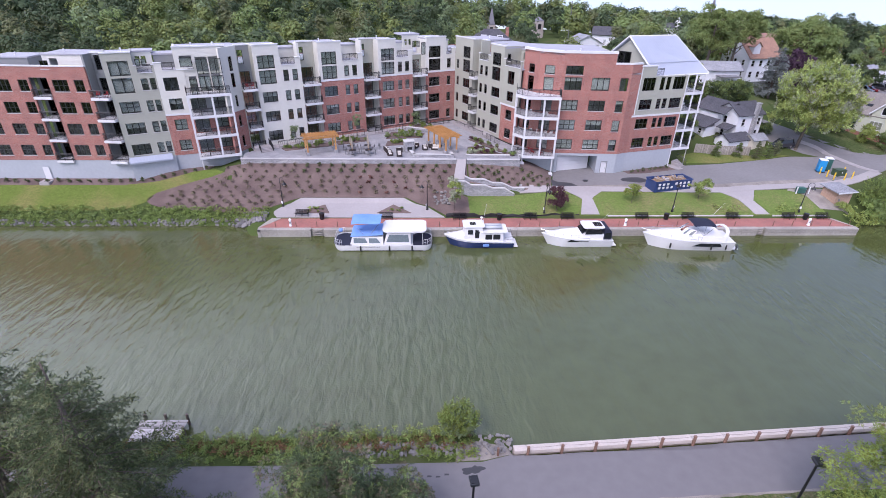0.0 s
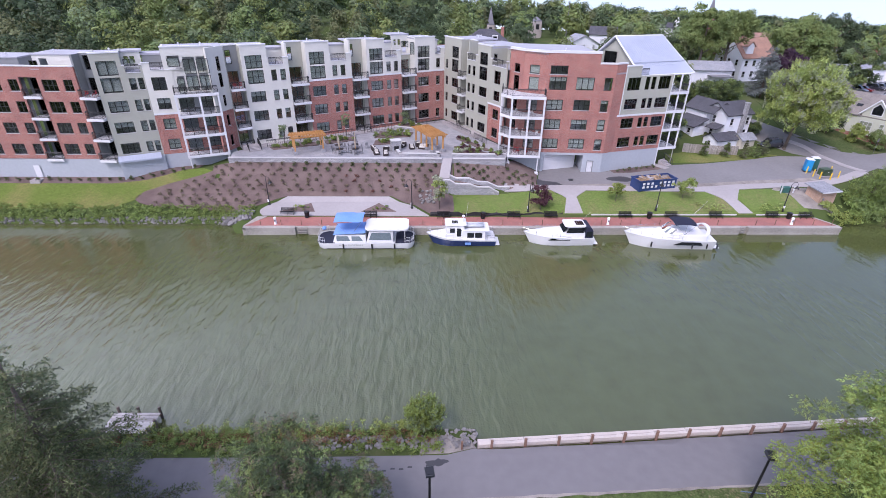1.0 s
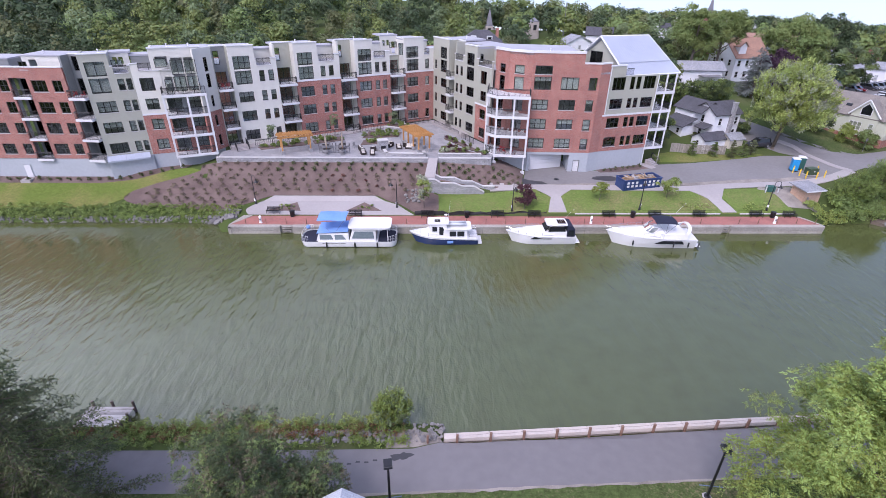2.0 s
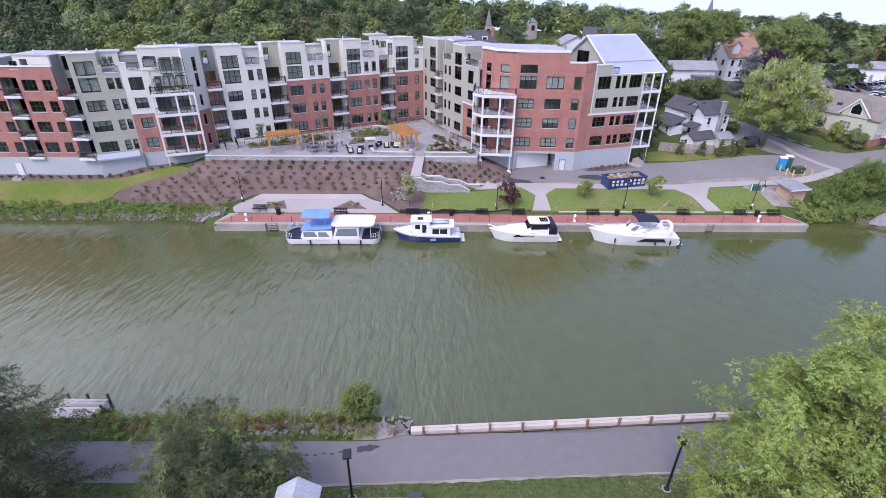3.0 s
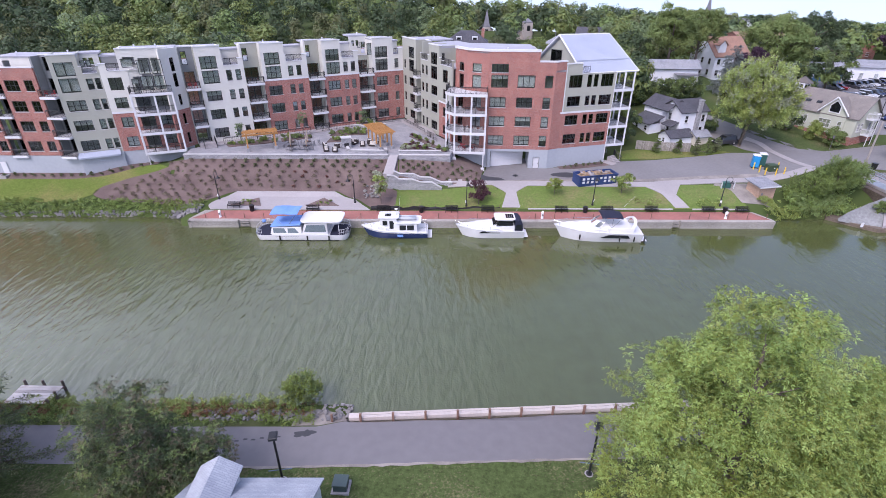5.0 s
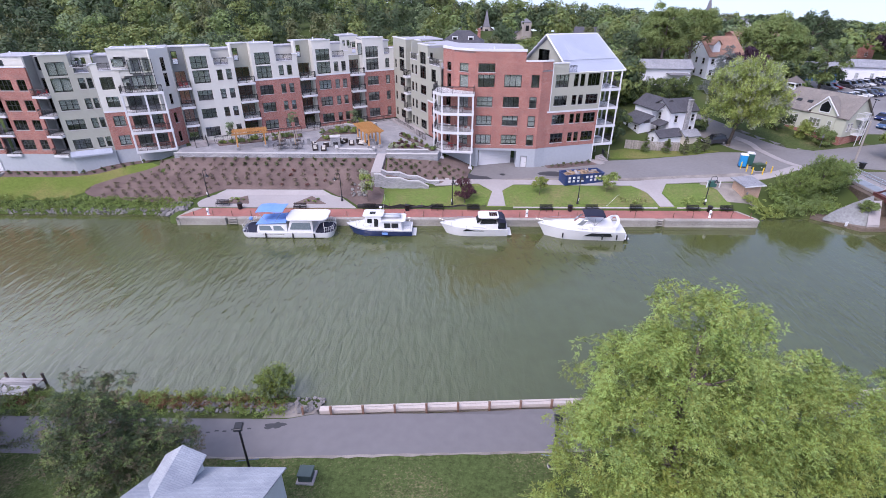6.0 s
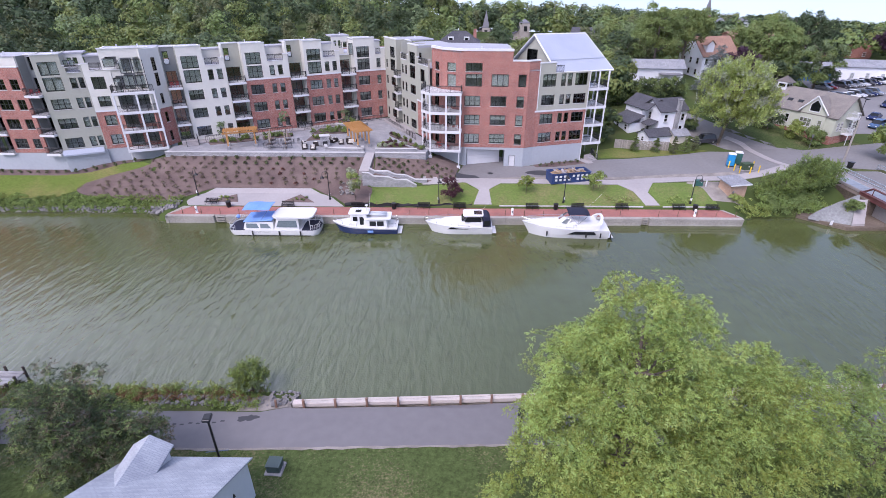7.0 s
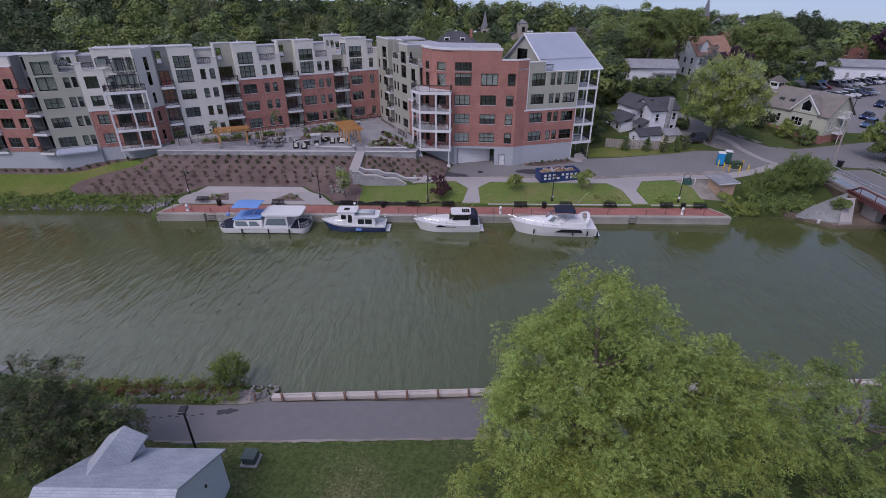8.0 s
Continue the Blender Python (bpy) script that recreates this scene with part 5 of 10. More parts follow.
# corner balconies at the end
BAL = [(40.2, 83.35), (43.9, 84.3), (42.7, 89.0), (39.2, 88.0)]
for k in range(4):
    bm = bmesh.new()
    prism(bm, BAL, Z[k] - 0.42, Z[k])
    b = part("balcony", bm, TRIM, flats, "white balcony slab")
    railing([(40.3, 83.5), (43.75, 84.42), (42.6, 88.9)], parent=b, z=Z[k])
    zt = Z[k + 1] - 0.42 if k < 3 else 18.95
    for p in ((43.72, 84.45), (42.65, 88.7), (42.0, 84.0)):
        bm = bmesh.new()
        box(bm, p[0] - 0.11, p[1] - 0.11, Z[k], p[0] + 0.11, p[1] + 0.11, zt)
        part("post", bm, TRIM, b)
for p in ((43.6, 84.5), (42.4, 88.6)):
    bm = bmesh.new()
    rod(bm, (*p, 3.0), (*p, Z[0] - 0.42), 0.09)
    part("column", bm, GREY_SIDING, flats)

# --- basement of the pavilion with the garage mouth
m, l = along((12.6, 82.0), (19.2, 80.5))
wall(m, 0, l, 2.4, Z[0], FOUNDATION, y0=0.1, y1=0.5, name="foundation")
wall(mp3, 0.4, lp3, 2.4, Z[0] - 0.002, FOUNDATION, [(0.9, 2.4, 6.6, 4.0), (8.3, 2.4, 1.05, 3.1)], 0.04, 0.4, name="foundation", label="pale grey block basement")
wall(mp4, 0, lp4, 2.4, Z[0] - 0.002, FOUNDATION, y0=0.04, y1=0.4, name="foundation")
wall(mr, 0, lr, 2.4, Z[0] - 0.002, FOUNDATION, y0=0.04, y1=0.4, name="foundation", label="pale grey block basement")
for a in (7.5, 0.7):
    bm = bmesh.new()
    box(bm, a, 0.42, 2.4, a + 0.2, 4.2, Z[0])
    part("garage_side", bm, FOUNDATION, flats, m=mp3)
mgd, lgd = along((19.8, 80.9), (25.6, 82.4))
bm = bmesh.new()
box(bm, -0.05, 0.06, 2.6, 5.95, 0.14, 6.4)
gd = part("garage_door", bm, TRIM, flats, "pale panelled garage door", m=mgd)
for k in range(6):
    bm = bmesh.new()
    box(bm, 0.0, 0.0, 2.6 + 0.62 * k, 5.9, 0.055, 3.2 + 0.62 * k)
    part("door_panel", bm, TRIM, gd, bevel=0.01)
bm = bmesh.new()
box(bm, 8.36, 0.2, 3.2, 9.29, 0.26, 5.4)
dr = part("door", bm, TRIM, flats, "pale steel door", m=mp3)
bm = bmesh.new()
box(bm, 8.26, 0.02, 3.2, 8.36, 0.3, 5.5), box(bm, 9.29, 0.02, 3.2, 9.39, 0.3, 5.5), box(bm, 8.26, 0.02, 5.4, 9.39, 0.3, 5.5)
part("door_frame", bm, DARK_SIDING, dr)
bm = bmesh.new()
rod(bm, (9.15, 0.15, 4.2), (9.15, 0.15, 4.36), 0.03)
part("door_handle", bm, BLACK_METAL, dr)

# --- polygonal balconies of the pavilion
BAY = [(12.5, 84.4), (11.75, 80.9), (13.2, 78.85), (18.5, 78.35), (18.7, 80.35), (15.25, 82.25), (13.4, 85.1)]
for k in range(4):
    bm = bmesh.new()
    prism(bm, BAY, Z[k] - 0.42, Z[k])
    b = part("balcony", bm, TRIM, flats, "white polygonal balcony slab")
    railing([(12.5, 84.1), (11.9, 80.95), (13.28, 79.0), (18.4, 78.5), (18.58, 80.2)], parent=b, z=Z[k])
    if k < 3:
        for p in ((11.95, 81.0), (13.3, 79.05), (16.0, 78.78), (18.35, 78.55), (12.5, 83.6)):
            bm = bmesh.new()
            box(bm, p[0] - 0.14, p[1] - 0.14, Z[k], p[0] + 0.14, p[1] + 0.14, Z[k + 1] - 0.42)
            part("post", bm, TRIM, b, bevel=0.02)
for p in ((18.2, 78.6), (13.3, 79.1)):
    bm = bmesh.new()
    rod(bm, (*p, 2.6), (*p, Z[0] - 0.36), 0.11)
    box(bm, p[0] - 0.3, p[1] - 0.3, 2.6, p[0] + 0.3, p[1] + 0.3, land(*p) + 0.35)
    part("column", bm, TRIM, flats)

# small roof vents
for mm, u, y, z in ((m1, U(-62), 4, 21.2), (m1, U(-55), 4, 21.7), (m3, 2.5, 3, 22.0), (m5, 2, 4, 22.6), (m5, 5, 4, 22.6), (ma, 11.8, 3, 22.4), (ma, 22.6, 3, 22.4), (ma, 30, 4, 22.9), (mc, 4, 5, 22.4), (mp3, 3, 3, 22.3)):
    bm = bmesh.new()
    rod(bm, (u, y, z - 0.2), (u, y, z + 0.35), 0.08, seg=6)
    rod(bm, (u, y, z + 0.35), (u, y, z + 0.5), 0.15, 0.1, seg=6)
    part("roof_vent", bm, TRIM, flats, m=mm)


# ---------------------------------------------------------------- the garden court
CZ = 6.65
court = thing("courtyard", "grey-paved raised garden court with a block retaining wall", "courtyard", kind="structure")
bm = bmesh.new()
prism(bm, [(-31.4, 77.3), (12.5, 77.3), (12.9, 84.4), (3.4, 102.5), (-29.2, 83.5), (-31.8, 80.0)], 5.0, CZ)
part("paving", bm, PATIO, court, "grey square pavers", uv=True)
for x0, x1 in ((-31.6, 2.35), (4.05, 12.6)):
    bm = bmesh.new()
    box(bm, x0, 76.95, 4.6, x1, 77.3, CZ - 0.02)
    part("retaining_wall", bm, STONE_BLOCK, court, uv=True)
    n = round((x1 - x0) / 1.1)
    for k in range(n):
        a, b = x0 + (x1 - x0) * k / n, x0 + (x1 - x0) * (k + 1) / n
        bm = bmesh.new()
        box(bm, a + 0.006, 76.88, CZ - 0.02, b - 0.006, 77.36, CZ + 0.11)
        part("capstone", bm, CAPSTONE, court, bevel=0.015)
m, l = along((12.6, 77.0), (13.6, 81.5))
bm = bmesh.new()
box(bm, 0, 0, 4.0, l, 0.35, CZ + 0.1)
part("retaining_wall", bm, STONE_BLOCK, court, uv=True, m=m)
# raised walk along the west wing
bm = bmesh.new()
wa = [ma @ Vector((u, y, 0)) for u, y in ((0.3, -2.2), (27.9, -2.2), (27.9, -0.02), (0.3, -0.02))]
prism(bm, [(v.x, v.y) for v in wa], CZ - 0.2, CZ + 0.16)
part("raised_walk", bm, CONCRETE, court, "pale concrete walk")
for a, b in ((1.5, 7.2), (8.6, 17.0), (19.2, 27.6), (29.5, 35.5)):
    railing([(a, -2.1), (b, -2.1)], m=ma, parent=court, z=CZ + 0.16, step=0.3)
for a, b in ((4.0, 13.4), (14.6, 18.6)):
    railing([(a, -1.9), (b, -1.9)], m=mc, parent=court, z=CZ, step=0.3)
bm = bmesh.new()
box(bm, 3.0, -2.0, CZ - 0.3, 13.6, -0.02, CZ + 0.5)
part("side_ramp", bm, CONCRETE, court, "pale concrete ramp", m=mc)
for k in range(4):
    bm = bmesh.new()
    box(bm, 13.6 + 0.32 * k, -1.8, CZ - 0.2, 13.92 + 0.32 * k, -0.1, CZ + 0.5 - 0.13 * k)
    part("step", bm, CONCRETE, court, m=mc)
for k in range(4):
    bm = bmesh.new()
    box(bm, -1.6 - 0.0, -2.3 - 0.3 * k, CZ - 0.2, 0.2, -2.0 - 0.3 * k, CZ + 0.55 - 0.13 * k)
    part("step", bm, CONCRETE, court, m=ma)
bm = bmesh.new()
box(bm, -2.3, -2.0, CZ - 0.2, 0.28, -0.78, CZ + 0.6)
part("landing", bm, CONCRETE, court, m=ma)
railing([(-1.7, -2.0, 0.5), (-1.7, -3.3, 0)], m=ma, parent=court, z=CZ)
railing([(0.25, -0.9, 0.5), (0.25, -2.0, 0.5), (0.25, -3.3, 0)], m=ma, parent=court, z=CZ)

# walk down the slope and the garden steps beside it
gs = thing("garden_steps", "pale concrete walk and steps between grey block walls", "garden steps", kind="structure")
bm = bmesh.new()
vs = [bm.verts.new(c) for c in ((2.45, 77.3, CZ + 0.02), (3.95, 77.3, CZ + 0.02), (3.4, 73.3, 4.75), (1.75, 73.3, 4.75), (2.45, 77.3, 5.4), (3.95, 77.3, 5.4), (3.4, 73.3, 2.5), (1.75, 73.3, 2.5))]
for f in ((3, 2, 1, 0), (4, 5, 6, 7), (0, 1, 5, 4), (1, 2, 6, 5), (2, 3, 7, 6), (3, 0, 4, 7)):
    bm.faces.new([vs[i] for i in f])
bmesh.ops.recalc_face_normals(bm, faces=bm.faces[:])
part("sloping_walk", bm, CONCRETE, gs, "pale concrete slab")
heights = (4.75, 4.6, 4.45, 4.3, 4.3, 4.15, 4.0, 3.85, 3.7, 3.7, 3.55, 3.4, 3.25, 3.1, 2.95)
for k, z in enumerate(heights):
    bm = bmesh.new()
    box(bm, 3.4 + 0.6 * k, 72.76, 1.5, 4.0 + 0.6 * k, 73.24, z - 0.75)
    part("step", bm, CONCRETE, gs)
for y, prof in ((72.4, ((2.4, 4.82), (3.46, 4.77), (4.34, 4.2), (6.57, 4.13), (7.83, 3.66), (9.62, 3.64), (11.26, 2.72))),
                        (73.25, ((3.45, 5.3), (4.45, 4.8), (6.52, 4.79), (7.78, 4.23), (9.4, 4.16), (11.05, 3.39), (12.95, 3.38)))):
    bm = bmesh.new()
    for (xa, za), (xb, zb) in zip(prof, prof[1:]):
        lo = [bm.verts.new(c) for c in ((xa, y, 1.2), (xb, y, 1.2), (xb, y + 0.35, 1.2), (xa, y + 0.35, 1.2))]
        hi = [bm.verts.new(c) for c in ((xa, y, za - 0.12), (xb, y, zb - 0.12), (xb, y + 0.35, zb - 0.12), (xa, y + 0.35, za - 0.12))]
        bm.faces.new(hi)
        for k in range(4):
            bm.faces.new((lo[k], lo[(k + 1) % 4], hi[(k + 1) % 4], hi[k]))
    part("block_wall", bm, STONE_BLOCK, gs, "grey split-block wall", uv=True)
    bm = bmesh.new()
    for (xa, za), (xb, zb) in zip(prof, prof[1:]):
        lo = [bm.verts.new(c) for c in ((xa, y - 0.06, za - 0.12), (xb, y - 0.06, zb - 0.12), (xb, y + 0.41, zb - 0.12), (xa, y + 0.41, za - 0.12))]
        hi = [bm.verts.new(v.co + Vector((0, 0, 0.13))) for v in lo]
        bm.faces.new(hi), bm.faces.new(lo[::-1])
        for k in range(4):
            bm.faces.new((lo[k], lo[(k + 1) % 4], hi[(k + 1) % 4], hi[k]))
    bmesh.ops.remove_doubles(bm, verts=bm.verts[:], dist=0.001)
    part("wall_cap", bm, CAPSTONE, gs, "pale cap")


def bush_mesh(name, seed, r, h, count, size, mat, squash=0.8, twigs=True):
    """A small shrub standing at the origin: leaves on lumps and a few stems."""
    rng = np.random.default_rng(seed)
    lumps = crown_lumps(rng, (0, 0, h * 0.55), (r * 0.6, r * 0.6, h * 0.35), 7, r * 0.42)
    q = leaves_on(rng, lumps, count, size)
    return quads_mesh(name, q, mat)


# planting beds of the court
def bed(outline, name, label, plants, edge=True, z=CZ, seed=1, kinds=("shrub", "weeds", "juniper")):
    b = thing(name, label, "planting bed")
    bm = bmesh.new()
    prism(bm, outline, z - 0.2, z + 0.10)
    part("soil", bm, MULCH, b, "brown mulch")
    rng = np.random.default_rng(seed)
    xs, ys = [p[0] for p in outline], [p[1] for p in outline]
    made, tries = 0, 0
    while made < plants and tries < 600:
        tries += 1
        x, y = rng.uniform(min(xs), max(xs)), rng.uniform(min(ys), max(ys))
        n, inside = len(outline), False
        for i in range(n):
            (x1, y1), (x2, y2) = outline[i], outline[(i + 1) % n]
            if (y1 > y) != (y2 > y) and x < (x2 - x1) * (y - y1) / (y2 - y1) + x1:
                inside = not inside
        if not inside:
            continue
        made += 1
        k = kinds[rng.integers(len(kinds))]
        key = ("bedplant", k, int(rng.integers(3)))
        if key not in MATS:
            MATS[key] = bush_mesh("plant", 40 + len(MATS), 0.5, 0.6, 150, 0.22, LEAF[k])
        s = rng.uniform(0.7, 1.3)
        part("plant", MATS[key], None, b, m=pose(x, y, z + 0.08, 0, 0, rng.uniform(0, 360)) @ Matrix.Scale(s, 4))
    return b


bed([(-25.6, 81.2), (-18.2, 84.2), (-19.0, 86.3), (-26.6, 82.6)], "planting_bed", "mulched planting bed behind the small pergola", 22, seed=3)
bed([(-17.4, 84.6), (-12.6, 87.2), (-13.4, 89.6), (-18.2, 86.6)], "planting_bed", "mulched planting bed with low green shrubs", 16, seed=4)
bed([(-9.6, 88.6), (-3.2, 89.4), (-2.6, 92.4), (-8.8, 93.0)], "planting_bed", "full planting bed of green shrubs in the court", 24, seed=5)
bed([(-9.4, 84.2), (-5.4, 85.2), (-5.6, 87.6), (-9.2, 87.0)], "planting_bed", "grassy planting bed behind the sofas", 12, seed=6, kinds=("weeds", "weeds", "shrub"))
bed([(-5.6, 95.0), (-1.8, 93.4), (-0.2, 95.6), (-3.6, 97.2)], "planting_bed", "raised planter with leafy shrubs near the corner", 12, seed=7, z=CZ + 0.5)
bed([(4.2, 78.6), (10.6, 78.6), (6.0, 83.2), (4.6, 83.0)], "planting_bed", "planting bed of pale hydrangeas and burgundy shrubs", 26, seed=8, z=CZ + 0.25, kinds=("shrub", "weeds", "burgundy", "silver"))
bed([(5.2, 88.4), (9.8, 81.2), (10.8, 81.6), (6.2, 89.0)], "planting_bed", "narrow planting strip beside the ramp", 14, seed=9, kinds=("shrub", "burgundy"))
bed([(10.2, 80.6), (11.6, 78.8), (12.2, 79.3), (10.9, 81.0)], "planting_bed", "small planting strip at the pavilion's foot", 6, seed=10)


def low_wall(pts, name, label, h=0.5, t=0.4, base=CZ):
    w = thing(name, label, "garden wall")
    for a, b in zip(pts, pts[1:]):
        m, l = along(a, b)
        bm = bmesh.new()
        box(bm, 0, 0, base - 0.1, l, t, base + h)
        part("block_wall", bm, STONE_BLOCK, w, uv=True, m=m)
        bm = bmesh.new()
        box(bm, -0.05, -0.05, base + h, l + 0.05, t + 0.05, base + h + 0.1)
        part("wall_cap", bm, CAPSTONE, w, m=m)


low_wall([(-5.2, 80.4), (-4.6, 78.3), (2.0, 78.0), (1.8, 79.6)], "low_garden_wall", "low grey block wall round the fire corner", 0.42)
low_wall([(4.0, 78.0), (11.0, 78.0)], "low_garden_wall", "low grey block planter wall", 0.42)
low_wall([(-6.2, 94.6), (-1.8, 92.9), (0.2, 95.5)], "low_garden_wall", "raised grey block planter near the corner", 0.6)
fp = thing("outdoor_fireplace", "square grey stone fireplace with a pale cap", "fireplace", m=pose(-5.3, 81.4, CZ, 0, 0, 15))
bm = bmesh.new()
box(bm, -0.8, -0.6, 0, 0.8, 0.6, 1.7)
part("chimney_block", bm, STONE_BLOCK, fp, uv=True, bevel=0.02)
bm = bmesh.new()
box(bm, -0.9, -0.7, 1.7, 0.9, 0.7, 1.86)
part("cap", bm, CAPSTONE, fp, bevel=0.02)
bm = bmesh.new()
box(bm, -0.4, -0.62, 0.3, 0.4, -0.57, 0.9)
part("firebox", bm, BLACK_METAL, fp)


def pergola(x, y, turn, w, d, posts, label):
    p = thing("pergola", label, "pergola", "pergolas of the court", m=pose(x, y, CZ, 0, 0, turn))
    for k in range(posts):
        for yy in (0.3, d - 0.3):
            u = 0.35 + (w - 0.7) * k / (posts - 1)
            bm = bmesh.new()
            box(bm, u - 0.28, yy - 0.28, 0, u + 0.28, yy + 0.28, 0.55)
            part("pier", bm, STONE_BLOCK, p, uv=True)
            bm = bmesh.new()
            box(bm, u - 0.11, yy - 0.11, 0.55, u + 0.11, yy + 0.11, 2.6)
            part("post", bm, CEDAR, p, bevel=0.015)
    for yy in (0.2, 0.4, d - 0.4, d - 0.2):
        bm = bmesh.new()
        box(bm, -0.3, yy - 0.04, 2.6, w + 0.3, yy + 0.04, 2.82)
        part("beam", bm, CEDAR, p)
    n = int(w / 0.42)
    for k in range(n):
        u = 0.05 + (w - 0.1) * k / (n - 1)
        bm = bmesh.new()
        box(bm, u - 0.045, -0.4, 2.822, u + 0.045, d + 0.4, 2.99)
        part("rafter", bm, CEDAR, p)
    for k in range(int(d / 0.3)):
        bm = bmesh.new()
        v = 0.1 + 0.3 * k
        box(bm, -0.2, v, 2.992, w + 0.2, v + 0.05, 3.04)
        part("lath", bm, CEDAR, p)
    return p


pergola(-21.6, 78.4, 21, 5.2, 2.8, 2, "small cedar pergola on grey stone piers")
pergola(3.0, 80.6, 116, 7.0, 2.6, 4, "long cedar pergola on grey stone piers")

WICKER = material("dark_wicker", (0.03, 0.022, 0.02), 0.7, var=0.3, scale=12)
CUSHION = material("cream_cushion", (0.55, 0.52, 0.47), 0.9, var=0.06)


def sofa(x, y, turn, w=1.6, cat="sofa"):
    s = thing("garden_" + cat, f"dark wicker garden {cat} with cream cushions", cat, "garden seats by the fire", m=pose(x, y, CZ, 0, 0, turn))
    bm = bmesh.new()
    box(bm, 0, 0, 0.05, w, 0.8, 0.32)
    part("base", bm, WICKER, s, bevel=0.03)
    bm = bmesh.new()
    box(bm, 0, 0.68, 0.32, w, 0.84, 0.8)
    part("backrest", bm, WICKER, s, bevel=0.03)
    for u in (0, w - 0.14):
        bm = bmesh.new()
        box(bm, u, 0, 0.32, u + 0.14, 0.68, 0.6)
        part("armrest", bm, WICKER, s, bevel=0.02)
    n = max(1, round(w / 0.75))
    for k in range(n):
        a, b = 0.16 + (w - 0.32) * k / n, 0.16 + (w - 0.32) * (k + 1) / n
        bm = bmesh.new()
        box(bm, a + 0.01, 0.02, 0.32, b - 0.01, 0.66, 0.46)
        part("seat_cushion", bm, CUSHION, s, bevel=0.04)
        bm = bmesh.new()
        box(bm, a + 0.02, 0.5, 0.46, b - 0.02, 0.67, 0.86)
        part("back_cushion", bm, CUSHION, s, bevel=0.04)


for a in ((-8.6, 78.5, 20, 0.9, "armchair"), (-7.2, 78.3, 5, 0.9, "armchair"), (-8.2, 80.4, 110, 1.7, "sofa"), (-6.6, 81.6, 200, 0.9, "armchair"),
          (-4.2, 82.6, 60, 0.9, "armchair"), (-3.0, 81.7, 10, 0.9, "armchair"), (-1.6, 82.0, -10, 1.7, "sofa"), (-1.2, 84.0, 190, 0.9, "armchair"), (-3.6, 84.3, 175, 1.7, "sofa")):
    sofa(*a)


def chair_proto(name, mat, label, group):
    c = thing(name, label, "chair", group)
    bm = bmesh.new()
    box(bm, -0.24, -0.24, 0.42, 0.24, 0.24, 0.47)
    part("seat", bm, mat, c, bevel=0.012)
    bm = bmesh.new()
    for k in range(5):
        box(bm, -0.22 + 0.1 * k, 0.2, 0.47, -0.17 + 0.1 * k, 0.24, 0.9)
    box(bm, -0.24, 0.195, 0.84, 0.24, 0.245, 0.92)
    part("backrest", bm, mat, c)
    for sx in (-0.21, 0.21):
        for sy in (-0.21, 0.21):
            bm = bmesh.new()
            rod(bm, (sx, sy, 0.42), (sx * 1.1, sy * 1.1, 0), 0.02, seg=5)
            part("leg", bm, mat, c)
    return c


def table_set(x, y, seed, proto):
    rng = random.Random(seed)
    t = thing("garden_table", "round dark metal garden table", "table", "garden tables", m=pose(x, y, CZ))
    bm = bmesh.new()
    lathe(bm, ((0.6, 0.70), (0.62, 0.72), (0.62, 0.74), (0.6, 0.75)), 18)
    part("tabletop", bm, BLACK_METAL, t)
    bm = bmesh.new()
    lathe(bm, ((0.28, 0.0), (0.25, 0.04), (0.05, 0.06), (0.045, 0.70)), 10)
    part("pedestal", bm, BLACK_METAL, t)
    u = thing("parasol", "closed beige parasol standing through the table", "parasol", "closed parasols", m=pose(x, y, CZ))
    bm = bmesh.new()
    rod(bm, (0, 0, 0.05), (0, 0, 2.75), 0.025, seg=6)
    part("pole", bm, CEDAR, u)
    bm = bmesh.new()
    lathe(bm, ((0.13, 1.15), (0.16, 1.3), (0.12, 1.9), (0.07, 2.5), (0.02, 2.7)), 8)
    part("canopy", bm, PARASOL, u)
    for k in range(4):
        a = 90 * k + rng.uniform(-20, 20)
        copy_thing(proto, pose(x + math.cos(radians(a)) * 0.95, y + math.sin(radians(a)) * 0.95, CZ, 0, 0, a - 90 + rng.uniform(-15, 15)))


PARASOL = material("beige_canvas", (0.32, 0.27, 0.21), 0.9, var=0.1)
GREY_METAL = material("grey_metal_chair", (0.16, 0.16, 0.165), 0.5, var=0.15)
proto = chair_proto("garden_chair", GREY_METAL, "grey metal garden chair drawn up to a table", "garden chairs")
proto.matrix_basis = pose(-10.2, 82.6, CZ, 0, 0, 40)
for k, p in enumerate(((-14.4, 79.6), (-11.8, 79.8), (-15.0, 82.0), (-12.2, 82.4))):
    table_set(*p, k, proto)
# seats on the balconies
WHITE_CHAIR = material("white_resin", (0.75, 0.75, 0.73), 0.5, var=0.05)
RED_CHAIR = material("red_cushion", (0.35, 0.03, 0.035), 0.7, var=0.1)
pw = chair_proto("balcony_chair", WHITE_CHAIR, "white resin chair standing on a balcony", "balcony chairs")
pw.matrix_basis = pose(14.6, 80.0, Z[1], 0, 0, 20)
for x, y, k, a in ((15.6, 79.6, 1, 60), (16.8, 79.5, 1, 160), (17.7, 79.4, 1, 190), (14.3, 79.9, 2, 30), (16.7, 79.6, 2, 150), (41.6, 85.2, 2, 10), (42.3, 86.3, 2, 80), (41.9, 85.8, 3, 40)):
    copy_thing(pw, pose(x, y, Z[k], 0, 0, a))
pr = chair_proto("balcony_chair", RED_CHAIR, "red cushioned chair standing on a balcony", "balcony chairs")
pr.matrix_basis = pose(15.0, 79.8, Z[0], 0, 0, 20)
for x, y, k, a in ((16.4, 79.4, 0, 120), (14.4, 80.6, 0, 220)):
    copy_thing(pr, pose(x, y, Z[k], 0, 0, a))
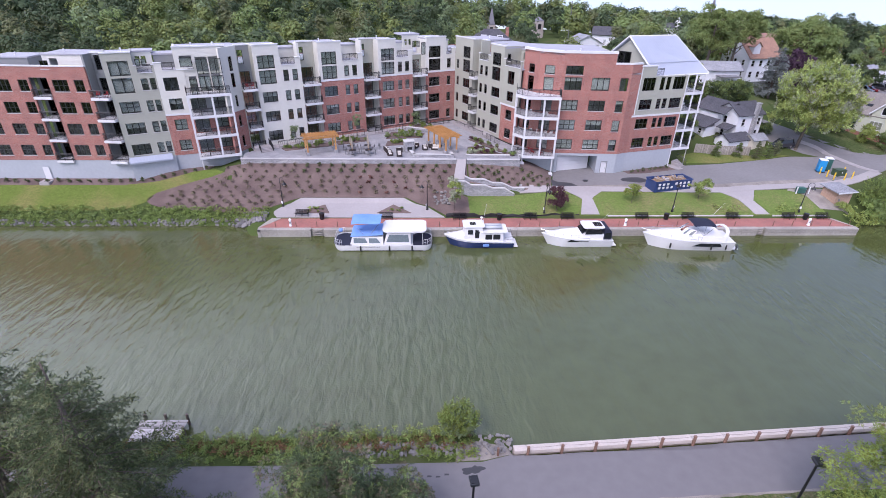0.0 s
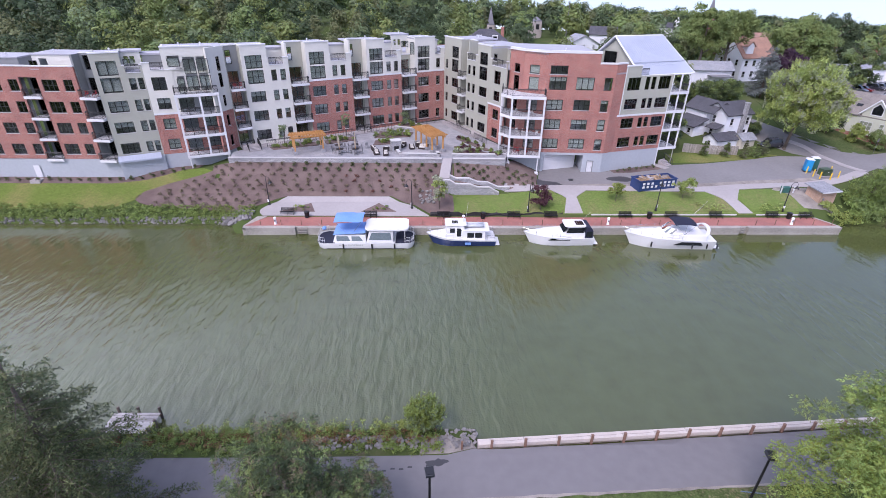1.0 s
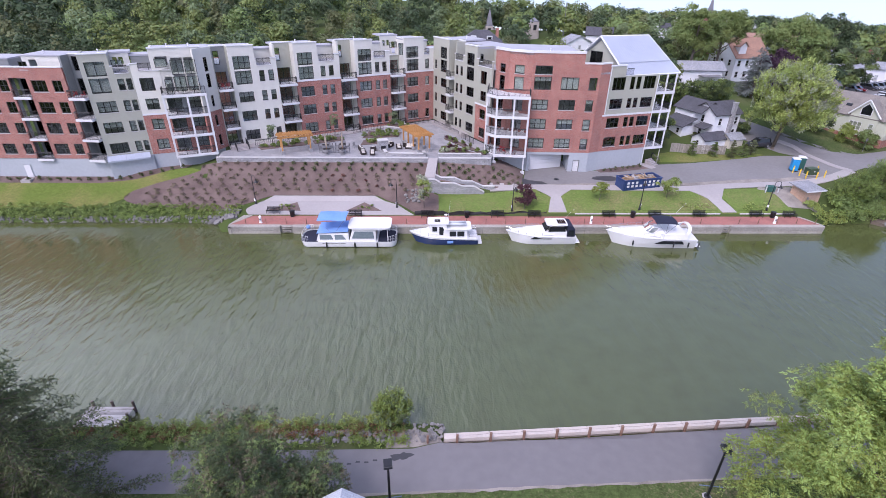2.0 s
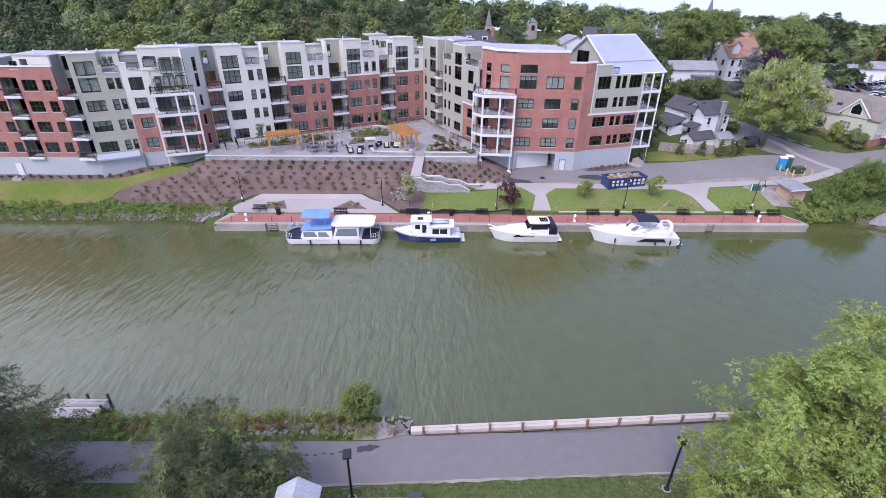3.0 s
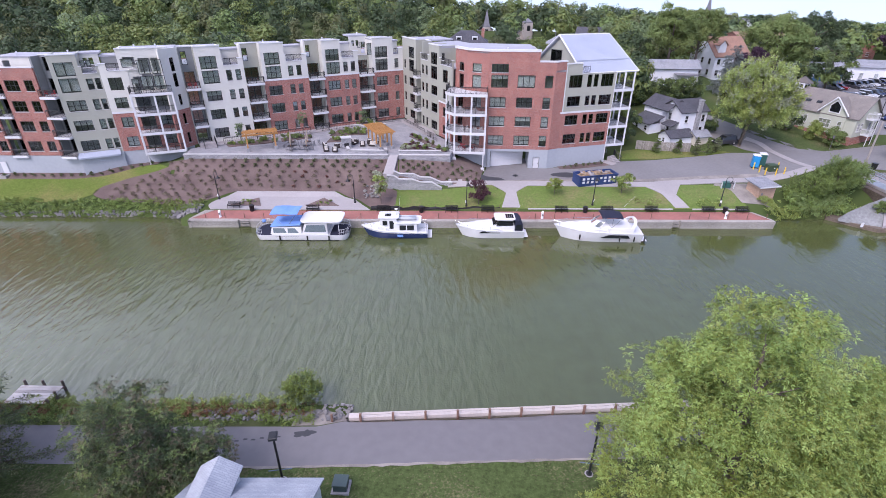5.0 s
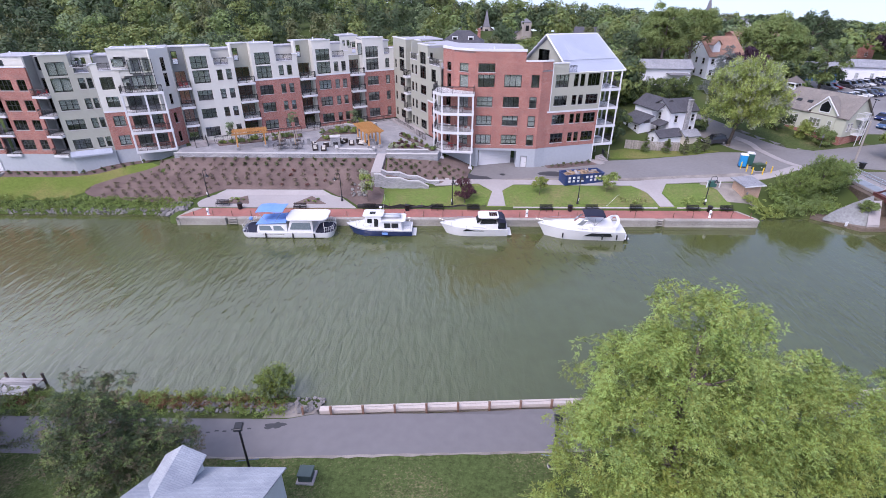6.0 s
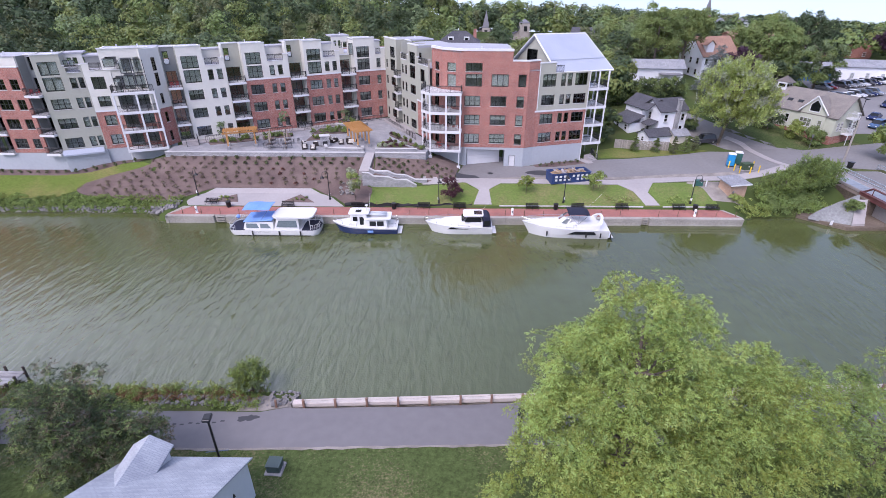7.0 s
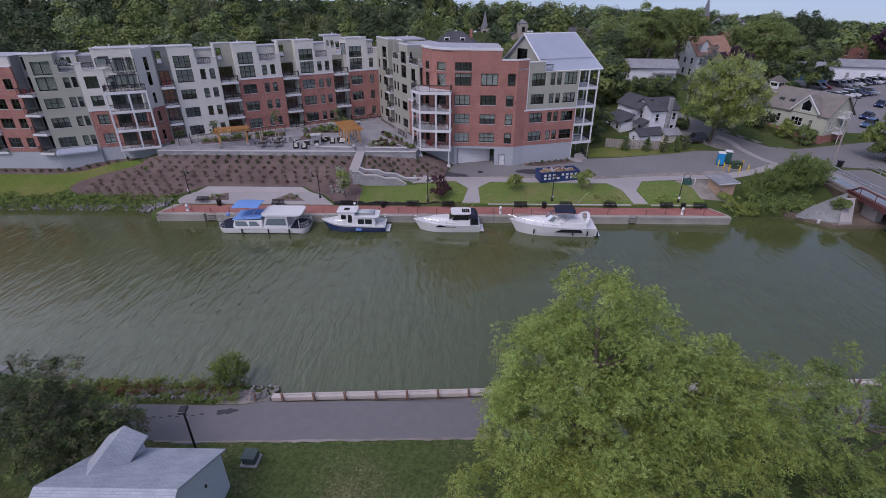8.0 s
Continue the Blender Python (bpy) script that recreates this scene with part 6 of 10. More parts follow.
for mm, u, y, k, a in ((m2, 1.0, -0.2, 3, 20), (m2, 2.1, -0.1, 3, -30), (ma, -1.6, -0.3, 3, 10), (ma, -0.8, -0.3, 3, -10)):
    copy_thing(pr, mm @ pose(u, y, Z[k], 0, 0, a))
for u, k in ((1.0, 3), (2.2, 3), (3.4, 3), (4.6, 3), (1.6, 2), (2.4, 1)):
    copy_thing(proto, m5 @ pose(u, 1.2, Z[k], 0, 0, 40 * u))

# ---------------------------------------------------------------- shrubs of the slope
SHRUBS = [bush_mesh("shrub", 10 + k, 0.55, 0.75 if k < 2 else 0.6, 130 if k < 2 else 60, 0.2, LEAF["olive" if k < 2 else "bud"]) for k in range(4)]
SHRUBS += [bush_mesh("shrub", 20 + k, 0.5, 0.45, 80, 0.22, LEAF["redbud"]) for k in range(2)]
rng = random.Random(21)


def shrub(x, y, kind, s, label, group):
    ob = new("shrub", SHRUBS[kind])
    ob.matrix_basis = pose(x, y, land(x, y) + 0.03, 0, 0, rng.uniform(0, 360)) @ Matrix.Scale(s, 4)
    return tagged(ob, label, "shrub", group)


ROWS_Y = (76.35, 75.55, 74.75, 74.0, 73.3, 72.6, 71.9, 71.1, 70.3)
for i, y in enumerate(ROWS_Y):
    x = -41.0 + (i % 2) * 1.0 + rng.uniform(-0.2, 0.2)
    while x < 1.9:
        ok = (y < 71.9 and x < -24.5) or (71.9 <= y < 73 and x < 0.6) or y >= 73
        ok = ok and not (x < -34 - (76.35 - y) * 0.1 and y > 74.4) and not (x < -38 and y > 73) and x > -43
        if y < 72 and -24.5 < x:
            ok = -22 + 0 * x < x < 0 and y > 72.3
        if ok:
            big = i < 2 and x > -22
            kind = rng.choice((0, 1)) if big else rng.choice((2, 3, 2, 3, 4, 5)) if -21 < x < -5 else rng.choice((2, 3, 2, 3))
            shrub(x + rng.uniform(-0.2, 0.2), y + rng.uniform(-0.12, 0.12), kind, rng.uniform(0.8, 1.0) if big else rng.uniform(0.75, 1.1),
                  "round green shrub in brown mulch" if big else "low reddish shrub in brown mulch" if kind > 3 else "small sparse shrub in brown mulch", "shrubs on the slope")
        x += 1.85 + rng.uniform(-0.15, 0.15)
for i, y in enumerate((76.3, 75.6, 74.9, 74.2)):
    x = 4.9 + (i % 2) * 0.8
    while x < 17.4:
        shrub(x, y + rng.uniform(-0.1, 0.1), rng.choice((0, 1, 2, 3)), rng.uniform(0.7, 1.05), "small green shrub in brown mulch", "shrubs below the bay")
        x += 1.6
for k in range(26):
    x = -76 + 1.55 * k
    shrub(x, 74.9 + max(0, (x + 47) * 0.22), rng.choice((0, 1)), rng.uniform(0.8, 1.1), "round green shrub along the foundation", "shrubs along the foundation")
for k in range(7):
    p = mr @ Vector((1.2 + 1.2 * k, -1.0, 0))
    shrub(p.x, p.y, rng.choice((0, 1)), rng.uniform(0.7, 1.0), "small dark shrub by the basement wall", "shrubs along the basement")
drape("mulch_bed_basement", [(mr @ Vector((u, v, 0))).xy[:] for u, v in ((0.3, -1.2), (3.5, -1.9), (9.6, -1.9), (9.6, 0.1), (0.3, 0.1))], MULCH, "strip of dark mulch by the basement wall", "mulch bed", 0.075)


# ---------------------------------------------------------------- boats
GEL = material("white_gelcoat", (0.66, 0.66, 0.66), 0.25, var=0.03)
NAVY = material("navy_gelcoat", (0.018, 0.035, 0.115), 0.25, var=0.08)
NAVY_CANVAS = material("navy_canvas", (0.012, 0.015, 0.035), 0.9, var=0.15)
BLUE_CANVAS = material("blue_canvas", (0.16, 0.30, 0.62), 0.8, var=0.08)
TINTED = glass_material("tinted_glass", (0.25, 0.3, 0.3))
CHROME = material("polished_rail", (0.65, 0.65, 0.66), 0.2, metal=0.9, var=0.03)
RUBBER = material("black_rubber", (0.015, 0.015, 0.016), 0.7, var=0.1)
DARK_GLASS = material("dark_glass", (0.01, 0.012, 0.014), 0.06, var=0.1)
SILVER_VINYL = material("grey_inflatable", (0.42, 0.45, 0.48), 0.6, var=0.05)


def hull_sections(L, B, hb, hs, draft, blunt=2.2, fore=0.45, aft=0.93, n=18):
    """Stations from the bow (x = 0) to the stern: x, half width, deck height."""
    out = []
    for k in range(n + 1):
        s = k / n
        w = B / 2 * (1 - (1 - s / fore) ** blunt) if s < fore else B / 2 * (1 - (1 - aft) * ((s - fore) / (1 - fore)) ** 2)
        out.append((s * L, max(w, 0.03), hb + (hs - hb) * s ** 0.7))
    return out


def hull(boat, secs, draft, low, top, stripe=None):
    """Hull shell with a rub rail, in one mesh, and a deck."""
    bm = bmesh.new()
    L = secs[-1][0]
    rings = []
    for x, w, h in secs:
        rake = 0.55 * h * max(0, 1 - x / (0.3 * L))
        pts = [(x + rake * 1.6, 0, -draft * min(1, 0.3 + x / L * 2)), (x + rake * 1.1, w * 0.72, -0.12), (x + rake * 0.7, w * 0.86, h * 0.35), (x + rake * 0.25, w * 0.97, h * 0.8), (x, w, h)]
        ring = [bm.verts.new((px, -py, pz)) for px, py, pz in pts[::-1]] + [bm.verts.new((px, py, pz)) for px, py, pz in pts[1:]]
        rings.append(ring)
    for a, b in zip(rings, rings[1:]):
        for k in range(len(a) - 1):
            f = bm.faces.new((a[k], a[k + 1], b[k + 1], b[k]))
            f.material_index = 1 if k in (0, 7) else 0
    bm.faces.new(rings[-1][::-1])
    bmesh.ops.recalc_face_normals(bm, faces=bm.faces[:])
    part("hull", bm, (low, top), boat, smooth=False)
    bm = bmesh.new()
    left = [bm.verts.new((x + 0.02, -w * 0.96, h - 0.04)) for x, w, h in secs]
    mid = [bm.verts.new((x + 0.02, 0, h + 0.03)) for x, w, h in secs]
    right = [bm.verts.new((x + 0.02, w * 0.96, h - 0.04)) for x, w, h in secs]
    for k in range(len(secs) - 1):
        bm.faces.new((left[k], left[k + 1], mid[k + 1], mid[k])), bm.faces.new((mid[k], mid[k + 1], right[k + 1], right[k]))
    bmesh.ops.recalc_face_normals(bm, faces=bm.faces[:])
    part("deck", bm, GEL, boat, smooth=True)
    for s in (-1, 1):
        bm = bmesh.new()
        rows = [[bm.verts.new((x, s * (w + dy), h + dz)) for dy, dz in ((-0.04, -0.05), (0.05, -0.05), (0.05, 0.04), (-0.04, 0.04))] for x, w, h in secs]
        for p, q in zip(rows, rows[1:]):
            for k in range(4):
                bm.faces.new((p[k], p[(k + 1) % 4], q[(k + 1) % 4], q[k]))
        bmesh.ops.recalc_face_normals(bm, faces=bm.faces[:])
        part("rub_rail", bm, top, boat)


def cabin(boat, name, x0, x1, w0, w1, z0, z1, front=0.4, back=0.1, side=0.12, mat=None, label=""):
    """A cabin body with sloping front, back and sides: bottom half widths w0 (front) and w1."""
    bm = bmesh.new()
    lo = [bm.verts.new(c) for c in ((x0, -w0, z0), (x1, -w1, z0), (x1, w1, z0), (x0, w0, z0))]
    hi = [bm.verts.new(c) for c in ((x0 + front, -w0 + side, z1), (x1 - back, -w1 + side, z1), (x1 - back, w1 - side, z1), (x0 + front, w0 - side, z1))]
    bm.faces.new(hi), bm.faces.new(lo[::-1])
    for k in range(4):
        bm.faces.new((lo[k], lo[(k + 1) % 4], hi[(k + 1) % 4], hi[k]))
    return part(name, bm, mat or GEL, boat, label, bevel=0.05)


def side_glass(boat, cx0, cx1, w, z0, z1, slope, sides=(-1, 1), skew=0.0, glass=None):
    """Dark windows let into a cabin's two sides."""
    for s in sides:
        bm = bmesh.new()
        y0, y1 = s * (w + 0.012), s * (w - slope + 0.012)
        vs = [bm.verts.new(c) for c in ((cx0, y0, z0), (cx1, y0, z0), (cx1 - skew * 0.3, y1, z1), (cx0 + skew, y1, z1))]
        back = [bm.verts.new(v.co - Vector((0, s * 0.06, 0))) for v in vs]
        bm.faces.new(vs), bm.faces.new(back[::-1])
        for k in range(4):
            bm.faces.new((vs[k], back[k], back[(k + 1) % 4], vs[(k + 1) % 4]))
        bmesh.ops.recalc_face_normals(bm, faces=bm.faces[:])
        part("side_window", bm, glass or DARK_GLASS, boat, "side window")


def slab_part(boat, name, pts, z0, z1, mat, label="", bevel=0.03):
    bm = bmesh.new()
    prism(bm, pts, z0, z1)
    return part(name, bm, mat, boat, label, bevel=bevel)


def rounded(x0, x1, w, r, n=5):
    """A rectangle outline with rounded corners, about y = 0."""
    out = []
    for cx, cy, a0 in ((x1 - r, w - r, 0), (x0 + r, w - r, 90), (x0 + r, -w + r, 180), (x1 - r, -w + r, 270)):
        for k in range(n + 1):
            a = radians(a0 + 90 * k / n)
            out.append((cx + r * math.cos(a), cy + r * math.sin(a)))
    return out


def tube_rail(boat, pts, z, h, r=0.022, mat=None, name="rail", posts=True):
    bm = bmesh.new()
    for a, b in zip(pts, pts[1:]):
        a, b = Vector((*a[:2], (a[2] if len(a) > 2 else z) + h)), Vector((*b[:2], (b[2] if len(b) > 2 else z) + h))
        rod(bm, a, b, r, seg=5)
        if posts:
            rod(bm, b, b - Vector((0, 0, h)), r * 0.8, seg=5)
        if h > 0.7:
            rod(bm, a - Vector((0, 0, h * 0.5)), b - Vector((0, 0, h * 0.5)), r * 0.7, seg=5)
    if posts:
        a = Vector((*pts[0][:2], (pts[0][2] if len(pts[0]) > 2 else z)))
        rod(bm, a, a + Vector((0, 0, h)), r * 0.8, seg=5)
    part(name, bm, mat or CHROME, boat)


def fender(boat, x, y, z):
    bm = bmesh.new()
    lathe(bm, ((0.02, 0.42), (0.1, 0.34), (0.11, 0.0), (0.1, -0.3), (0.03, -0.38)), 8, (x, y, z))
    part("fender", bm, RUBBER, boat, "black fender", smooth=True)


# dark boat glass; the pale blue of reflected sky is put into its base colour
BOAT_GLASS = material("glass_painted_sky_reflection", (0.13, 0.165, 0.18), 0.08, var=0.3, scale=2.0)


def make_houseboat():
    b = thing("houseboat", "white houseboat with blue canvas tops and navy decks", "boat", m=pose(-14.9, 60.75, 0))
    out = rounded(0, 13.1, 1.95, 1.1, 6)
    bm = bmesh.new()
    n = len(out)
    lo = [bm.verts.new((0.4 + x * 0.94, y * 0.86, -0.3)) for x, y in out]
    md = [bm.verts.new((0.15 + x * 0.98, y * 0.95, 0.25)) for x, y in out]
    hi = [bm.verts.new((x, y, 0.85 + 0.12 * abs(x / 6.5 - 1) ** 2)) for x, y in out]
    for a, c in ((lo, md), (md, hi)):
        for k in range(n):
            bm.faces.new((a[k], a[(k + 1) % n], c[(k + 1) % n], c[k]))
    bm.faces.new(lo[::-1])
    part("hull", bm, GEL, b, smooth=True)
    bm = bmesh.new()
    ring = [[bm.verts.new((0.3 + x * 0.955, y * q, z)) for x, y in out] for q, z in ((0.905, -0.12), (0.925, 0.1))]
    for k in range(n):
        bm.faces.new((ring[0][k], ring[0][(k + 1) % n], ring[1][(k + 1) % n], ring[1][k]))
    part("waterline", bm, FRAME, b, "dark band at the waterline", smooth=True)
    slab_part(b, "front_deck", rounded(0.12, 2.6, 1.84, 1.0), 0.7, 0.86, NAVY_CANVAS, "navy deck")
    slab_part(b, "aft_deck", rounded(10.3, 12.98, 1.84, 1.0), 0.7, 0.86, NAVY_CANVAS, "navy deck")
    slab_part(b, "side_deck", rounded(2.4, 10.5, 1.86, 0.2), 0.6, 0.88, GEL, "white deck")
    cabin(b, "fore_cabin", 2.2, 6.6, 1.62, 1.7, 0.88, 2.0, 0.35, 0.0, 0.1)
    side_glass(b, 2.7, 4.5, 1.63, 1.12, 1.8, 0.07, glass=BOAT_GLASS)
    side_glass(b, 4.7, 6.5, 1.66, 1.12, 1.8, 0.07, glass=BOAT_GLASS)
    cabin(b, "saloon", 6.62, 10.2, 1.7, 1.65, 0.88, 2.55, 0.5, 0.05, 0.1)
    side_glass(b, 7.0, 10.0, 1.69, 1.3, 2.3, 0.06, skew=0.4, glass=BOAT_GLASS)
    side_glass(b, 3.0, 6.2, 1.9, 0.62, 0.68, 0.0, sides=(-1,))
    slab_part(b, "hardtop", rounded(6.5, 12.3, 1.8, 0.7), 2.68, 2.9, GEL, "white hardtop")
    bm = bmesh.new()
    vs = [bm.verts.new(c) for c in ((2.3, -1.66, 2.02), (6.5, -1.72, 2.3), (6.5, 1.72, 2.3), (2.3, 1.66, 2.02))]
    vt = [bm.verts.new(v.co + Vector((0.1, 0, 0.14))) for v in vs]
    bm.faces.new(vt), bm.faces.new(vs[::-1])
    for k in range(4):
        bm.faces.new((vs[k], vs[(k + 1) % 4], vt[(k + 1) % 4], vt[k]))
    part("roof_cover", bm, BLUE_CANVAS, b, "blue canvas cover", bevel=0.03)
    bm = bmesh.new()
    rows = []
    for k in range(7):
        y = -1.5 + 0.5 * k
        rows.append([bm.verts.new((x, y, 3.95 - 0.12 * (y / 1.5) ** 2 + 0.05 * math.sin(x * 2))) for x in (2.5, 3.4, 4.4, 5.4, 6.3)])
    for p, q in zip(rows, rows[1:]):
        for k in range(4):
            bm.faces.new((p[k], p[k + 1], q[k + 1], q[k]))
    ext = bmesh.ops.extrude_face_region(bm, geom=bm.faces[:])["geom"]
    for v in ext:
        if isinstance(v, bmesh.types.BMVert):
            v.co.z += 0.06
    bmesh.ops.recalc_face_normals(bm, faces=bm.faces[:])
    part("bimini", bm, BLUE_CANVAS, b, "blue canvas bimini")
    bm = bmesh.new()
    for x in (2.7, 6.1):
        for y in (-1.45, 1.45):
            rod(bm, (4.2 if x < 4 else 4.8, y * 1.05, 2.1), (x, y, 3.85), 0.025, seg=5)
    part("bimini_frame", bm, CHROME, b)
    bm = bmesh.new()
    for x in (10.2, 11.8):
        for y in (-1.6, 1.6):
            rod(bm, (x, y, 0.86), (x, y, 2.7), 0.035, seg=6)
    part("hardtop_post", bm, GEL, b)
    tube_rail(b, [(p[0], p[1]) for p in rounded(0.15, 13, 1.86, 1.0, 6) if p[0] < 2.4], 0.86, 0.85, mat=GEL)
    half = [p for p in rounded(0.15, 12.95, 1.86, 1.0, 6) if p[0] > 10.6]
    half.sort(key=lambda p: math.atan2(p[1], p[0] - 11))
    tube_rail(b, half, 0.86, 0.85, mat=GEL)
    bm = bmesh.new()
    bmesh.ops.create_icosphere(bm, subdivisions=2, radius=0.3, matrix=Matrix.Translation((0.7, 0.9, 1.8)))
    part("float_ball", bm, BLUE_CANVAS, b, "blue float", smooth=True)
    for x in (3.6, 7.4, 10.4):
        fender(b, x, -1.98, 0.45)


def make_trawler():
    b = thing("trawler", "small trawler with navy hull and white pilothouse", "boat", m=pose(-0.2, 60.9, 0))
    hull(b, hull_sections(9.4, 3.2, 1.55, 1.0, 0.4), 0.4, NAVY, GEL)
    cabin(b, "foredeck_trunk", 1.5, 3.0, 0.7, 1.05, 1.3, 1.75, 0.5, 0, 0.1)
    cabin(b, "pilothouse", 2.5, 5.2, 1.15, 1.25, 1.2, 3.0, 0.35, 0.1, 0.12)
    side_glass(b, 3.15, 3.8, 1.2, 2.05, 2.65, 0.08)
    side_glass(b, 4.1, 4.75, 1.22, 1.5, 2.65, 0.1)
    bm = bmesh.new()
    box(bm, 2.55, -0.9, 2.1, 2.62, 0.9, 2.7, pose(0.12, 0, 0, 0, 10, 0))
    part("windscreen", bm, DARK_GLASS, b)
    cabin(b, "aft_cabin", 4.6, 8.0, 1.3, 1.3, 1.0, 2.3, 0.1, 0.1, 0.08)
    side_glass(b, 5.5, 6.4, 1.31, 1.35, 2.05, 0.05), side_glass(b, 6.55, 7.5, 1.31, 1.35, 2.05, 0.05)
    slab_part(b, "cabin_roof", rounded(4.9, 8.5, 1.38, 0.25), 2.32, 2.42, GEL)
    slab_part(b, "house_roof", rounded(2.5, 5.4, 1.2, 0.3), 3.02, 3.12, GEL)
    bm = bmesh.new()
    for k in range(4):
        box(bm, 3.45 + 0.2 * k, -0.5, 3.125, 3.63 + 0.2 * k, 0.35, 3.15)
    part("solar_panel", bm, DARK_GLASS, b)
    bm = bmesh.new()
    for s in (-0.36, 0.36):
        rod(bm, (5.1, s * 0.6, 2.75), (5.6, s, 2.72), 0.17, 0.2, 8), rod(bm, (5.6, s, 2.72), (7.8, s, 2.72), 0.2, 0.2, 8)
    box(bm, 5.3, -0.32, 2.56, 7.7, 0.32, 2.66)
    part("dinghy", bm, SILVER_VINYL, b, "grey inflatable dinghy", smooth=True)
    bm = bmesh.new()
    rod(bm, (5.0, 0, 3.1), (5.0, 0, 4.0), 0.05, 0.03, 6), lathe(bm, ((0.12, 3.9), (0.22, 3.95), (0.22, 4.05), (0.1, 4.1)), 10, (5.0, 0, 0))
    rod(bm, (5.3, 0.4, 3.1), (5.6, 0.4, 5.8), 0.018, 0.008, 4)
    part("mast", bm, GEL, b)
    secs = hull_sections(9.4, 3.2, 1.55, 1.0, 0.4)
    tube_rail(b, [(x, -w * 0.93, h) for x, w, h in secs[7:0:-2]] + [(0.05, 0, 1.6)] + [(x, w * 0.93, h) for x, w, h in secs[1:8:2]], 0, 0.6)
    tube_rail(b, [(8.2, -1.4, 1.0), (9.25, -1.3, 1.0), (9.25, 1.3, 1.0), (8.2, 1.4, 1.0)], 1.0, 0.75)
    bm = bmesh.new()
    box(bm, 9.4, -1.2, 0.15, 10.0, 1.2, 0.25)
    part("swim_platform", bm, GEL, b, bevel=0.02)
    bm = bmesh.new()
    box(bm, 5.2, -1.66, 0.45, 6.0, -1.55, 0.75)
    part("blue_cloth", bm, BLUE_CANVAS, b)


def make_cruiser():
    b = thing("cabin_cruiser", "white cabin cruiser with navy canvas over the cockpit", "boat", m=pose(13.2, 61.0, 0))
    S = hull_sections(9.6, 3.1, 1.65, 1.15, 0.4, fore=0.5)
    hull(b, S, 0.4, GEL, GEL)
    cabin(b, "trunk_cabin", 1.6, 6.6, 0.55, 1.3, 1.35, 2.05, 1.2, 0, 0.15)
    side_glass(b, 3.2, 6.2, 1.49, 0.95, 1.25, 0.0, skew=0.5)
    for x in (2.6, 3.3):
        bm = bmesh.new()
        box(bm, x, -0.35, 1.78 + (x - 2.6) * 0.2, x + 0.5, 0.35, 1.86 + (x - 2.6) * 0.25)
        part("hatch", bm, DARK_SIDING, b)
    bm = bmesh.new()
    vs = [bm.verts.new(c) for c in ((5.2, -1.15, 2.05), (5.2, 1.15, 2.05), (5.9, 1.0, 2.75), (5.9, -1.0, 2.75))]
    bk = [bm.verts.new(v.co + Vector((0.06, 0, 0))) for v in vs]
    bm.faces.new(vs), bm.faces.new(bk[::-1])
    for k in range(4):
        bm.faces.new((vs[k], bk[k], bk[(k + 1) % 4], vs[(k + 1) % 4]))
    part("windscreen", bm, DARK_GLASS, b)
    side_glass(b, 5.6, 8.0, 1.28, 2.0, 2.6, 0.12, skew=0.4)
    cabin(b, "cockpit_side", 6.4, 8.2, 1.3, 1.35, 1.1, 2.02, 0, 0, 0.05)
    slab_part(b, "hardtop", rounded(5.4, 8.3, 1.2, 0.35), 2.78, 2.92, GEL, "white hardtop")
    for k in range(4):
        bm = bmesh.new()
        box(bm, 7.0 + 0.28 * k, -0.65, 2.925, 7.25 + 0.28 * k, 0.65, 2.95)
        part("solar_panel", bm, DARK_GLASS, b)
    bm = bmesh.new()
    prof = [(8.2, 2.85), (8.9, 2.8), (9.3, 2.3), (9.4, 1.2), (8.2, 1.2)]
    for s in (-1.22, 1.22):
        pass
    lo = [bm.verts.new((x, -1.3, z)) for x, z in prof]
    hi = [bm.verts.new((x, 1.3, z)) for x, z in prof]
    bm.faces.new(lo), bm.faces.new(hi[::-1])
    for k in range(5):
        bm.faces.new((lo[k], hi[k], hi[(k + 1) % 5], lo[(k + 1) % 5]))
    bmesh.ops.recalc_face_normals(bm, faces=bm.faces[:])
    part("cockpit_canvas", bm, NAVY_CANVAS, b, "navy cockpit canvas", bevel=0.08)
    side_glass(b, 8.3, 9.2, 1.31, 1.4, 2.2, 0.0, skew=0.1)
    tube_rail(b, [(x, -w * 0.92, h) for x, w, h in S[9:0:-2]] + [(-0.15, 0, 1.7)] + [(x, w * 0.92, h) for x, w, h in S[1:10:2]], 0, 0.55)
    bm = bmesh.new()
    rod(bm, (8.0, 0.6, 2.9), (9.4, 0.9, 4.4), 0.018, 0.006, 4)
    part("aerial", bm, GEL, b)
    bm = bmesh.new()
    box(bm, 9.55, -1.2, 0.2, 10.2, 1.2, 0.32)
    part("swim_platform", bm, GEL, b, bevel=0.03)


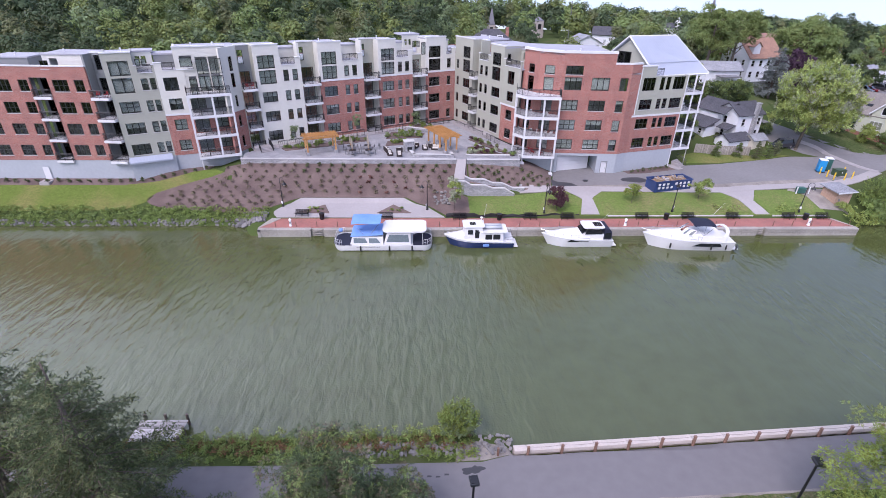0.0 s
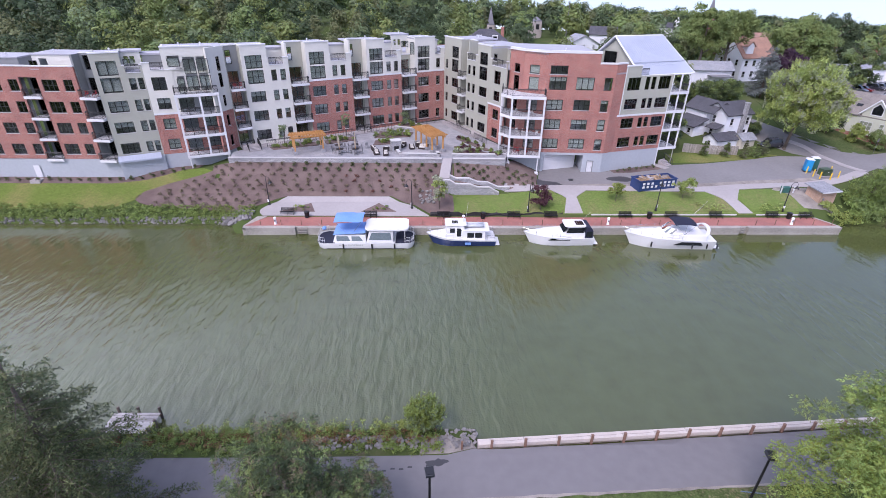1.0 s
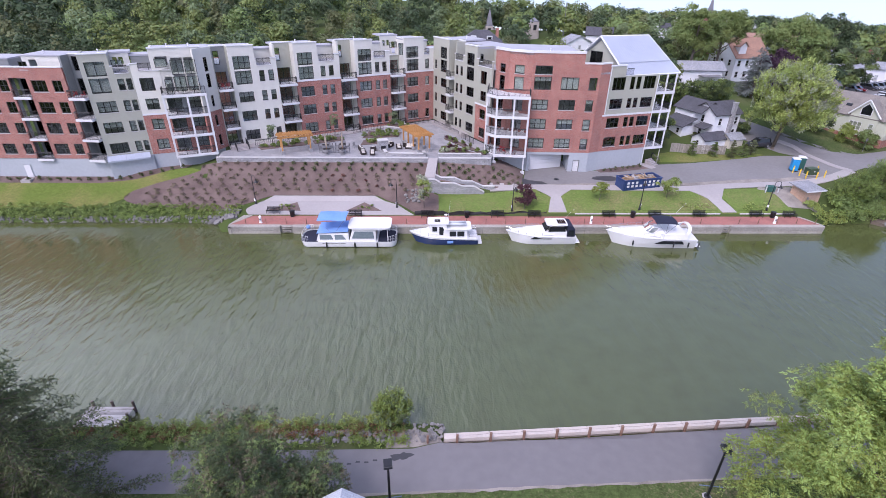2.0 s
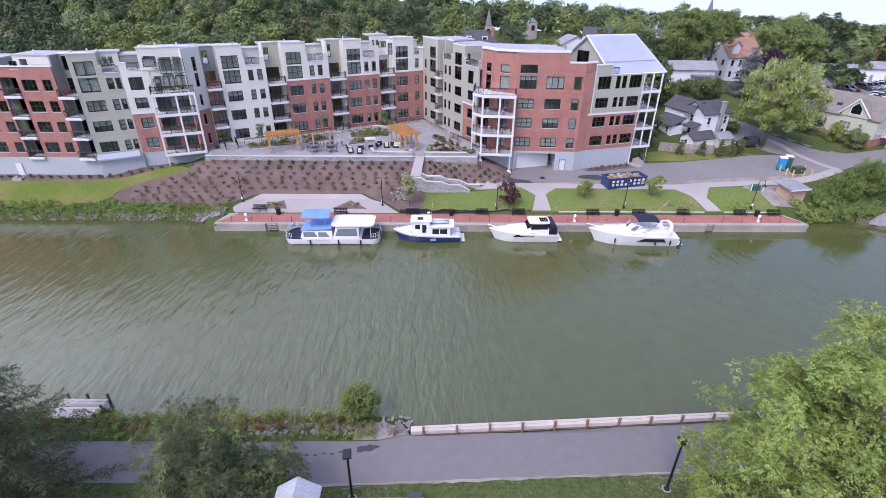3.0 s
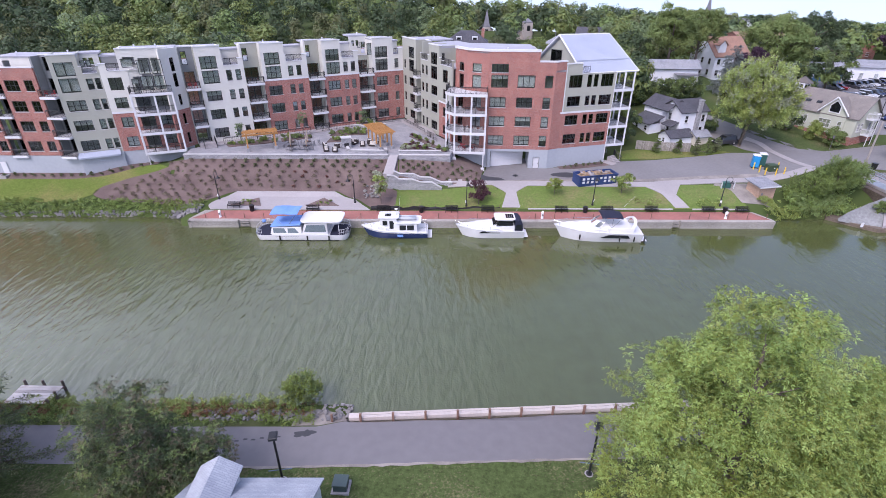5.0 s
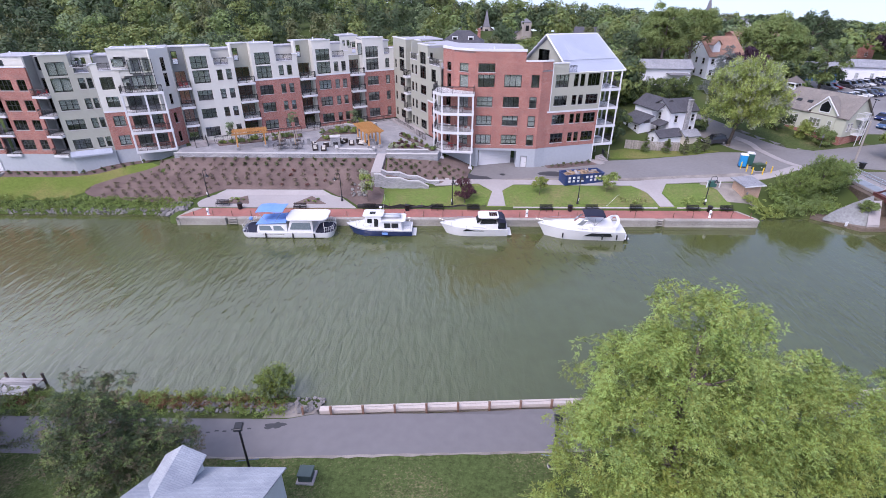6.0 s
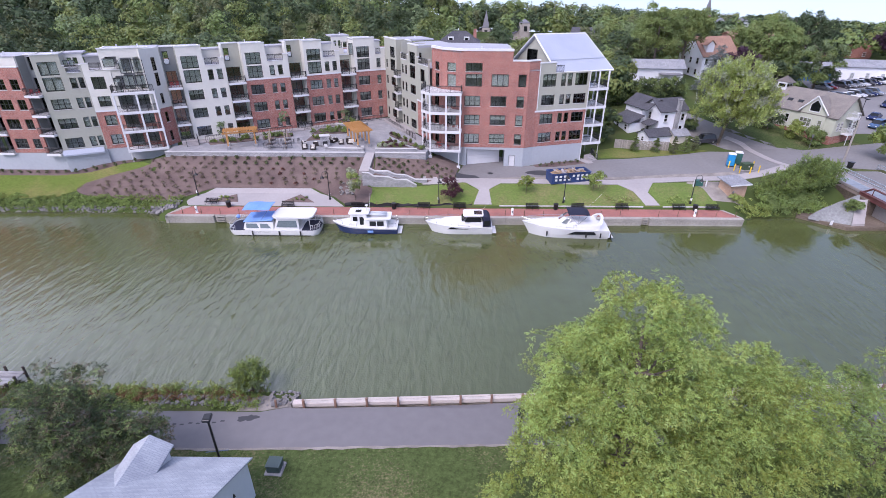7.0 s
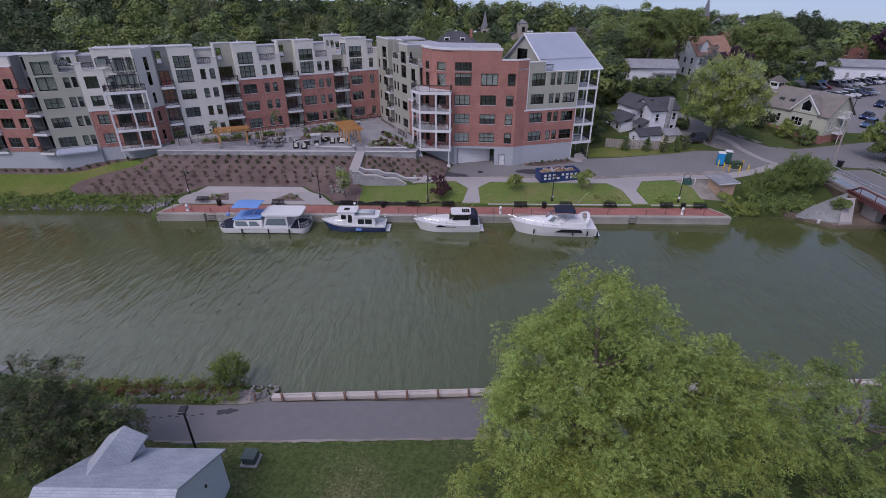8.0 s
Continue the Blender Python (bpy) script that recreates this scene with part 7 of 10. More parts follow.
def make_express():
    b = thing("motor_yacht", "large white express yacht with a navy top and raked arch", "boat", m=pose(27.1, 60.6, 0, 0, 0, -3))
    S = hull_sections(12.0, 3.9, 1.9, 1.45, 0.5, fore=0.52)
    hull(b, S, 0.5, GEL, GEL)
    cabin(b, "foredeck", 1.2, 7.6, 0.4, 1.62, 1.65, 2.35, 2.2, 0, 0.35)
    side_glass(b, 6.2, 10.2, 1.95, 0.85, 1.3, 0.0, skew=1.1)
    bm = bmesh.new()
    arc = [(math.cos(radians(a)), math.sin(radians(a))) for a in range(-75, 76, 15)]
    lo = [bm.verts.new((6.4 - 1.5 * c, 1.45 * s, 2.2)) for c, s in arc]
    hi = [bm.verts.new((7.0 - 1.35 * c, 1.3 * s, 2.85)) for c, s in arc]
    for k in range(len(arc) - 1):
        bm.faces.new((lo[k], lo[k + 1], hi[k + 1], hi[k]))
    part("windscreen", bm, TINTED, b, "green-tinted windscreen")
    bm = bmesh.new()
    for k in range(0, len(arc), 2):
        rod(bm, lo_pos(arc[k], 6.4, 1.5, 1.45, 2.2), lo_pos(arc[k], 7.0, 1.35, 1.3, 2.87), 0.025, seg=4)
    for k in range(len(arc) - 1):
        rod(bm, lo_pos(arc[k], 7.0, 1.35, 1.3, 2.87), lo_pos(arc[k + 1], 7.0, 1.35, 1.3, 2.87), 0.03, seg=4)
    part("windscreen_frame", bm, CHROME, b)
    cabin(b, "cockpit_coaming", 7.0, 10.8, 1.7, 1.75, 1.4, 2.2, 0, 0.3, 0.1)
    bm = bmesh.new()
    rows = []
    for k in range(7):
        y = -1.35 + 0.45 * k
        rows.append([bm.verts.new((x, y, 3.75 - 0.16 * (y / 1.35) ** 2 - 0.06 * (x - 7.6) ** 2)) for x in (6.2, 6.9, 7.6, 8.3, 9.1)])
    for p, q in zip(rows, rows[1:]):
        for k in range(4):
            bm.faces.new((p[k], p[k + 1], q[k + 1], q[k]))
    ext = bmesh.ops.extrude_face_region(bm, geom=bm.faces[:])["geom"]
    for v in ext:
        if isinstance(v, bmesh.types.BMVert):
            v.co.z += 0.07
    bmesh.ops.recalc_face_normals(bm, faces=bm.faces[:])
    part("bimini", bm, NAVY_CANVAS, b, "navy canvas bimini", smooth=True)
    bm = bmesh.new()
    for y in (-1.35, 1.35):
        bm = bmesh.new()
        rod(bm, (7.6, y * 1.1, 2.2), (6.4, y, 3.6), 0.025, seg=5), rod(bm, (7.6, y * 1.1, 2.2), (9.0, y, 3.6), 0.025, seg=5), rod(bm, (7.6, y * 1.1, 2.2), (7.7, y, 3.6), 0.025, seg=5)
        part("bimini_frame", bm, CHROME, b)
    bm = bmesh.new()
    rings = []
    for k in range(17):
        a = math.pi * k / 16
        y, rise = -1.7 * math.cos(a), math.sin(a) ** 0.6
        wide = 0.75 - 0.4 * rise
        o = Vector((10.1 + 0.9 * rise, y, 1.75 + 1.3 * rise))
        inner = Vector((0, -0.13 * y / 1.7, -0.16))
        rings.append([bm.verts.new(o + Vector((-wide / 2, 0, 0))), bm.verts.new(o + Vector((wide / 2, 0, 0.05))), bm.verts.new(o + Vector((wide / 2, 0, 0.05)) + inner), bm.verts.new(o + Vector((-wide / 2, 0, 0)) + inner)])
    for p, q in zip(rings, rings[1:]):
        for k in range(4):
            bm.faces.new((p[k], p[(k + 1) % 4], q[(k + 1) % 4], q[k]))
    bm.faces.new(rings[0]), bm.faces.new(rings[-1][::-1])
    bmesh.ops.recalc_face_normals(bm, faces=bm.faces[:])
    part("radar_arch", bm, GEL, b, "white raked arch")
    bm = bmesh.new()
    rod(bm, (9.6, 1.3, 4.1), (11.4, 2.2, 5.6), 0.02, 0.008, 4)
    part("aerial", bm, GEL, b)
    tube_rail(b, [(x, -w * 0.9, h) for x, w, h in S[11:0:-2]] + [(-0.25, 0, 1.95)] + [(x, w * 0.9, h) for x, w, h in S[1:12:2]], 0, 0.6)
    bm = bmesh.new()
    box(bm, 11.9, -1.6, 0.3, 12.7, 1.6, 0.42)
    part("swim_platform", bm, GEL, b, bevel=0.04)
    for x in (3.4, 8.8, 10.8, 12.2):
        k = min(range(len(S)), key=lambda i: abs(S[i][0] - x))
        fender(b, x, -S[k][1] - 0.08, 0.75)


def lo_pos(cs, x, rx, ry, z):
    return (x - rx * cs[0], ry * cs[1], z)


make_houseboat(), make_trawler(), make_cruiser(), make_express()
for n, (a, c) in enumerate((((-13.6, 62.3, 1.0), (-15.5, 63.9, 1.5)), ((-3.0, 62.4, 1.0), (-1.0, 63.9, 1.5)), ((0.6, 61.6, 1.7), (-0.6, 63.9, 1.6)), ((8.6, 62.2, 1.2), (10.6, 63.9, 1.6)),
                            ((14.2, 61.6, 1.7), (13.0, 63.9, 1.6)), ((22.2, 62.3, 1.2), (24.2, 63.9, 1.6)), ((28.4, 61.6, 2.0), (27.2, 63.9, 1.6)))):
    bm = bmesh.new()
    for k in range(6):
        f, g = k / 6, (k + 1) / 6
        p, q = Vector(a).lerp(Vector(c), f), Vector(a).lerp(Vector(c), g)
        p.z -= 1.2 * f * (1 - f)
        q.z -= 1.2 * g * (1 - g)
        rod(bm, p, q, 0.018, seg=4)
    solid("mooring_line", bm, ROPE, "slack grey mooring line from boat to quay", "mooring line", "mooring lines")

# ---------------------------------------------------------------- quay furniture
def bench_proto():
    b = thing("bench", "black slatted metal bench on the red quay", "bench", "quay benches")
    for k in range(6):
        bm = bmesh.new()
        box(bm, -0.95, -0.28 + 0.09 * k, 0.44, 0.95, -0.22 + 0.09 * k, 0.47)
        part("seat_slat", bm, BLACK_METAL, b)
    for k in range(5):
        bm = bmesh.new()
        box(bm, -0.95, 0.27 + 0.025 * k, 0.52 + 0.085 * k, 0.95, 0.30 + 0.025 * k, 0.58 + 0.085 * k)
        part("back_slat", bm, BLACK_METAL, b)
    for x in (-0.92, 0.0, 0.92):
        bm = bmesh.new()
        rod(bm, (x, -0.27, 0), (x, -0.25, 0.62), 0.03, seg=6), rod(bm, (x, 0.27, 0), (x, 0.4, 0.95), 0.03, seg=6), rod(bm, (x, -0.27, 0.42), (x, 0.29, 0.42), 0.03, seg=6)
        rod(bm, (x, -0.25, 0.62), (x, 0.31, 0.64), 0.03, seg=6)
        part("side_frame", bm, BLACK_METAL, b)
    return b


bp = bench_proto()
spots = [(-20.6, 67.3), (-8.4, 66.5), (2.3, 66.35), (12.7, 66.35), (18.2, 66.35), (29.4, 66.35), (36.4, 66.35), (43.2, 66.4), (51.9, 66.4), (57.0, 66.3)]
bp.matrix_basis = pose(*spots[0], land(*spots[0]) + 0.09)
for x, y in spots[1:]:
    copy_thing(bp, pose(x, y, 1.155))


def bin_proto():
    t = thing("litter_bin", "black slatted metal litter bin on the quay", "litter bin", "quay litter bins")
    bm = bmesh.new()
    lathe(bm, ((0.26, 0.0), (0.28, 0.05), (0.33, 0.85)), 16)
    part("liner", bm, RUBBER, t)
    for k in range(16):
        a = k * math.tau / 16
        bm = bmesh.new()
        m = Matrix.Rotation(a, 4, "Z")
        vs = [m @ Vector(c) for c in ((0.29, -0.035, 0.04), (0.29, 0.035, 0.04), (0.36, 0.04, 0.9), (0.36, -0.04, 0.9))]
        q = [bm.verts.new(v) for v in vs] + [bm.verts.new(v + m @ Vector((0.015, 0, 0))) for v in vs]
        for f in ((0, 1, 2, 3), (7, 6, 5, 4), (0, 4, 5, 1), (1, 5, 6, 2), (2, 6, 7, 3), (3, 7, 4, 0)):
            bm.faces.new([q[i] for i in f])
        part("slat", bm, BLACK_METAL, t)
    bm = bmesh.new()
    lathe(bm, ((0.3, 0.86), (0.38, 0.88), (0.38, 0.95), (0.3, 0.97)), 16)
    part("rim", bm, BLACK_METAL, t)
    return t


bn_ = bin_proto()
bn_.matrix_basis = pose(-17.6, 66.5, 1.155)
for x, y in ((8.1, 66.2), (33.0, 66.3), (54.3, 66.2)):
    copy_thing(bn_, pose(x, y, 1.155))


def pedestal_proto():
    p = thing("power_pedestal", "white power and water pedestal at the quay edge", "power pedestal", "quay pedestals")
    bm = bmesh.new()
    lathe(bm, ((0.22, 0), (0.22, 0.05), (0.17, 0.08), (0.16, 0.8), (0.2, 0.82), (0.2, 1.0), (0.12, 1.1), (0.04, 1.13)), 10)
    part("column", bm, material_cache("plastic_white"), p, smooth=False)
    bm = bmesh.new()
    box(bm, -0.1, -0.19, 0.45, 0.1, -0.14, 0.7)
    part("socket_cover", bm, GREY_METAL, p)
    return p


pp = pedestal_proto()
pp.matrix_basis = pose(-21.6, 64.3, 1.155)
for x in (26.1, 53.4):
    copy_thing(pp, pose(x, 64.2, 1.155))

LAMP_LIGHT = material("frosted_lamp_glass", (0.75, 0.74, 0.7), 0.4, var=0.03)


def crook_lamp(x, y, turn, h=4.4):
    z = land(x, y)
    s = thing("street_lamp", "black crook-neck street lamp with a bell shade", "street lamp", "crook-neck street lamps", m=pose(x, y, z, 0, 0, turn))
    bm = bmesh.new()
    lathe(bm, ((0.2, 0), (0.2, 0.15), (0.13, 0.3), (0.11, 0.9), (0.075, 1.0), (0.055, h - 0.5), (0.05, h - 0.2)), 10)
    part("pole", bm, BLACK_METAL, s, smooth=True)
    bm = bmesh.new()
    p = [(0, 0, h - 0.25)] + [(0.42 - 0.42 * math.cos(radians(a)), 0, h - 0.1 + 0.42 * math.sin(radians(a))) for a in range(0, 181, 20)] + [(0.84, 0, h - 0.25)]
    for a, b in zip(p, p[1:]):
        rod(bm, a, b, 0.032, seg=6)
    part("crook", bm, BLACK_METAL, s)
    bm = bmesh.new()
    lathe(bm, ((0.06, -0.1), (0.1, -0.16), (0.14, -0.3), (0.34, -0.46), (0.36, -0.52), (0.3, -0.52)), 14, (0.84, 0, h - 0.15))
    part("shade", bm, BLACK_METAL, s, smooth=True)
    bm = bmesh.new()
    lathe(bm, ((0.2, -0.5), (0.18, -0.6), (0.1, -0.66), (0.02, -0.68)), 12, (0.84, 0, h - 0.15))
    part("globe", bm, LAMP_LIGHT, s, smooth=True)
    bm = bmesh.new()
    box(bm, -0.14, -0.15, 0.55, 0.14, -0.11, 0.95)
    part("notice", bm, material_cache("plastic_white"), s, "small white notice")


for x, y, a in ((-24.0, 70.2, -35), (-2.4, 69.2, 200), (15.0, 67.6, -80), (34.4, 67.6, 60), (54.0, 67.5, -10)):
    crook_lamp(x, y, a)

# triangular beds in the apron, silt fence, boulders
for cx in (-19.4, -7.3):
    b = thing("triangle_bed", "triangular bed of mulch and yellow-green plants in the apron", "planting bed", "triangular beds")
    z = land(cx, 69) + 0.1
    bm = bmesh.new()
    prism(bm, [(cx - 2.6, 68.1), (cx + 2.6, 68.1), (cx + (1.6 if cx < -15 else -0.2), 70.6)], 0.8, lambda x, y: land(x, y) + 0.14)
    part("soil", bm, MULCH, b, "brown mulch")
    r2 = random.Random(int(cx * 10))
    for k in range(9):
        me = MATS.setdefault(("tri", k % 3), bush_mesh("plant", 70 + k % 3, 0.4, 0.5, 90, 0.2, LEAF[("weeds", "bright", "shrub")[k % 3]]))
        x, y = cx + r2.uniform(-1.2, 1.4), r2.uniform(68.3, 69.5)
        part("plant", me, None, b, m=pose(x, y, land(x, y) + 0.12, 0, 0, r2.uniform(0, 360)) @ Matrix.Scale(r2.uniform(0.5, 0.95), 4))
sf = thing("silt_fence", "sagging black silt fence on wooden stakes", "silt fence")
r2 = random.Random(5)
pts = [(0.4 + 0.82 * k, 66.95 + 0.08 * math.sin(k * 1.7), 0.35 + 0.3 * r2.random()) for k in range(25)]
bm = bmesh.new()
rows = [[bm.verts.new((x, y, 1.15)), bm.verts.new((x + r2.uniform(-.1, .1), y + 0.1 * r2.random(), 1.15 + h * 0.6)), bm.verts.new((x, y + 0.18 * r2.random(), 1.2 + h))] for x, y, h in pts]
for p, q in zip(rows, rows[1:]):
    for k in range(2):
        bm.faces.new((p[k], q[k], q[k + 1], p[k + 1]))
ext = bmesh.ops.extrude_face_region(bm, geom=bm.faces[:])["geom"]
for v in ext:
    if isinstance(v, bmesh.types.BMVert):
        v.co.y += 0.03
part("cloth", bm, RUBBER, sf, "black cloth")
for k in range(0, 25, 3):
    bm = bmesh.new()
    rod(bm, (pts[k][0], pts[k][1] + 0.2, 1.1), (pts[k][0], pts[k][1] + 0.2, 2.0), 0.03, seg=4)
    part("stake", bm, POST_WOOD, sf)
ROCK = material("grey_boulder", (0.20, 0.19, 0.18), 0.9, var=0.25, scale=3, bump=0.6, bump_scale=4, objrand=0.3)


def rock_mesh(seed, r=0.4):
    bm = bmesh.new()
    bmesh.ops.create_icosphere(bm, subdivisions=1, radius=r)
    g = random.Random(seed)
    for v in bm.verts:
        v.co *= g.uniform(0.7, 1.2)
        v.co.z *= 0.7
    return mesh_of("boulder", bm, ROCK)


ROCKS = [rock_mesh(k) for k in range(5)]
r2 = random.Random(9)
for k in range(26):
    x, y = r2.uniform(-1.4, 1.2), r2.uniform(70.6, 72.8)
    ob = new("boulder", ROCKS[k % 5])
    ob.matrix_basis = pose(x, y, land(x, y) + 0.15, r2.uniform(0, 360), r2.uniform(-20, 20), r2.uniform(0, 360)) @ Matrix.Scale(r2.uniform(0.5, 1.0), 4)
    tagged(ob, "grey boulder beside the garden steps", "boulder", "boulders by the steps")


# ---------------------------------------------------------------- yard east of the flats
DUMP_BLUE = material("navy_dumpster_paint", (0.02, 0.045, 0.14), 0.5, var=0.25, scale=3)
RUBBLE = material("timber_rubble", (0.42, 0.30, 0.19), 0.9, var=0.3, scale=5, island=0.8)
dm = pose(33.2, 72.0, 3.0, 0, 0, 13)
d = thing("dumpster", "navy open-top dumpster full of timber rubble, white lettering on its side", "dumpster", m=dm)
for n, c in (("front_wall", (0, 0, 0.2, 6.7, 0.08, 1.75)), ("back_wall", (0, 2.3, 0.2, 6.7, 2.38, 1.75)), ("end_wall", (0, 0.08, 0.2, 0.08, 2.3, 1.75)), ("end_wall", (6.62, 0.08, 0.2, 6.7, 2.3, 1.75)), ("base", (0, 0, 0.1, 6.7, 2.38, 0.2))):
    bm = bmesh.new()
    box(bm, *c)
    part(n, bm, DUMP_BLUE, d, bevel=0.015)
for k in range(9):
    bm = bmesh.new()
    box(bm, 0.3 + 0.76 * k, -0.09, 0.2, 0.42 + 0.76 * k, 0.0, 1.7)
    part("rib", bm, DUMP_BLUE, d)
bm = bmesh.new()
box(bm, -0.08, -0.1, 1.7, 6.78, 0.02, 1.85), box(bm, -0.08, 2.36, 1.7, 6.78, 2.48, 1.85), box(bm, -0.08, 0.02, 1.7, 0.04, 2.36, 1.85), box(bm, 6.66, 0.02, 1.7, 6.78, 2.36, 1.85)
bmesh.ops.remove_doubles(bm, verts=bm.verts[:], dist=0.001)
part("rim", bm, DUMP_BLUE, d)
for row, z in ((0, 1.15), (1, 0.6)):
    for k in range(8):
        if (row, k) in ((0, 3), (1, 4)):
            continue
        bm = bmesh.new()
        box(bm, 0.5 + 0.76 * k, -0.115, z, 0.92 + 0.76 * k, -0.1, z + 0.36)
        part("lettering_bar", bm, TRIM, d, "plain white lettering bar")
r2 = random.Random(3)
for k in range(46):
    bm = bmesh.new()
    s = (r2.uniform(0.3, 1.2), r2.uniform(0.1, 0.4), r2.uniform(0.06, 0.25))
    box(bm, -s[0] / 2, -s[1] / 2, -s[2] / 2, s[0] / 2, s[1] / 2, s[2] / 2)
    part("rubble_piece", bm, RUBBLE if k % 3 else CONCRETE, d, m=pose(r2.uniform(0.6, 6.1), r2.uniform(0.4, 2.0), r2.uniform(1.3, 1.95), r2.uniform(-30, 30), r2.uniform(-30, 30), r2.uniform(0, 360)))
bm = bmesh.new()
box(bm, 0.1, 0.1, 0.2, 6.6, 2.28, 1.4)
part("rubble_fill", bm, RUBBLE, d)

TAN_BLOCK = brick_material("tan_block", (0.40, 0.27, 0.19), (0.36, 0.24, 0.17), (0.45, 0.36, 0.3), 0.4, 0.2, 0.012, 0.3)
sm = pose(60.6, 69.15, 2.1, 0, 0, 12) @ Matrix.Scale(0.82, 4)
sh = thing("pump_shed", "small tan block pump shed with a shallow grey shingle roof", "shed", m=sm)
for c in ((0, 0, 0, 3.6, 0.2, 2.55), (0, 3.0, 0, 3.6, 3.2, 2.55), (0, 0.2, 0, 0.2, 3.0, 2.55), (3.4, 0.2, 0, 3.6, 3.0, 2.55)):
    bm = bmesh.new()
    box(bm, *c)
    part("wall", bm, TAN_BLOCK, sh, uv=True)
SHINGLE = brick_material("grey_shingle", (0.30, 0.31, 0.33), (0.24, 0.25, 0.27), (0.17, 0.17, 0.18), 0.3, 0.14, 0.012, 0.5)
DARK_SHINGLE = brick_material("dark_shingle", (0.085, 0.085, 0.10), (0.065, 0.065, 0.075), (0.04, 0.04, 0.045), 0.3, 0.14, 0.012, 0.5)
TAN_SHINGLE = brick_material("tan_shingle", (0.225, 0.205, 0.185), (0.19, 0.172, 0.155), (0.13, 0.115, 0.105), 0.3, 0.14, 0.012, 0.5)
bm = bmesh.new()
vs = [bm.verts.new(c) for c in ((-0.5, -0.5, 2.5), (4.1, -0.5, 2.5), (4.1, 3.7, 2.95), (-0.5, 3.7, 2.95))]
up = [bm.verts.new(v.co + Vector((0, 0, 0.2))) for v in vs]
bm.faces.new(up), bm.faces.new(vs[::-1])
for k in range(4):
    bm.faces.new((vs[k], vs[(k + 1) % 4], up[(k + 1) % 4], up[k]))
part("roof", bm, SHINGLE, sh, "grey shingle roof", uv=True)
bm = bmesh.new()
box(bm, -0.52, -0.56, 2.48, 4.12, -0.5, 2.7)
part("fascia", bm, TRIM, sh)
bm = bmesh.new()
box(bm, 0.6, -0.12, 0.9, 0.95, 0.0, 1.35)
part("meter_box", bm, GREY_METAL, sh)

UTIL_GREEN = material("dark_green_enamel", (0.045, 0.075, 0.04), 0.5, var=0.12)
BIN_GREEN = material("teal_enamel", (0.03, 0.10, 0.085), 0.45, var=0.1)
POTTY_BLUE = material("bright_blue_plastic", (0.0, 0.23, 0.52), 0.45, var=0.05)
YELLOW = material("yellow_bollard_paint", (0.78, 0.52, 0.02), 0.5, var=0.08)


def potty(x, y, turn, mat, col):
    p = thing("portable_toilet", f"{col} plastic portable toilet with a white roof", "portable toilet", "portable toilets", m=pose(x, y, land(x, y) + 0.05, 0, 0, turn))
    bm = bmesh.new()
    box(bm, -0.55, -0.55, 0.1, 0.55, 0.55, 2.1)
    part("cabin", bm, mat, p, bevel=0.06)
    bm = bmesh.new()
    box(bm, -0.42, -0.575, 0.18, 0.42, -0.545, 2.0)
    part("door", bm, mat, p, bevel=0.01)
    bm = bmesh.new()
    lathe(bm, ((0.84, 2.1), (0.84, 2.16), (0.6, 2.3), (0.25, 2.36)), 4)
    part("roof", bm, TRIM, p, "white translucent roof", m=pose(0, 0, 0, 0, 0, 45))
    bm = bmesh.new()
    box(bm, -0.6, -0.6, 0, 0.6, 0.6, 0.1)
    part("skid", bm, BLACK_METAL, p)


potty(66.0, 80.4, -20, POTTY_BLUE, "bright blue")
potty(67.6, 81.2, -20, BIN_GREEN, "teal green")
tb = thing("transformer_box", "dark green metal transformer cabinet on a pad", "transformer", m=pose(67.8, 78.5, land(67.8, 78.5) + 0.05, 0, 0, 10) @ Matrix.Scale(0.84, 4))
for n, c, mt in (("pad", (-1.2, -0.9, 0, 1.2, 0.9, 0.15), CONCRETE), ("cabinet", (-1.0, -0.75, 0.15, 1.0, 0.75, 1.35), UTIL_GREEN), ("lid", (-1.04, -0.8, 1.36, 1.04, 0.8, 1.46), UTIL_GREEN)):
    bm = bmesh.new()
    box(bm, *c)
    part(n, bm, mt, tb, bevel=0.02)
bm = bmesh.new()
box(bm, -0.1, -0.77, 0.8, 0.15, -0.752, 1.0)
part("notice", bm, TRIM, tb)
for x, y in ((65.3, 79.4), (65.6, 78.1), (66.0, 77.0), (67.6, 76.7), (69.4, 77.3), (69.5, 79.4)):
    bm = bmesh.new()
    lathe(bm, ((0.09, -0.2), (0.09, 1.2), (0.06, 1.28), (0.01, 1.3)), 8, (x, y, land(x, y)))
    solid("bollard", bm, YELLOW, "yellow painted steel bollard guarding the cabinet", "bollard", "yellow bollards")
ub = thing("utility_cabinet", "small green utility cabinet on gravel", "utility cabinet", m=pose(57.0, 72.2, land(57, 72.2) + 0.05))
bm = bmesh.new()
box(bm, -0.6, -0.4, 0, 0.6, 0.4, 0.9)
part("cabinet", bm, BIN_GREEN, ub, bevel=0.03)
for x in (-1.0, 1.0):
    bm = bmesh.new()
    lathe(bm, ((0.09, 0), (0.09, 1.1), (0.02, 1.16)), 8, (x, -0.5, 0))
    part("guard_post", bm, TRIM, ub, "white guard post")
man = new("manhole_cover")
bm = bmesh.new()
lathe(bm, ((0.45, -0.05), (0.45, 0.015), (0.4, 0.02)), 16)
man.parent = None
bpy.data.objects.remove(man)
solid("manhole_cover", bm, BLACK_METAL, "round iron manhole cover in the drive", "manhole cover", m=pose(23.6, 76.6, land(23.6, 76.6) + 0.06))
DAMP = material("dark_patched_asphalt", (0.045, 0.045, 0.05), 0.7, var=0.15)
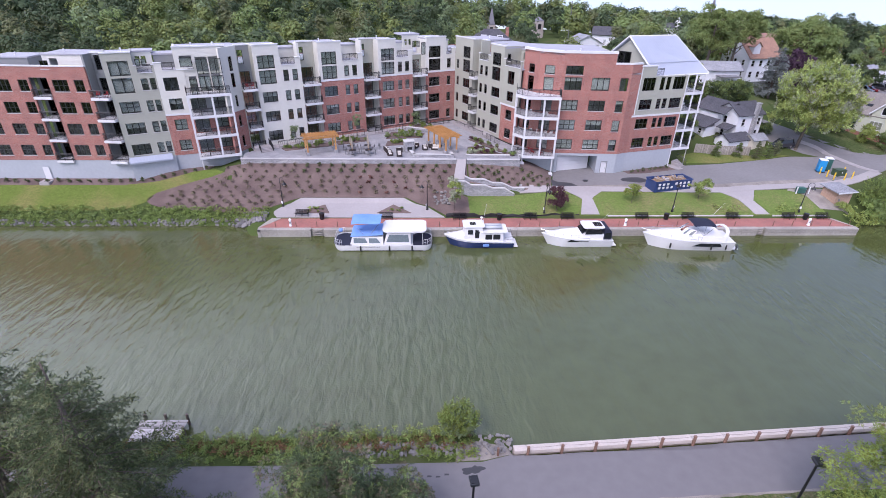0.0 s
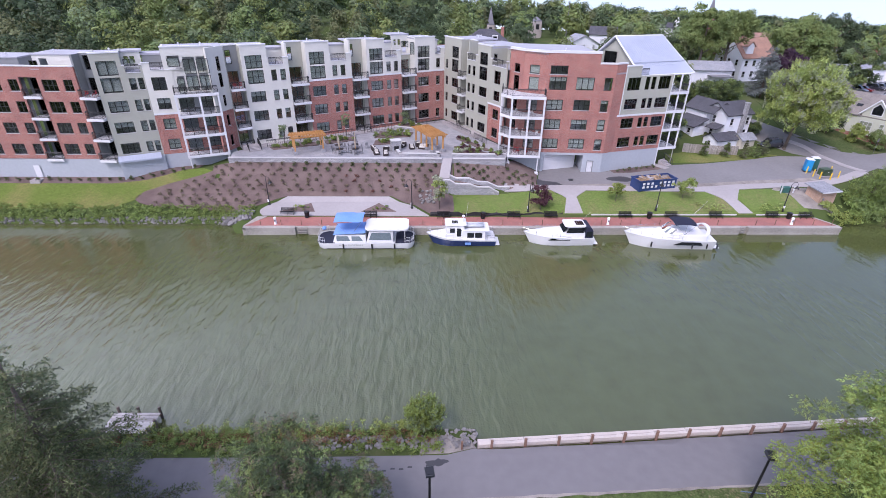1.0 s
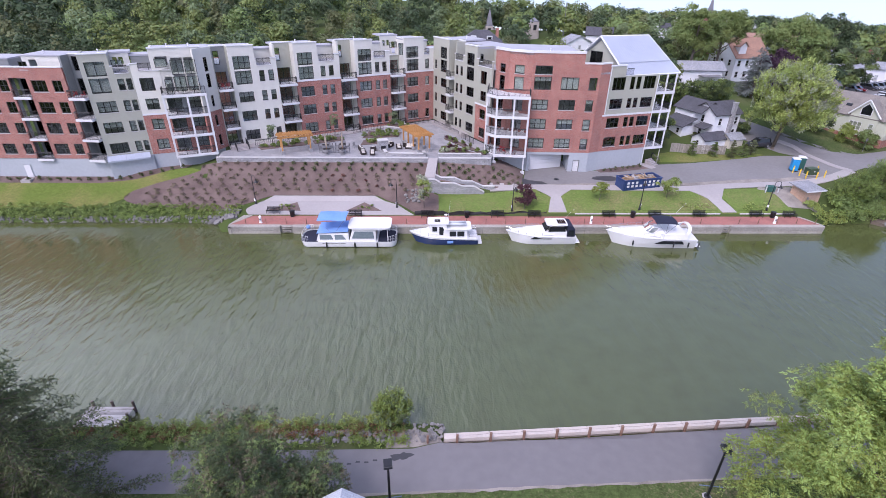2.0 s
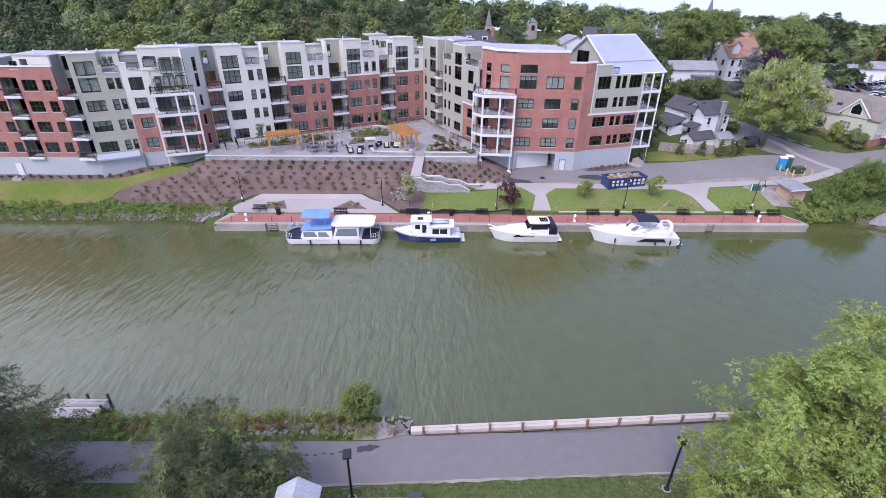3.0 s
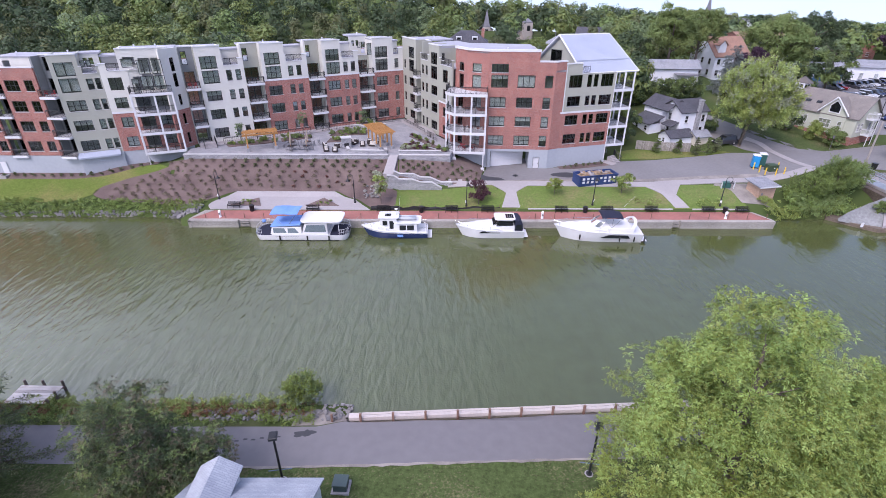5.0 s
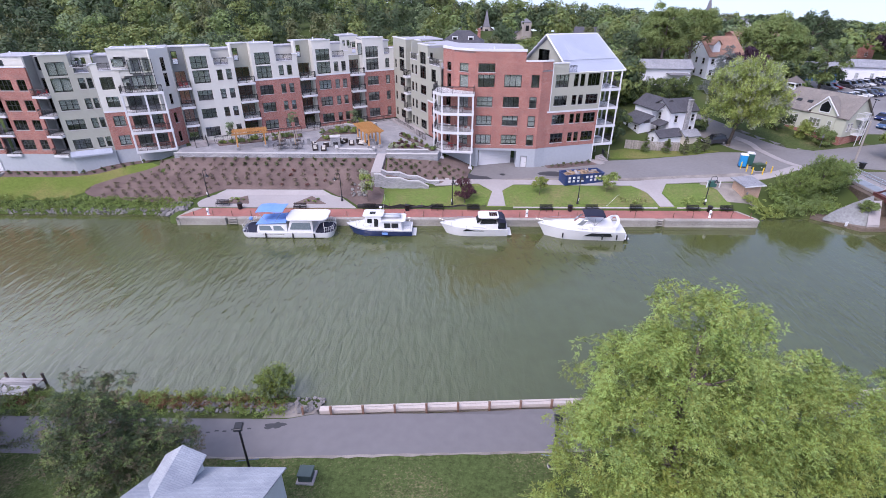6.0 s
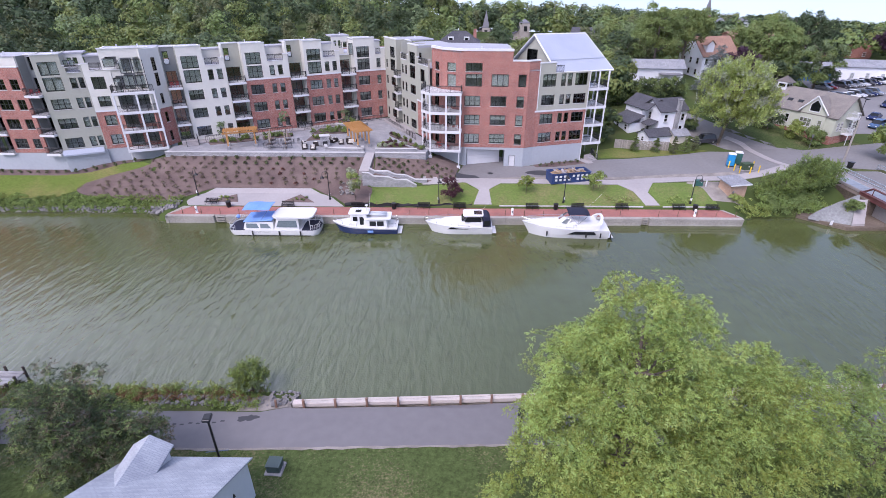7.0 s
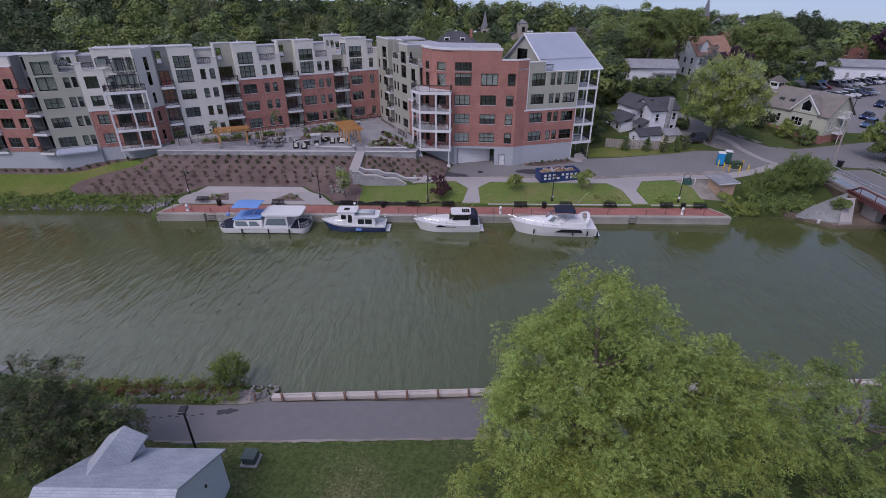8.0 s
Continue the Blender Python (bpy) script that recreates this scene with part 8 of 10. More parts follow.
drape("asphalt_patch", smooth_line([(30.0, 76.4), (32.6, 75.8), (34.0, 76.8), (33.0, 78.0), (30.6, 77.8), (29.6, 77.0), (30.0, 76.4)], 3)[:-1], DAMP, "round dark patch of new asphalt in the drive", "asphalt patch", 0.065)
drape("asphalt_patch_gate", [(17.6, 73.9), (22, 74.2), (21.0, 75.6), (17.8, 76.4)], DAMP, "dark asphalt patch at the path's edge", "asphalt patch", 0.065)
# end steps of the flats
es = thing("end_stairs", "pale concrete stairs with dark rails at the end of the flats", "stairs", kind="structure", m=pose(42.2, 82.6, land(42, 83), 0, 0, 35))
for k in range(5):
    bm = bmesh.new()
    box(bm, 0, 0.35 * k, 0, 1.6, 0.35 * (k + 1), 0.17 * (k + 1))
    part("step", bm, CONCRETE, es)
bm = bmesh.new()
box(bm, -1.4, -0.6, 0.02, -0.02, 2.2, 0.12)
part("landing", bm, CONCRETE, es)
railing([(1.7, 0, 0), (1.7, 1.75, 0.85), (3.4, 2.6, 0.2)], parent=es)


# ---------------------------------------------------------------- houses
def house_box(h, x0, y0, x1, y1, z0, z1, mat, name="wall", th=0.2):
    for c in ((x0, y0, z0, x1, y0 + th, z1), (x0, y1 - th, z0, x1, y1, z1), (x0, y0 + th, z0, x0 + th, y1 - th, z1), (x1 - th, y0 + th, z0, x1, y1 - th, z1)):
        bm = bmesh.new()
        box(bm, *c)
        part(name, bm, mat, h, uv=True)


def gable(h, x0, y0, x1, y1, z, rise, mat, wallmat, axis="x", over=0.4, t=0.16):
    """A pitched roof over a rectangle: two slopes, two gable ends."""
    if axis == "x":
        e = [((x0 - over, y0 - over), (x1 + over, y0 - over)), ((x0 - over, y1 + over), (x1 + over, y1 + over))]
        r = ((x0 - over, (y0 + y1) / 2), (x1 + over, (y0 + y1) / 2))
        half = (y1 - y0) / 2
    else:
        e = [((x0 - over, y0 - over), (x0 - over, y1 + over)), ((x1 + over, y0 - over), (x1 + over, y1 + over))]
        r = (((x0 + x1) / 2, y0 - over), ((x0 + x1) / 2, y1 + over))
        half = (x1 - x0) / 2
    drop = rise * over / half
    for a, b in e:
        bm = bmesh.new()
        top = [Vector((*a, z - drop)), Vector((*b, z - drop)), Vector((*r[1], z + rise)), Vector((*r[0], z + rise))]
        nn = (top[1] - top[0]).cross(top[3] - top[0]).normalized()
        if nn.z < 0:
            nn = -nn
        lo, hi = [bm.verts.new(v) for v in top], [bm.verts.new(v + nn * t) for v in top]
        bm.faces.new(hi), bm.faces.new(lo[::-1])
        for k in range(4):
            bm.faces.new((lo[k], lo[(k + 1) % 4], hi[(k + 1) % 4], hi[k]))
        bmesh.ops.recalc_face_normals(bm, faces=bm.faces[:])
        part("roof", bm, mat, h, uv=True)
    ends = ((x0, x0 + 0.15), (x1 - 0.15, x1)) if axis == "x" else ((y0, y0 + 0.15), (y1 - 0.15, y1))
    for a, b in ends:
        bm = bmesh.new()
        if axis == "x":
            pr = [(y0, z), (y1, z), ((y0 + y1) / 2, z + rise)]
            lo, hi = [bm.verts.new((a, p, q)) for p, q in pr], [bm.verts.new((b, p, q)) for p, q in pr]
        else:
            pr = [(x0, z), (x1, z), ((x0 + x1) / 2, z + rise)]
            lo, hi = [bm.verts.new((p, a, q)) for p, q in pr], [bm.verts.new((p, b, q)) for p, q in pr]
        bm.faces.new(lo), bm.faces.new(hi[::-1])
        for k in range(3):
            bm.faces.new((lo[k], hi[k], hi[(k + 1) % 3], lo[(k + 1) % 3]))
        bmesh.ops.recalc_face_normals(bm, faces=bm.faces[:])
        part("gable_end", bm, wallmat, h, uv=True)


def house_window(h, x, y, z, w, hh, facing="s", cols=1, rows=2):
    """A white-framed window standing just proud of a wall. facing: s, w, e."""
    turn = {"s": 0, "e": 90, "w": -90, "n": 180}[facing]
    window(pose(x, y, z, 0, 0, turn), 0, 0, w, hh, cols, rows, y=-0.05, parent=h, frame_mat=TRIM, blind=0)


WHITE_CLAP = siding_material("white_clapboard", (0.70, 0.71, 0.74), 0.14)
CREAM_CLAP = siding_material("cream_clapboard", (0.55, 0.51, 0.42), 0.14)
SAGE_CLAP = siding_material("pale_sage_clapboard", (0.45, 0.46, 0.37), 0.14)
FENCE_WOOD = material("grey_fence_boards", (0.30, 0.27, 0.24), 0.9, var=0.2, scale=4, objrand=0.3)

h = thing("house", "white clapboard two-storey house with dark grey roofs", "house", m=pose(58.0, 94.4, 4.6, 0, 0, 18))
house_box(h, 0, 0, 6.3, 5.8, 0, 5.3, WHITE_CLAP)
gable(h, 0, 0, 6.3, 5.8, 5.3, 1.8, DARK_SHINGLE, WHITE_CLAP, "x", 0.35)
house_box(h, -1.2, 4.0, 3.6, 9.4, 0, 5.3, WHITE_CLAP)
gable(h, -1.2, 2.4, 3.6, 9.4, 5.3, 1.75, DARK_SHINGLE, WHITE_CLAP, "y", 0.35)
house_box(h, -4.2, 3.4, -1.2, 8.6, 0, 2.5, WHITE_CLAP)
for pts, nm in ((((-4.6, 3.0, 2.4), (-1.2, 3.0, 3.8), (-1.2, 9.0, 3.8), (-4.6, 9.0, 2.4)), "porch_roof"), (((-1.9, 0.2, 2.5), (-0.02, 0.2, 3.2), (-0.02, 3.0, 3.2), (-1.9, 3.0, 2.5)), "door_roof")):
    bm = bmesh.new()
    vs = [bm.verts.new(c) for c in pts]
    up = [bm.verts.new(v.co + Vector((0, 0, 0.16))) for v in vs]
    bm.faces.new(up), bm.faces.new(vs[::-1])
    for k in range(4):
        bm.faces.new((vs[k], vs[(k + 1) % 4], up[(k + 1) % 4], up[k]))
    part(nm, bm, DARK_SHINGLE, h, uv=True)
bm = bmesh.new()
box(bm, 3.5, -0.62, -0.4, 4.2, -0.02, 7.4)
box(bm, 3.4, -0.7, 7.4, 4.3, 0.06, 7.55)
part("chimney", bm, STONE_BLOCK, h, uv=True)
for x, z in ((1.0, 3.2), (5.0, 3.2), (1.0, 0.8), (4.9, 0.8)):
    house_window(h, x, 0, z, 0.8, 1.4)
house_window(h, 0, 3.4, 3.3, 0.8, 1.4, "w")
house_window(h, 0, 3.4, 0.8, 0.8, 1.2, "w")
for y in (4.9, 7.6):
    house_window(h, -4.2, y, 1.1, 0.8, 1.0, "w")
for i, (x, y, w, dd, zz, rise, wm, rm) in enumerate(((55.2, 90.9, 5.4, 3.4, 1.9, 0.95, WHITE_CLAP, DARK_SHINGLE), (60.4, 91.5, 3.3, 2.6, 1.75, 0.85, CREAM_CLAP, SHINGLE))):
    g = thing("garden_shed", "low pale garden shed with a grey pitched roof", "shed", "sheds behind the fence", m=pose(x, y, land(x, y), 0, 0, 18))
    house_box(g, 0, 0, w, dd, -0.3, zz, wm)
    gable(g, 0, 0, w, dd, zz, rise, rm, wm, "x", 0.25)
    if i == 0:
        house_window(g, 0, 2.2, 0.7, 0.7, 0.9, "w")
fe = thing("board_fence", "weathered grey board fence round the yard", "fence", kind="structure")
for (xa, ya), (xb, yb) in (((48.6, 90.6), (53.8, 89.6)), ((53.8, 89.6), (58.6, 89.2))):
    n = int(math.hypot(xb - xa, yb - ya) / 0.22)
    for k in range(n):
        f = (k + 0.5) / n
        x, y = xa + (xb - xa) * f, ya + (yb - ya) * f
        bm = bmesh.new()
        box(bm, -0.1, -0.012, 0, 0.1, 0.012, 1.7)
        me = MATS.setdefault("fenceboard", None) or mesh_of("board", bm, FENCE_WOOD)
        MATS["fenceboard"] = me
        part("board", me, None, fe, m=pose(x, y, land(x, y), 0, 0, math.degrees(math.atan2(yb - ya, xb - xa))))

# corner building
h = thing("house", "pale sage clapboard corner house with a brick base and tan roof", "house", m=pose(90.8, 92.2, 3.7, 0, 0, 25) @ Matrix.Diagonal((0.5, 0.88, 1, 1)))
house_box(h, 0, 0, 15.0, 24, 0, 2.0, BRICK, "brick_base")
house_box(h, -0.15, -0.15, 15.15, 24.15, 2.0, 5.6, SAGE_CLAP)
gable(h, -0.15, -0.15, 15.15, 24.15, 5.6, 3.6, TAN_SHINGLE, SAGE_CLAP, "y", 0.5)
# dormer gable on the long side
house_box(h, -0.6, 2.0, 4.0, 7.6, 2.0, 6.2, SAGE_CLAP)
gable(h, -0.6, 2.0, 4.0, 7.6, 6.2, 2.6, TAN_SHINGLE, SAGE_CLAP, "x", 0.5)
bm = bmesh.new()
for a, b in (((-1.1, 1.5, 5.8), (-1.1, 4.8, 8.95)), ((-1.1, 4.8, 8.95), (-1.1, 8.1, 5.8))):
    rod(bm, a, b, 0.16, seg=4)
part("bargeboard", bm, TRIM, h)
bm = bmesh.new()
pr = [(3.7, 6.0), (5.9, 6.0), (5.9, 7.3), (4.8, 8.3), (3.7, 7.3)]
lo, hi = [bm.verts.new((-0.66, y, z)) for y, z in pr], [bm.verts.new((-0.6, y, z)) for y, z in pr]
bm.faces.new(lo), bm.faces.new(hi[::-1])
for k in range(5):
    bm.faces.new((lo[k], lo[(k + 1) % 5], hi[(k + 1) % 5], hi[k]))
part("gable_window", bm, DARK_GLASS, h, "dark pointed gable window")
bm = bmesh.new()
for (a, b), (c, e) in zip(pr, pr[1:] + pr[:1]):
    rod(bm, (-0.68, a, b), (-0.68, c, e), 0.09, seg=4)
part("gable_window_trim", bm, TRIM, h)
for y, w, c in ((7.4, 2.6, 3), (11.0, 0.9, 1), (3.4, 0.9, 1), (15.0, 1.8, 2), (19.0, 1.8, 2)):
    house_window(h, -0.62 if y < 8 else -0.16, y, 3.0, w, 1.6, "w", c, 2)
for x in (1.6, 3.6, 9.0, 12.0):
    house_window(h, x, -0.16, 3.0, 1.2, 1.6, "s", 2, 2)
for x, z in ((5.6, 2.2), (5.6, 5.2)):
    bm = bmesh.new()
    box(bm, x, -1.8, z, x + 3.6, -0.16, z + 0.2)
    bb = part("porch_deck", bm, TRIM, h, "white porch deck")
    railing([(x + 0.05, -0.2), (x + 0.05, -1.75), (x + 3.55, -1.75), (x + 3.55, -0.2)], parent=bb, z=z + 0.2, mat=TRIM, step=0.3)
for x in (5.7, 9.1):
    bm = bmesh.new()
    rod(bm, (x, -1.7, 0), (x, -1.7, 5.3), 0.08, seg=6)
    part("porch_post", bm, TRIM, h)
cu = pose(7.5, 16, 8.3)
bm = bmesh.new()
box(bm, -2.0, -1.1, 0, 2.0, 1.1, 1.6, cu)
cp = part("cupola", bm, TRIM, h, "white louvred cupola")
bm = bmesh.new()
lathe(bm, ((1.85, 1.6), (1.85, 1.68), (0.05, 2.9)), 4, (0, 0, 0))
part("cupola_roof", bm, TAN_SHINGLE, cp, m=cu @ Matrix.Diagonal((1.75, 1.0, 1.0, 1.0)) @ pose(0, 0, 0, 0, 0, 45))
for c in ((-1.6, -1.13, 0.75, -0.2, -1.1, 1.35), (0.2, -1.13, 0.75, 1.6, -1.1, 1.35), (-2.03, -0.8, 0.75, -2.0, 0.8, 1.35)):
    bm = bmesh.new()
    box(bm, *c, cu)
    part("cupola_window", bm, DARK_GLASS, cp)
for y in (9.5, 12.0):
    bm = bmesh.new()
    sl = math.degrees(math.atan2(3.6, 7.65))
    box(bm, -0.5, -0.6, 0.12, 0.5, 0.6, 0.22, pose(2.8, y, 5.6 + 2.95 * 3.6 / 7.65, 0, -sl, 0))
    part("skylight", bm, DARK_GLASS, h, "skylight")


def simple_house(x, y, turn, w, d, wall_h, rise, wm, rm, label, name="house", axis="x", wins=3):
    h = thing(name, label, "house", m=pose(x, y, land(x, y) - 0.3, 0, 0, turn))
    house_box(h, 0, 0, w, d, 0, wall_h + 0.3, wm)
    gable(h, 0, 0, w, d, wall_h + 0.3, rise, rm, wm, axis, 0.5)
    for k in range(wins):
        for f in range(max(1, int(wall_h / 2.8))):
            house_window(h, (k + 0.5) * w / wins - 0.5, 0, 1.2 + 2.8 * f, 1.0, 1.5)
    return h


SLATE = material("grey_slate", (0.17, 0.17, 0.19), 0.7, var=0.1)
ORANGE_TILE = brick_material("orange_shingle", (0.33, 0.19, 0.13), (0.28, 0.16, 0.11), (0.20, 0.12, 0.09), 0.3, 0.14, 0.012, 0.4)
h = simple_house(61.2, 122.5, -4, 11.6, 5, 4.4, 1.5, WHITE_CLAP, SHINGLE, "low white house with a porch behind the hedge")
bm = bmesh.new()
box(bm, 6.0, -2.6, 3.3, 11.0, 0, 3.5)
part("porch_roof", bm, SHINGLE, h)
for u in (6.2, 8.5, 10.8):
    bm = bmesh.new()
    rod(bm, (u, -2.4, 0), (u, -2.4, 3.3), 0.09, seg=6)
    part("porch_post", bm, TRIM, h)
h = simple_house(84.4, 137.5, 14, 10.5, 10, 6.0, 4.2, WHITE_CLAP, ORANGE_TILE, "tall white house with an orange-brown roof among trees", wins=4)
for y in (1.4, 4.2, 7.0):
    for z in (1.2, 4.0):
        house_window(h, 0, y + 1.0, z, 0.9, 1.5, "w")
house_box(h, 1.0, 0.6, 3.2, 3.0, 6.7, 9.0, TRIM, "dormer_wall")
gable(h, 1.0, 0.6, 3.2, 4.0, 9.0, 1.0, ORANGE_TILE, TRIM, "y", 0.3)
simple_house(116, 186, -8, 16, 10, 8.4, 1.0, BRICK, ORANGE_TILE, "large red brick building among far trees", wins=5)
h = simple_house(13, 172, -4, 13, 9, 6.0, 0.01, BRICK, DARK_SHINGLE, "red brick house with a dark hipped roof and dormers", wins=4)
bm = bmesh.new()
zz = 6.4
lo = [bm.verts.new(c) for c in ((-0.6, -0.6, zz), (13.6, -0.6, zz), (13.6, 9.6, zz), (-0.6, 9.6, zz))]
hi = [bm.verts.new(c) for c in ((4.2, 3.6, zz + 3.4), (8.8, 3.6, zz + 3.4), (8.8, 5.4, zz + 3.4), (4.2, 5.4, zz + 3.4))]
bm.faces.new(hi), bm.faces.new(lo[::-1])
for k in range(4):
    bm.faces.new((lo[k], lo[(k + 1) % 4], hi[(k + 1) % 4], hi[k]))
part("hip_roof", bm, DARK_SHINGLE, h, uv=True)
for x in (3.0, 8.2):
    bm = bmesh.new()
    box(bm, x, 0.6, zz + 0.5, x + 1.8, 3.0, zz + 1.9)
    dd = part("dormer", bm, TRIM, h, "white dormer")
    bm = bmesh.new()
    box(bm, x + 0.3, 0.56, zz + 0.75, x + 1.5, 0.6, zz + 1.6)
    part("dormer_window", bm, DARK_GLASS, dd)
bm = bmesh.new()
box(bm, 11.2, 5, 0, 12.2, 6, zz + 4)
part("chimney", bm, BRICK, h, uv=True)
simple_house(53, 196, 10, 12, 8, 2.6, 3.0, WHITE_CLAP, SHINGLE, "white gabled house beyond the flats", axis="y")
simple_house(66, 215, -20, 10, 8, 4.2, 2.6, WHITE_CLAP, DARK_SHINGLE, "white house among far trees")
simple_house(139, 256, -20, 13, 9, 6.5, 5.5, WHITE_CLAP, SLATE, "pale house with a steep slate roof on the far rise", axis="y")
simple_house(152, 252, 15, 9, 8, 7.0, 5.0, WHITE_CLAP, SLATE, "white gabled house on the far rise", axis="y", wins=2)
simple_house(170, 204, -30, 9, 8, 4.2, 3.4, BRICK, SLATE, "dark brick house with white gables above the car park", axis="y", wins=2)
simple_house(128, 176, -15, 11, 8, 3.4, 2.6, SAGE_CLAP, SHINGLE, "grey-green house beyond the car park")
simple_house(118, 182, -15, 8, 8, 5.0, 2.6, WHITE_CLAP, DARK_SHINGLE, "white house beyond the car park")
simple_house(150, 205, -15, 13, 9, 5.0, 2.8, BRICK, DARK_SHINGLE, "red brick house beyond the car park")
simple_house(127, 148, -16, 15, 9, 4.0, 1.4, WHITE_CLAP, SHINGLE, "low pale commercial building behind the car park", wins=4)
simple_house(147, 146, -16, 12, 9, 3.6, 0.8, BRICK, SHINGLE, "low red brick building behind the car park", wins=3)
bl = simple_house(116, 146, -20, 9, 7, 3.4, 1.2, material("blue_cladding", (0.03, 0.10, 0.20), 0.6, var=0.1), SHINGLE, "dark blue low building by the car park")


def church(x, y, turn, wm, rm, label, base, spire, width):
    c = thing("church", label, "church", m=pose(x, y, land(x, y) - 1, 0, 0, turn))
    house_box(c, 0, 0, width, width, 0, base, wm, "tower_wall")
    bm = bmesh.new()
    lathe(bm, ((width * 0.72, base), (width * 0.72, base + 0.4), (width * 0.6, base + 0.5), (0.05, base + spire)), 4, (0, 0, 0))
    part("spire", bm, rm, c, m=pose(width / 2, width / 2, 0, 0, 0, 45))
    bm = bmesh.new()
    box(bm, width * 0.3, -0.06, base - 3.5, width * 0.7, 0.0, base - 1.2)
    part("belfry_opening", bm, FRAME, c)
    house_box(c, -2, width, width + 2, width + 12, 0, base * 0.45, wm, "nave_wall")
    gable(c, -2, width, width + 2, width + 12, base * 0.45, base * 0.3, DARK_SHINGLE, wm, "y", 0.4)


PALE_STONE = material("pale_church_stone", (0.40, 0.36, 0.33), 0.9, var=0.1)
church(36, 318, 0, PALE_STONE, SLATE, "pale stone church with a tall grey spire in the far trees", 3.2, 9.5, 4.5)
church(51, 255, 10, PALE_STONE, SLATE, "grey stone chapel with a square tower", 8.5, 2.0, 4.0)
church(158, 300, 0, BRICK, SLATE, "far church with a slim dark steeple", 13.0, 10.0, 3.4)
h = simple_house(126, 292, 0, 14, 8, 6.0, 2.0, WHITE_CLAP, DARK_SHINGLE, "white mansion with small towers far off")
for x in (1, 11.5):
    bm = bmesh.new()
    lathe(bm, ((1.4, 0), (1.4, 8.6), (1.8, 8.7), (0.1, 11.4)), 8, (x, 0.5, 0))
    part("turret", bm, TRIM, h, "white turret")

# ---------------------------------------------------------------- vehicles
CAR_PAINT = [material("car_paint", c, 0.25, metal=0.3, var=0.03) for c in ((0.6, 0.6, 0.62), (0.72, 0.72, 0.72), (0.05, 0.05, 0.06), (0.02, 0.03, 0.10), (0.25, 0.26, 0.28), (0.25, 0.02, 0.02), (0.08, 0.14, 0.25))]


def car_proto(k, paint, label, suv=False):
    c = thing("car", label, "car", "parked cars")
    L, W = 4.6, 1.8
    top, belt = (1.72, 0.98) if suv else (1.45, 0.9)
    prof = [(0, 0.35), (0.02, 0.68), (0.9, belt - 0.06), (1.05, belt), (L - 0.75, belt + 0.03), (L - 0.05, belt - 0.02), (L, 0.4), (L - 0.3, 0.25), (0.3, 0.25)]
    bm = bmesh.new()
    lo, hi = [bm.verts.new((x, -W / 2, z)) for x, z in prof], [bm.verts.new((x, W / 2, z)) for x, z in prof]
    bm.faces.new(lo), bm.faces.new(hi[::-1])
    for i in range(len(prof)):
        j = (i + 1) % len(prof)
        bm.faces.new((lo[i], hi[i], hi[j], lo[j]))
    bmesh.ops.recalc_face_normals(bm, faces=bm.faces[:])
    part("body", bm, paint, c, bevel=0.05)
    bm = bmesh.new()
    a, b = 1.15, L - (0.25 if suv else 0.7)
    lo = [bm.verts.new(v) for v in ((a, -W / 2 + 0.06, belt), (b, -W / 2 + 0.06, belt), (b, W / 2 - 0.06, belt), (a, W / 2 - 0.06, belt))]
    hi = [bm.verts.new(v) for v in ((a + 0.75, -W / 2 + 0.22, top - 0.05), (b - (0.25 if suv else 0.7), -W / 2 + 0.22, top - 0.05), (b - (0.25 if suv else 0.7), W / 2 - 0.22, top - 0.05), (a + 0.75, W / 2 - 0.22, top - 0.05))]
    bm.faces.new(hi)
    for i in range(4):
        bm.faces.new((lo[i], lo[(i + 1) % 4], hi[(i + 1) % 4], hi[i]))
    part("glass_cabin", bm, DARK_GLASS, c, "dark car glass")
    bm = bmesh.new()
    box(bm, a + 0.72, -W / 2 + 0.2, top - 0.06, b - (0.22 if suv else 0.68), W / 2 - 0.2, top)
    part("roof", bm, paint, c, bevel=0.02)
    for x in (0.85, L - 0.85):
        for y in (-W / 2 + 0.1, W / 2 - 0.1):
            bm = bmesh.new()
            rod(bm, (x, y - 0.11, 0.32), (x, y + 0.11, 0.32), 0.32, seg=14)
            w = part("wheel", bm, RUBBER, c)
            bm = bmesh.new()
            s = -1 if y < 0 else 1
            rod(bm, (x, y + s * 0.1, 0.32), (x, y + s * 0.125, 0.32), 0.19, seg=10)
            part("rim", bm, CHROME, w)
    for y in (-0.62, 0.62):
        bm = bmesh.new()
        box(bm, -0.03, y - 0.18, 0.58, 0.06, y + 0.18, 0.7)
        part("headlight", bm, LAMP_LIGHT, c)
        bm = bmesh.new()
        box(bm, L - 0.05, y - 0.18, 0.66, L + 0.02, y + 0.18, 0.82)
        part("tail_light", bm, RED_CHAIR, c)
    return c


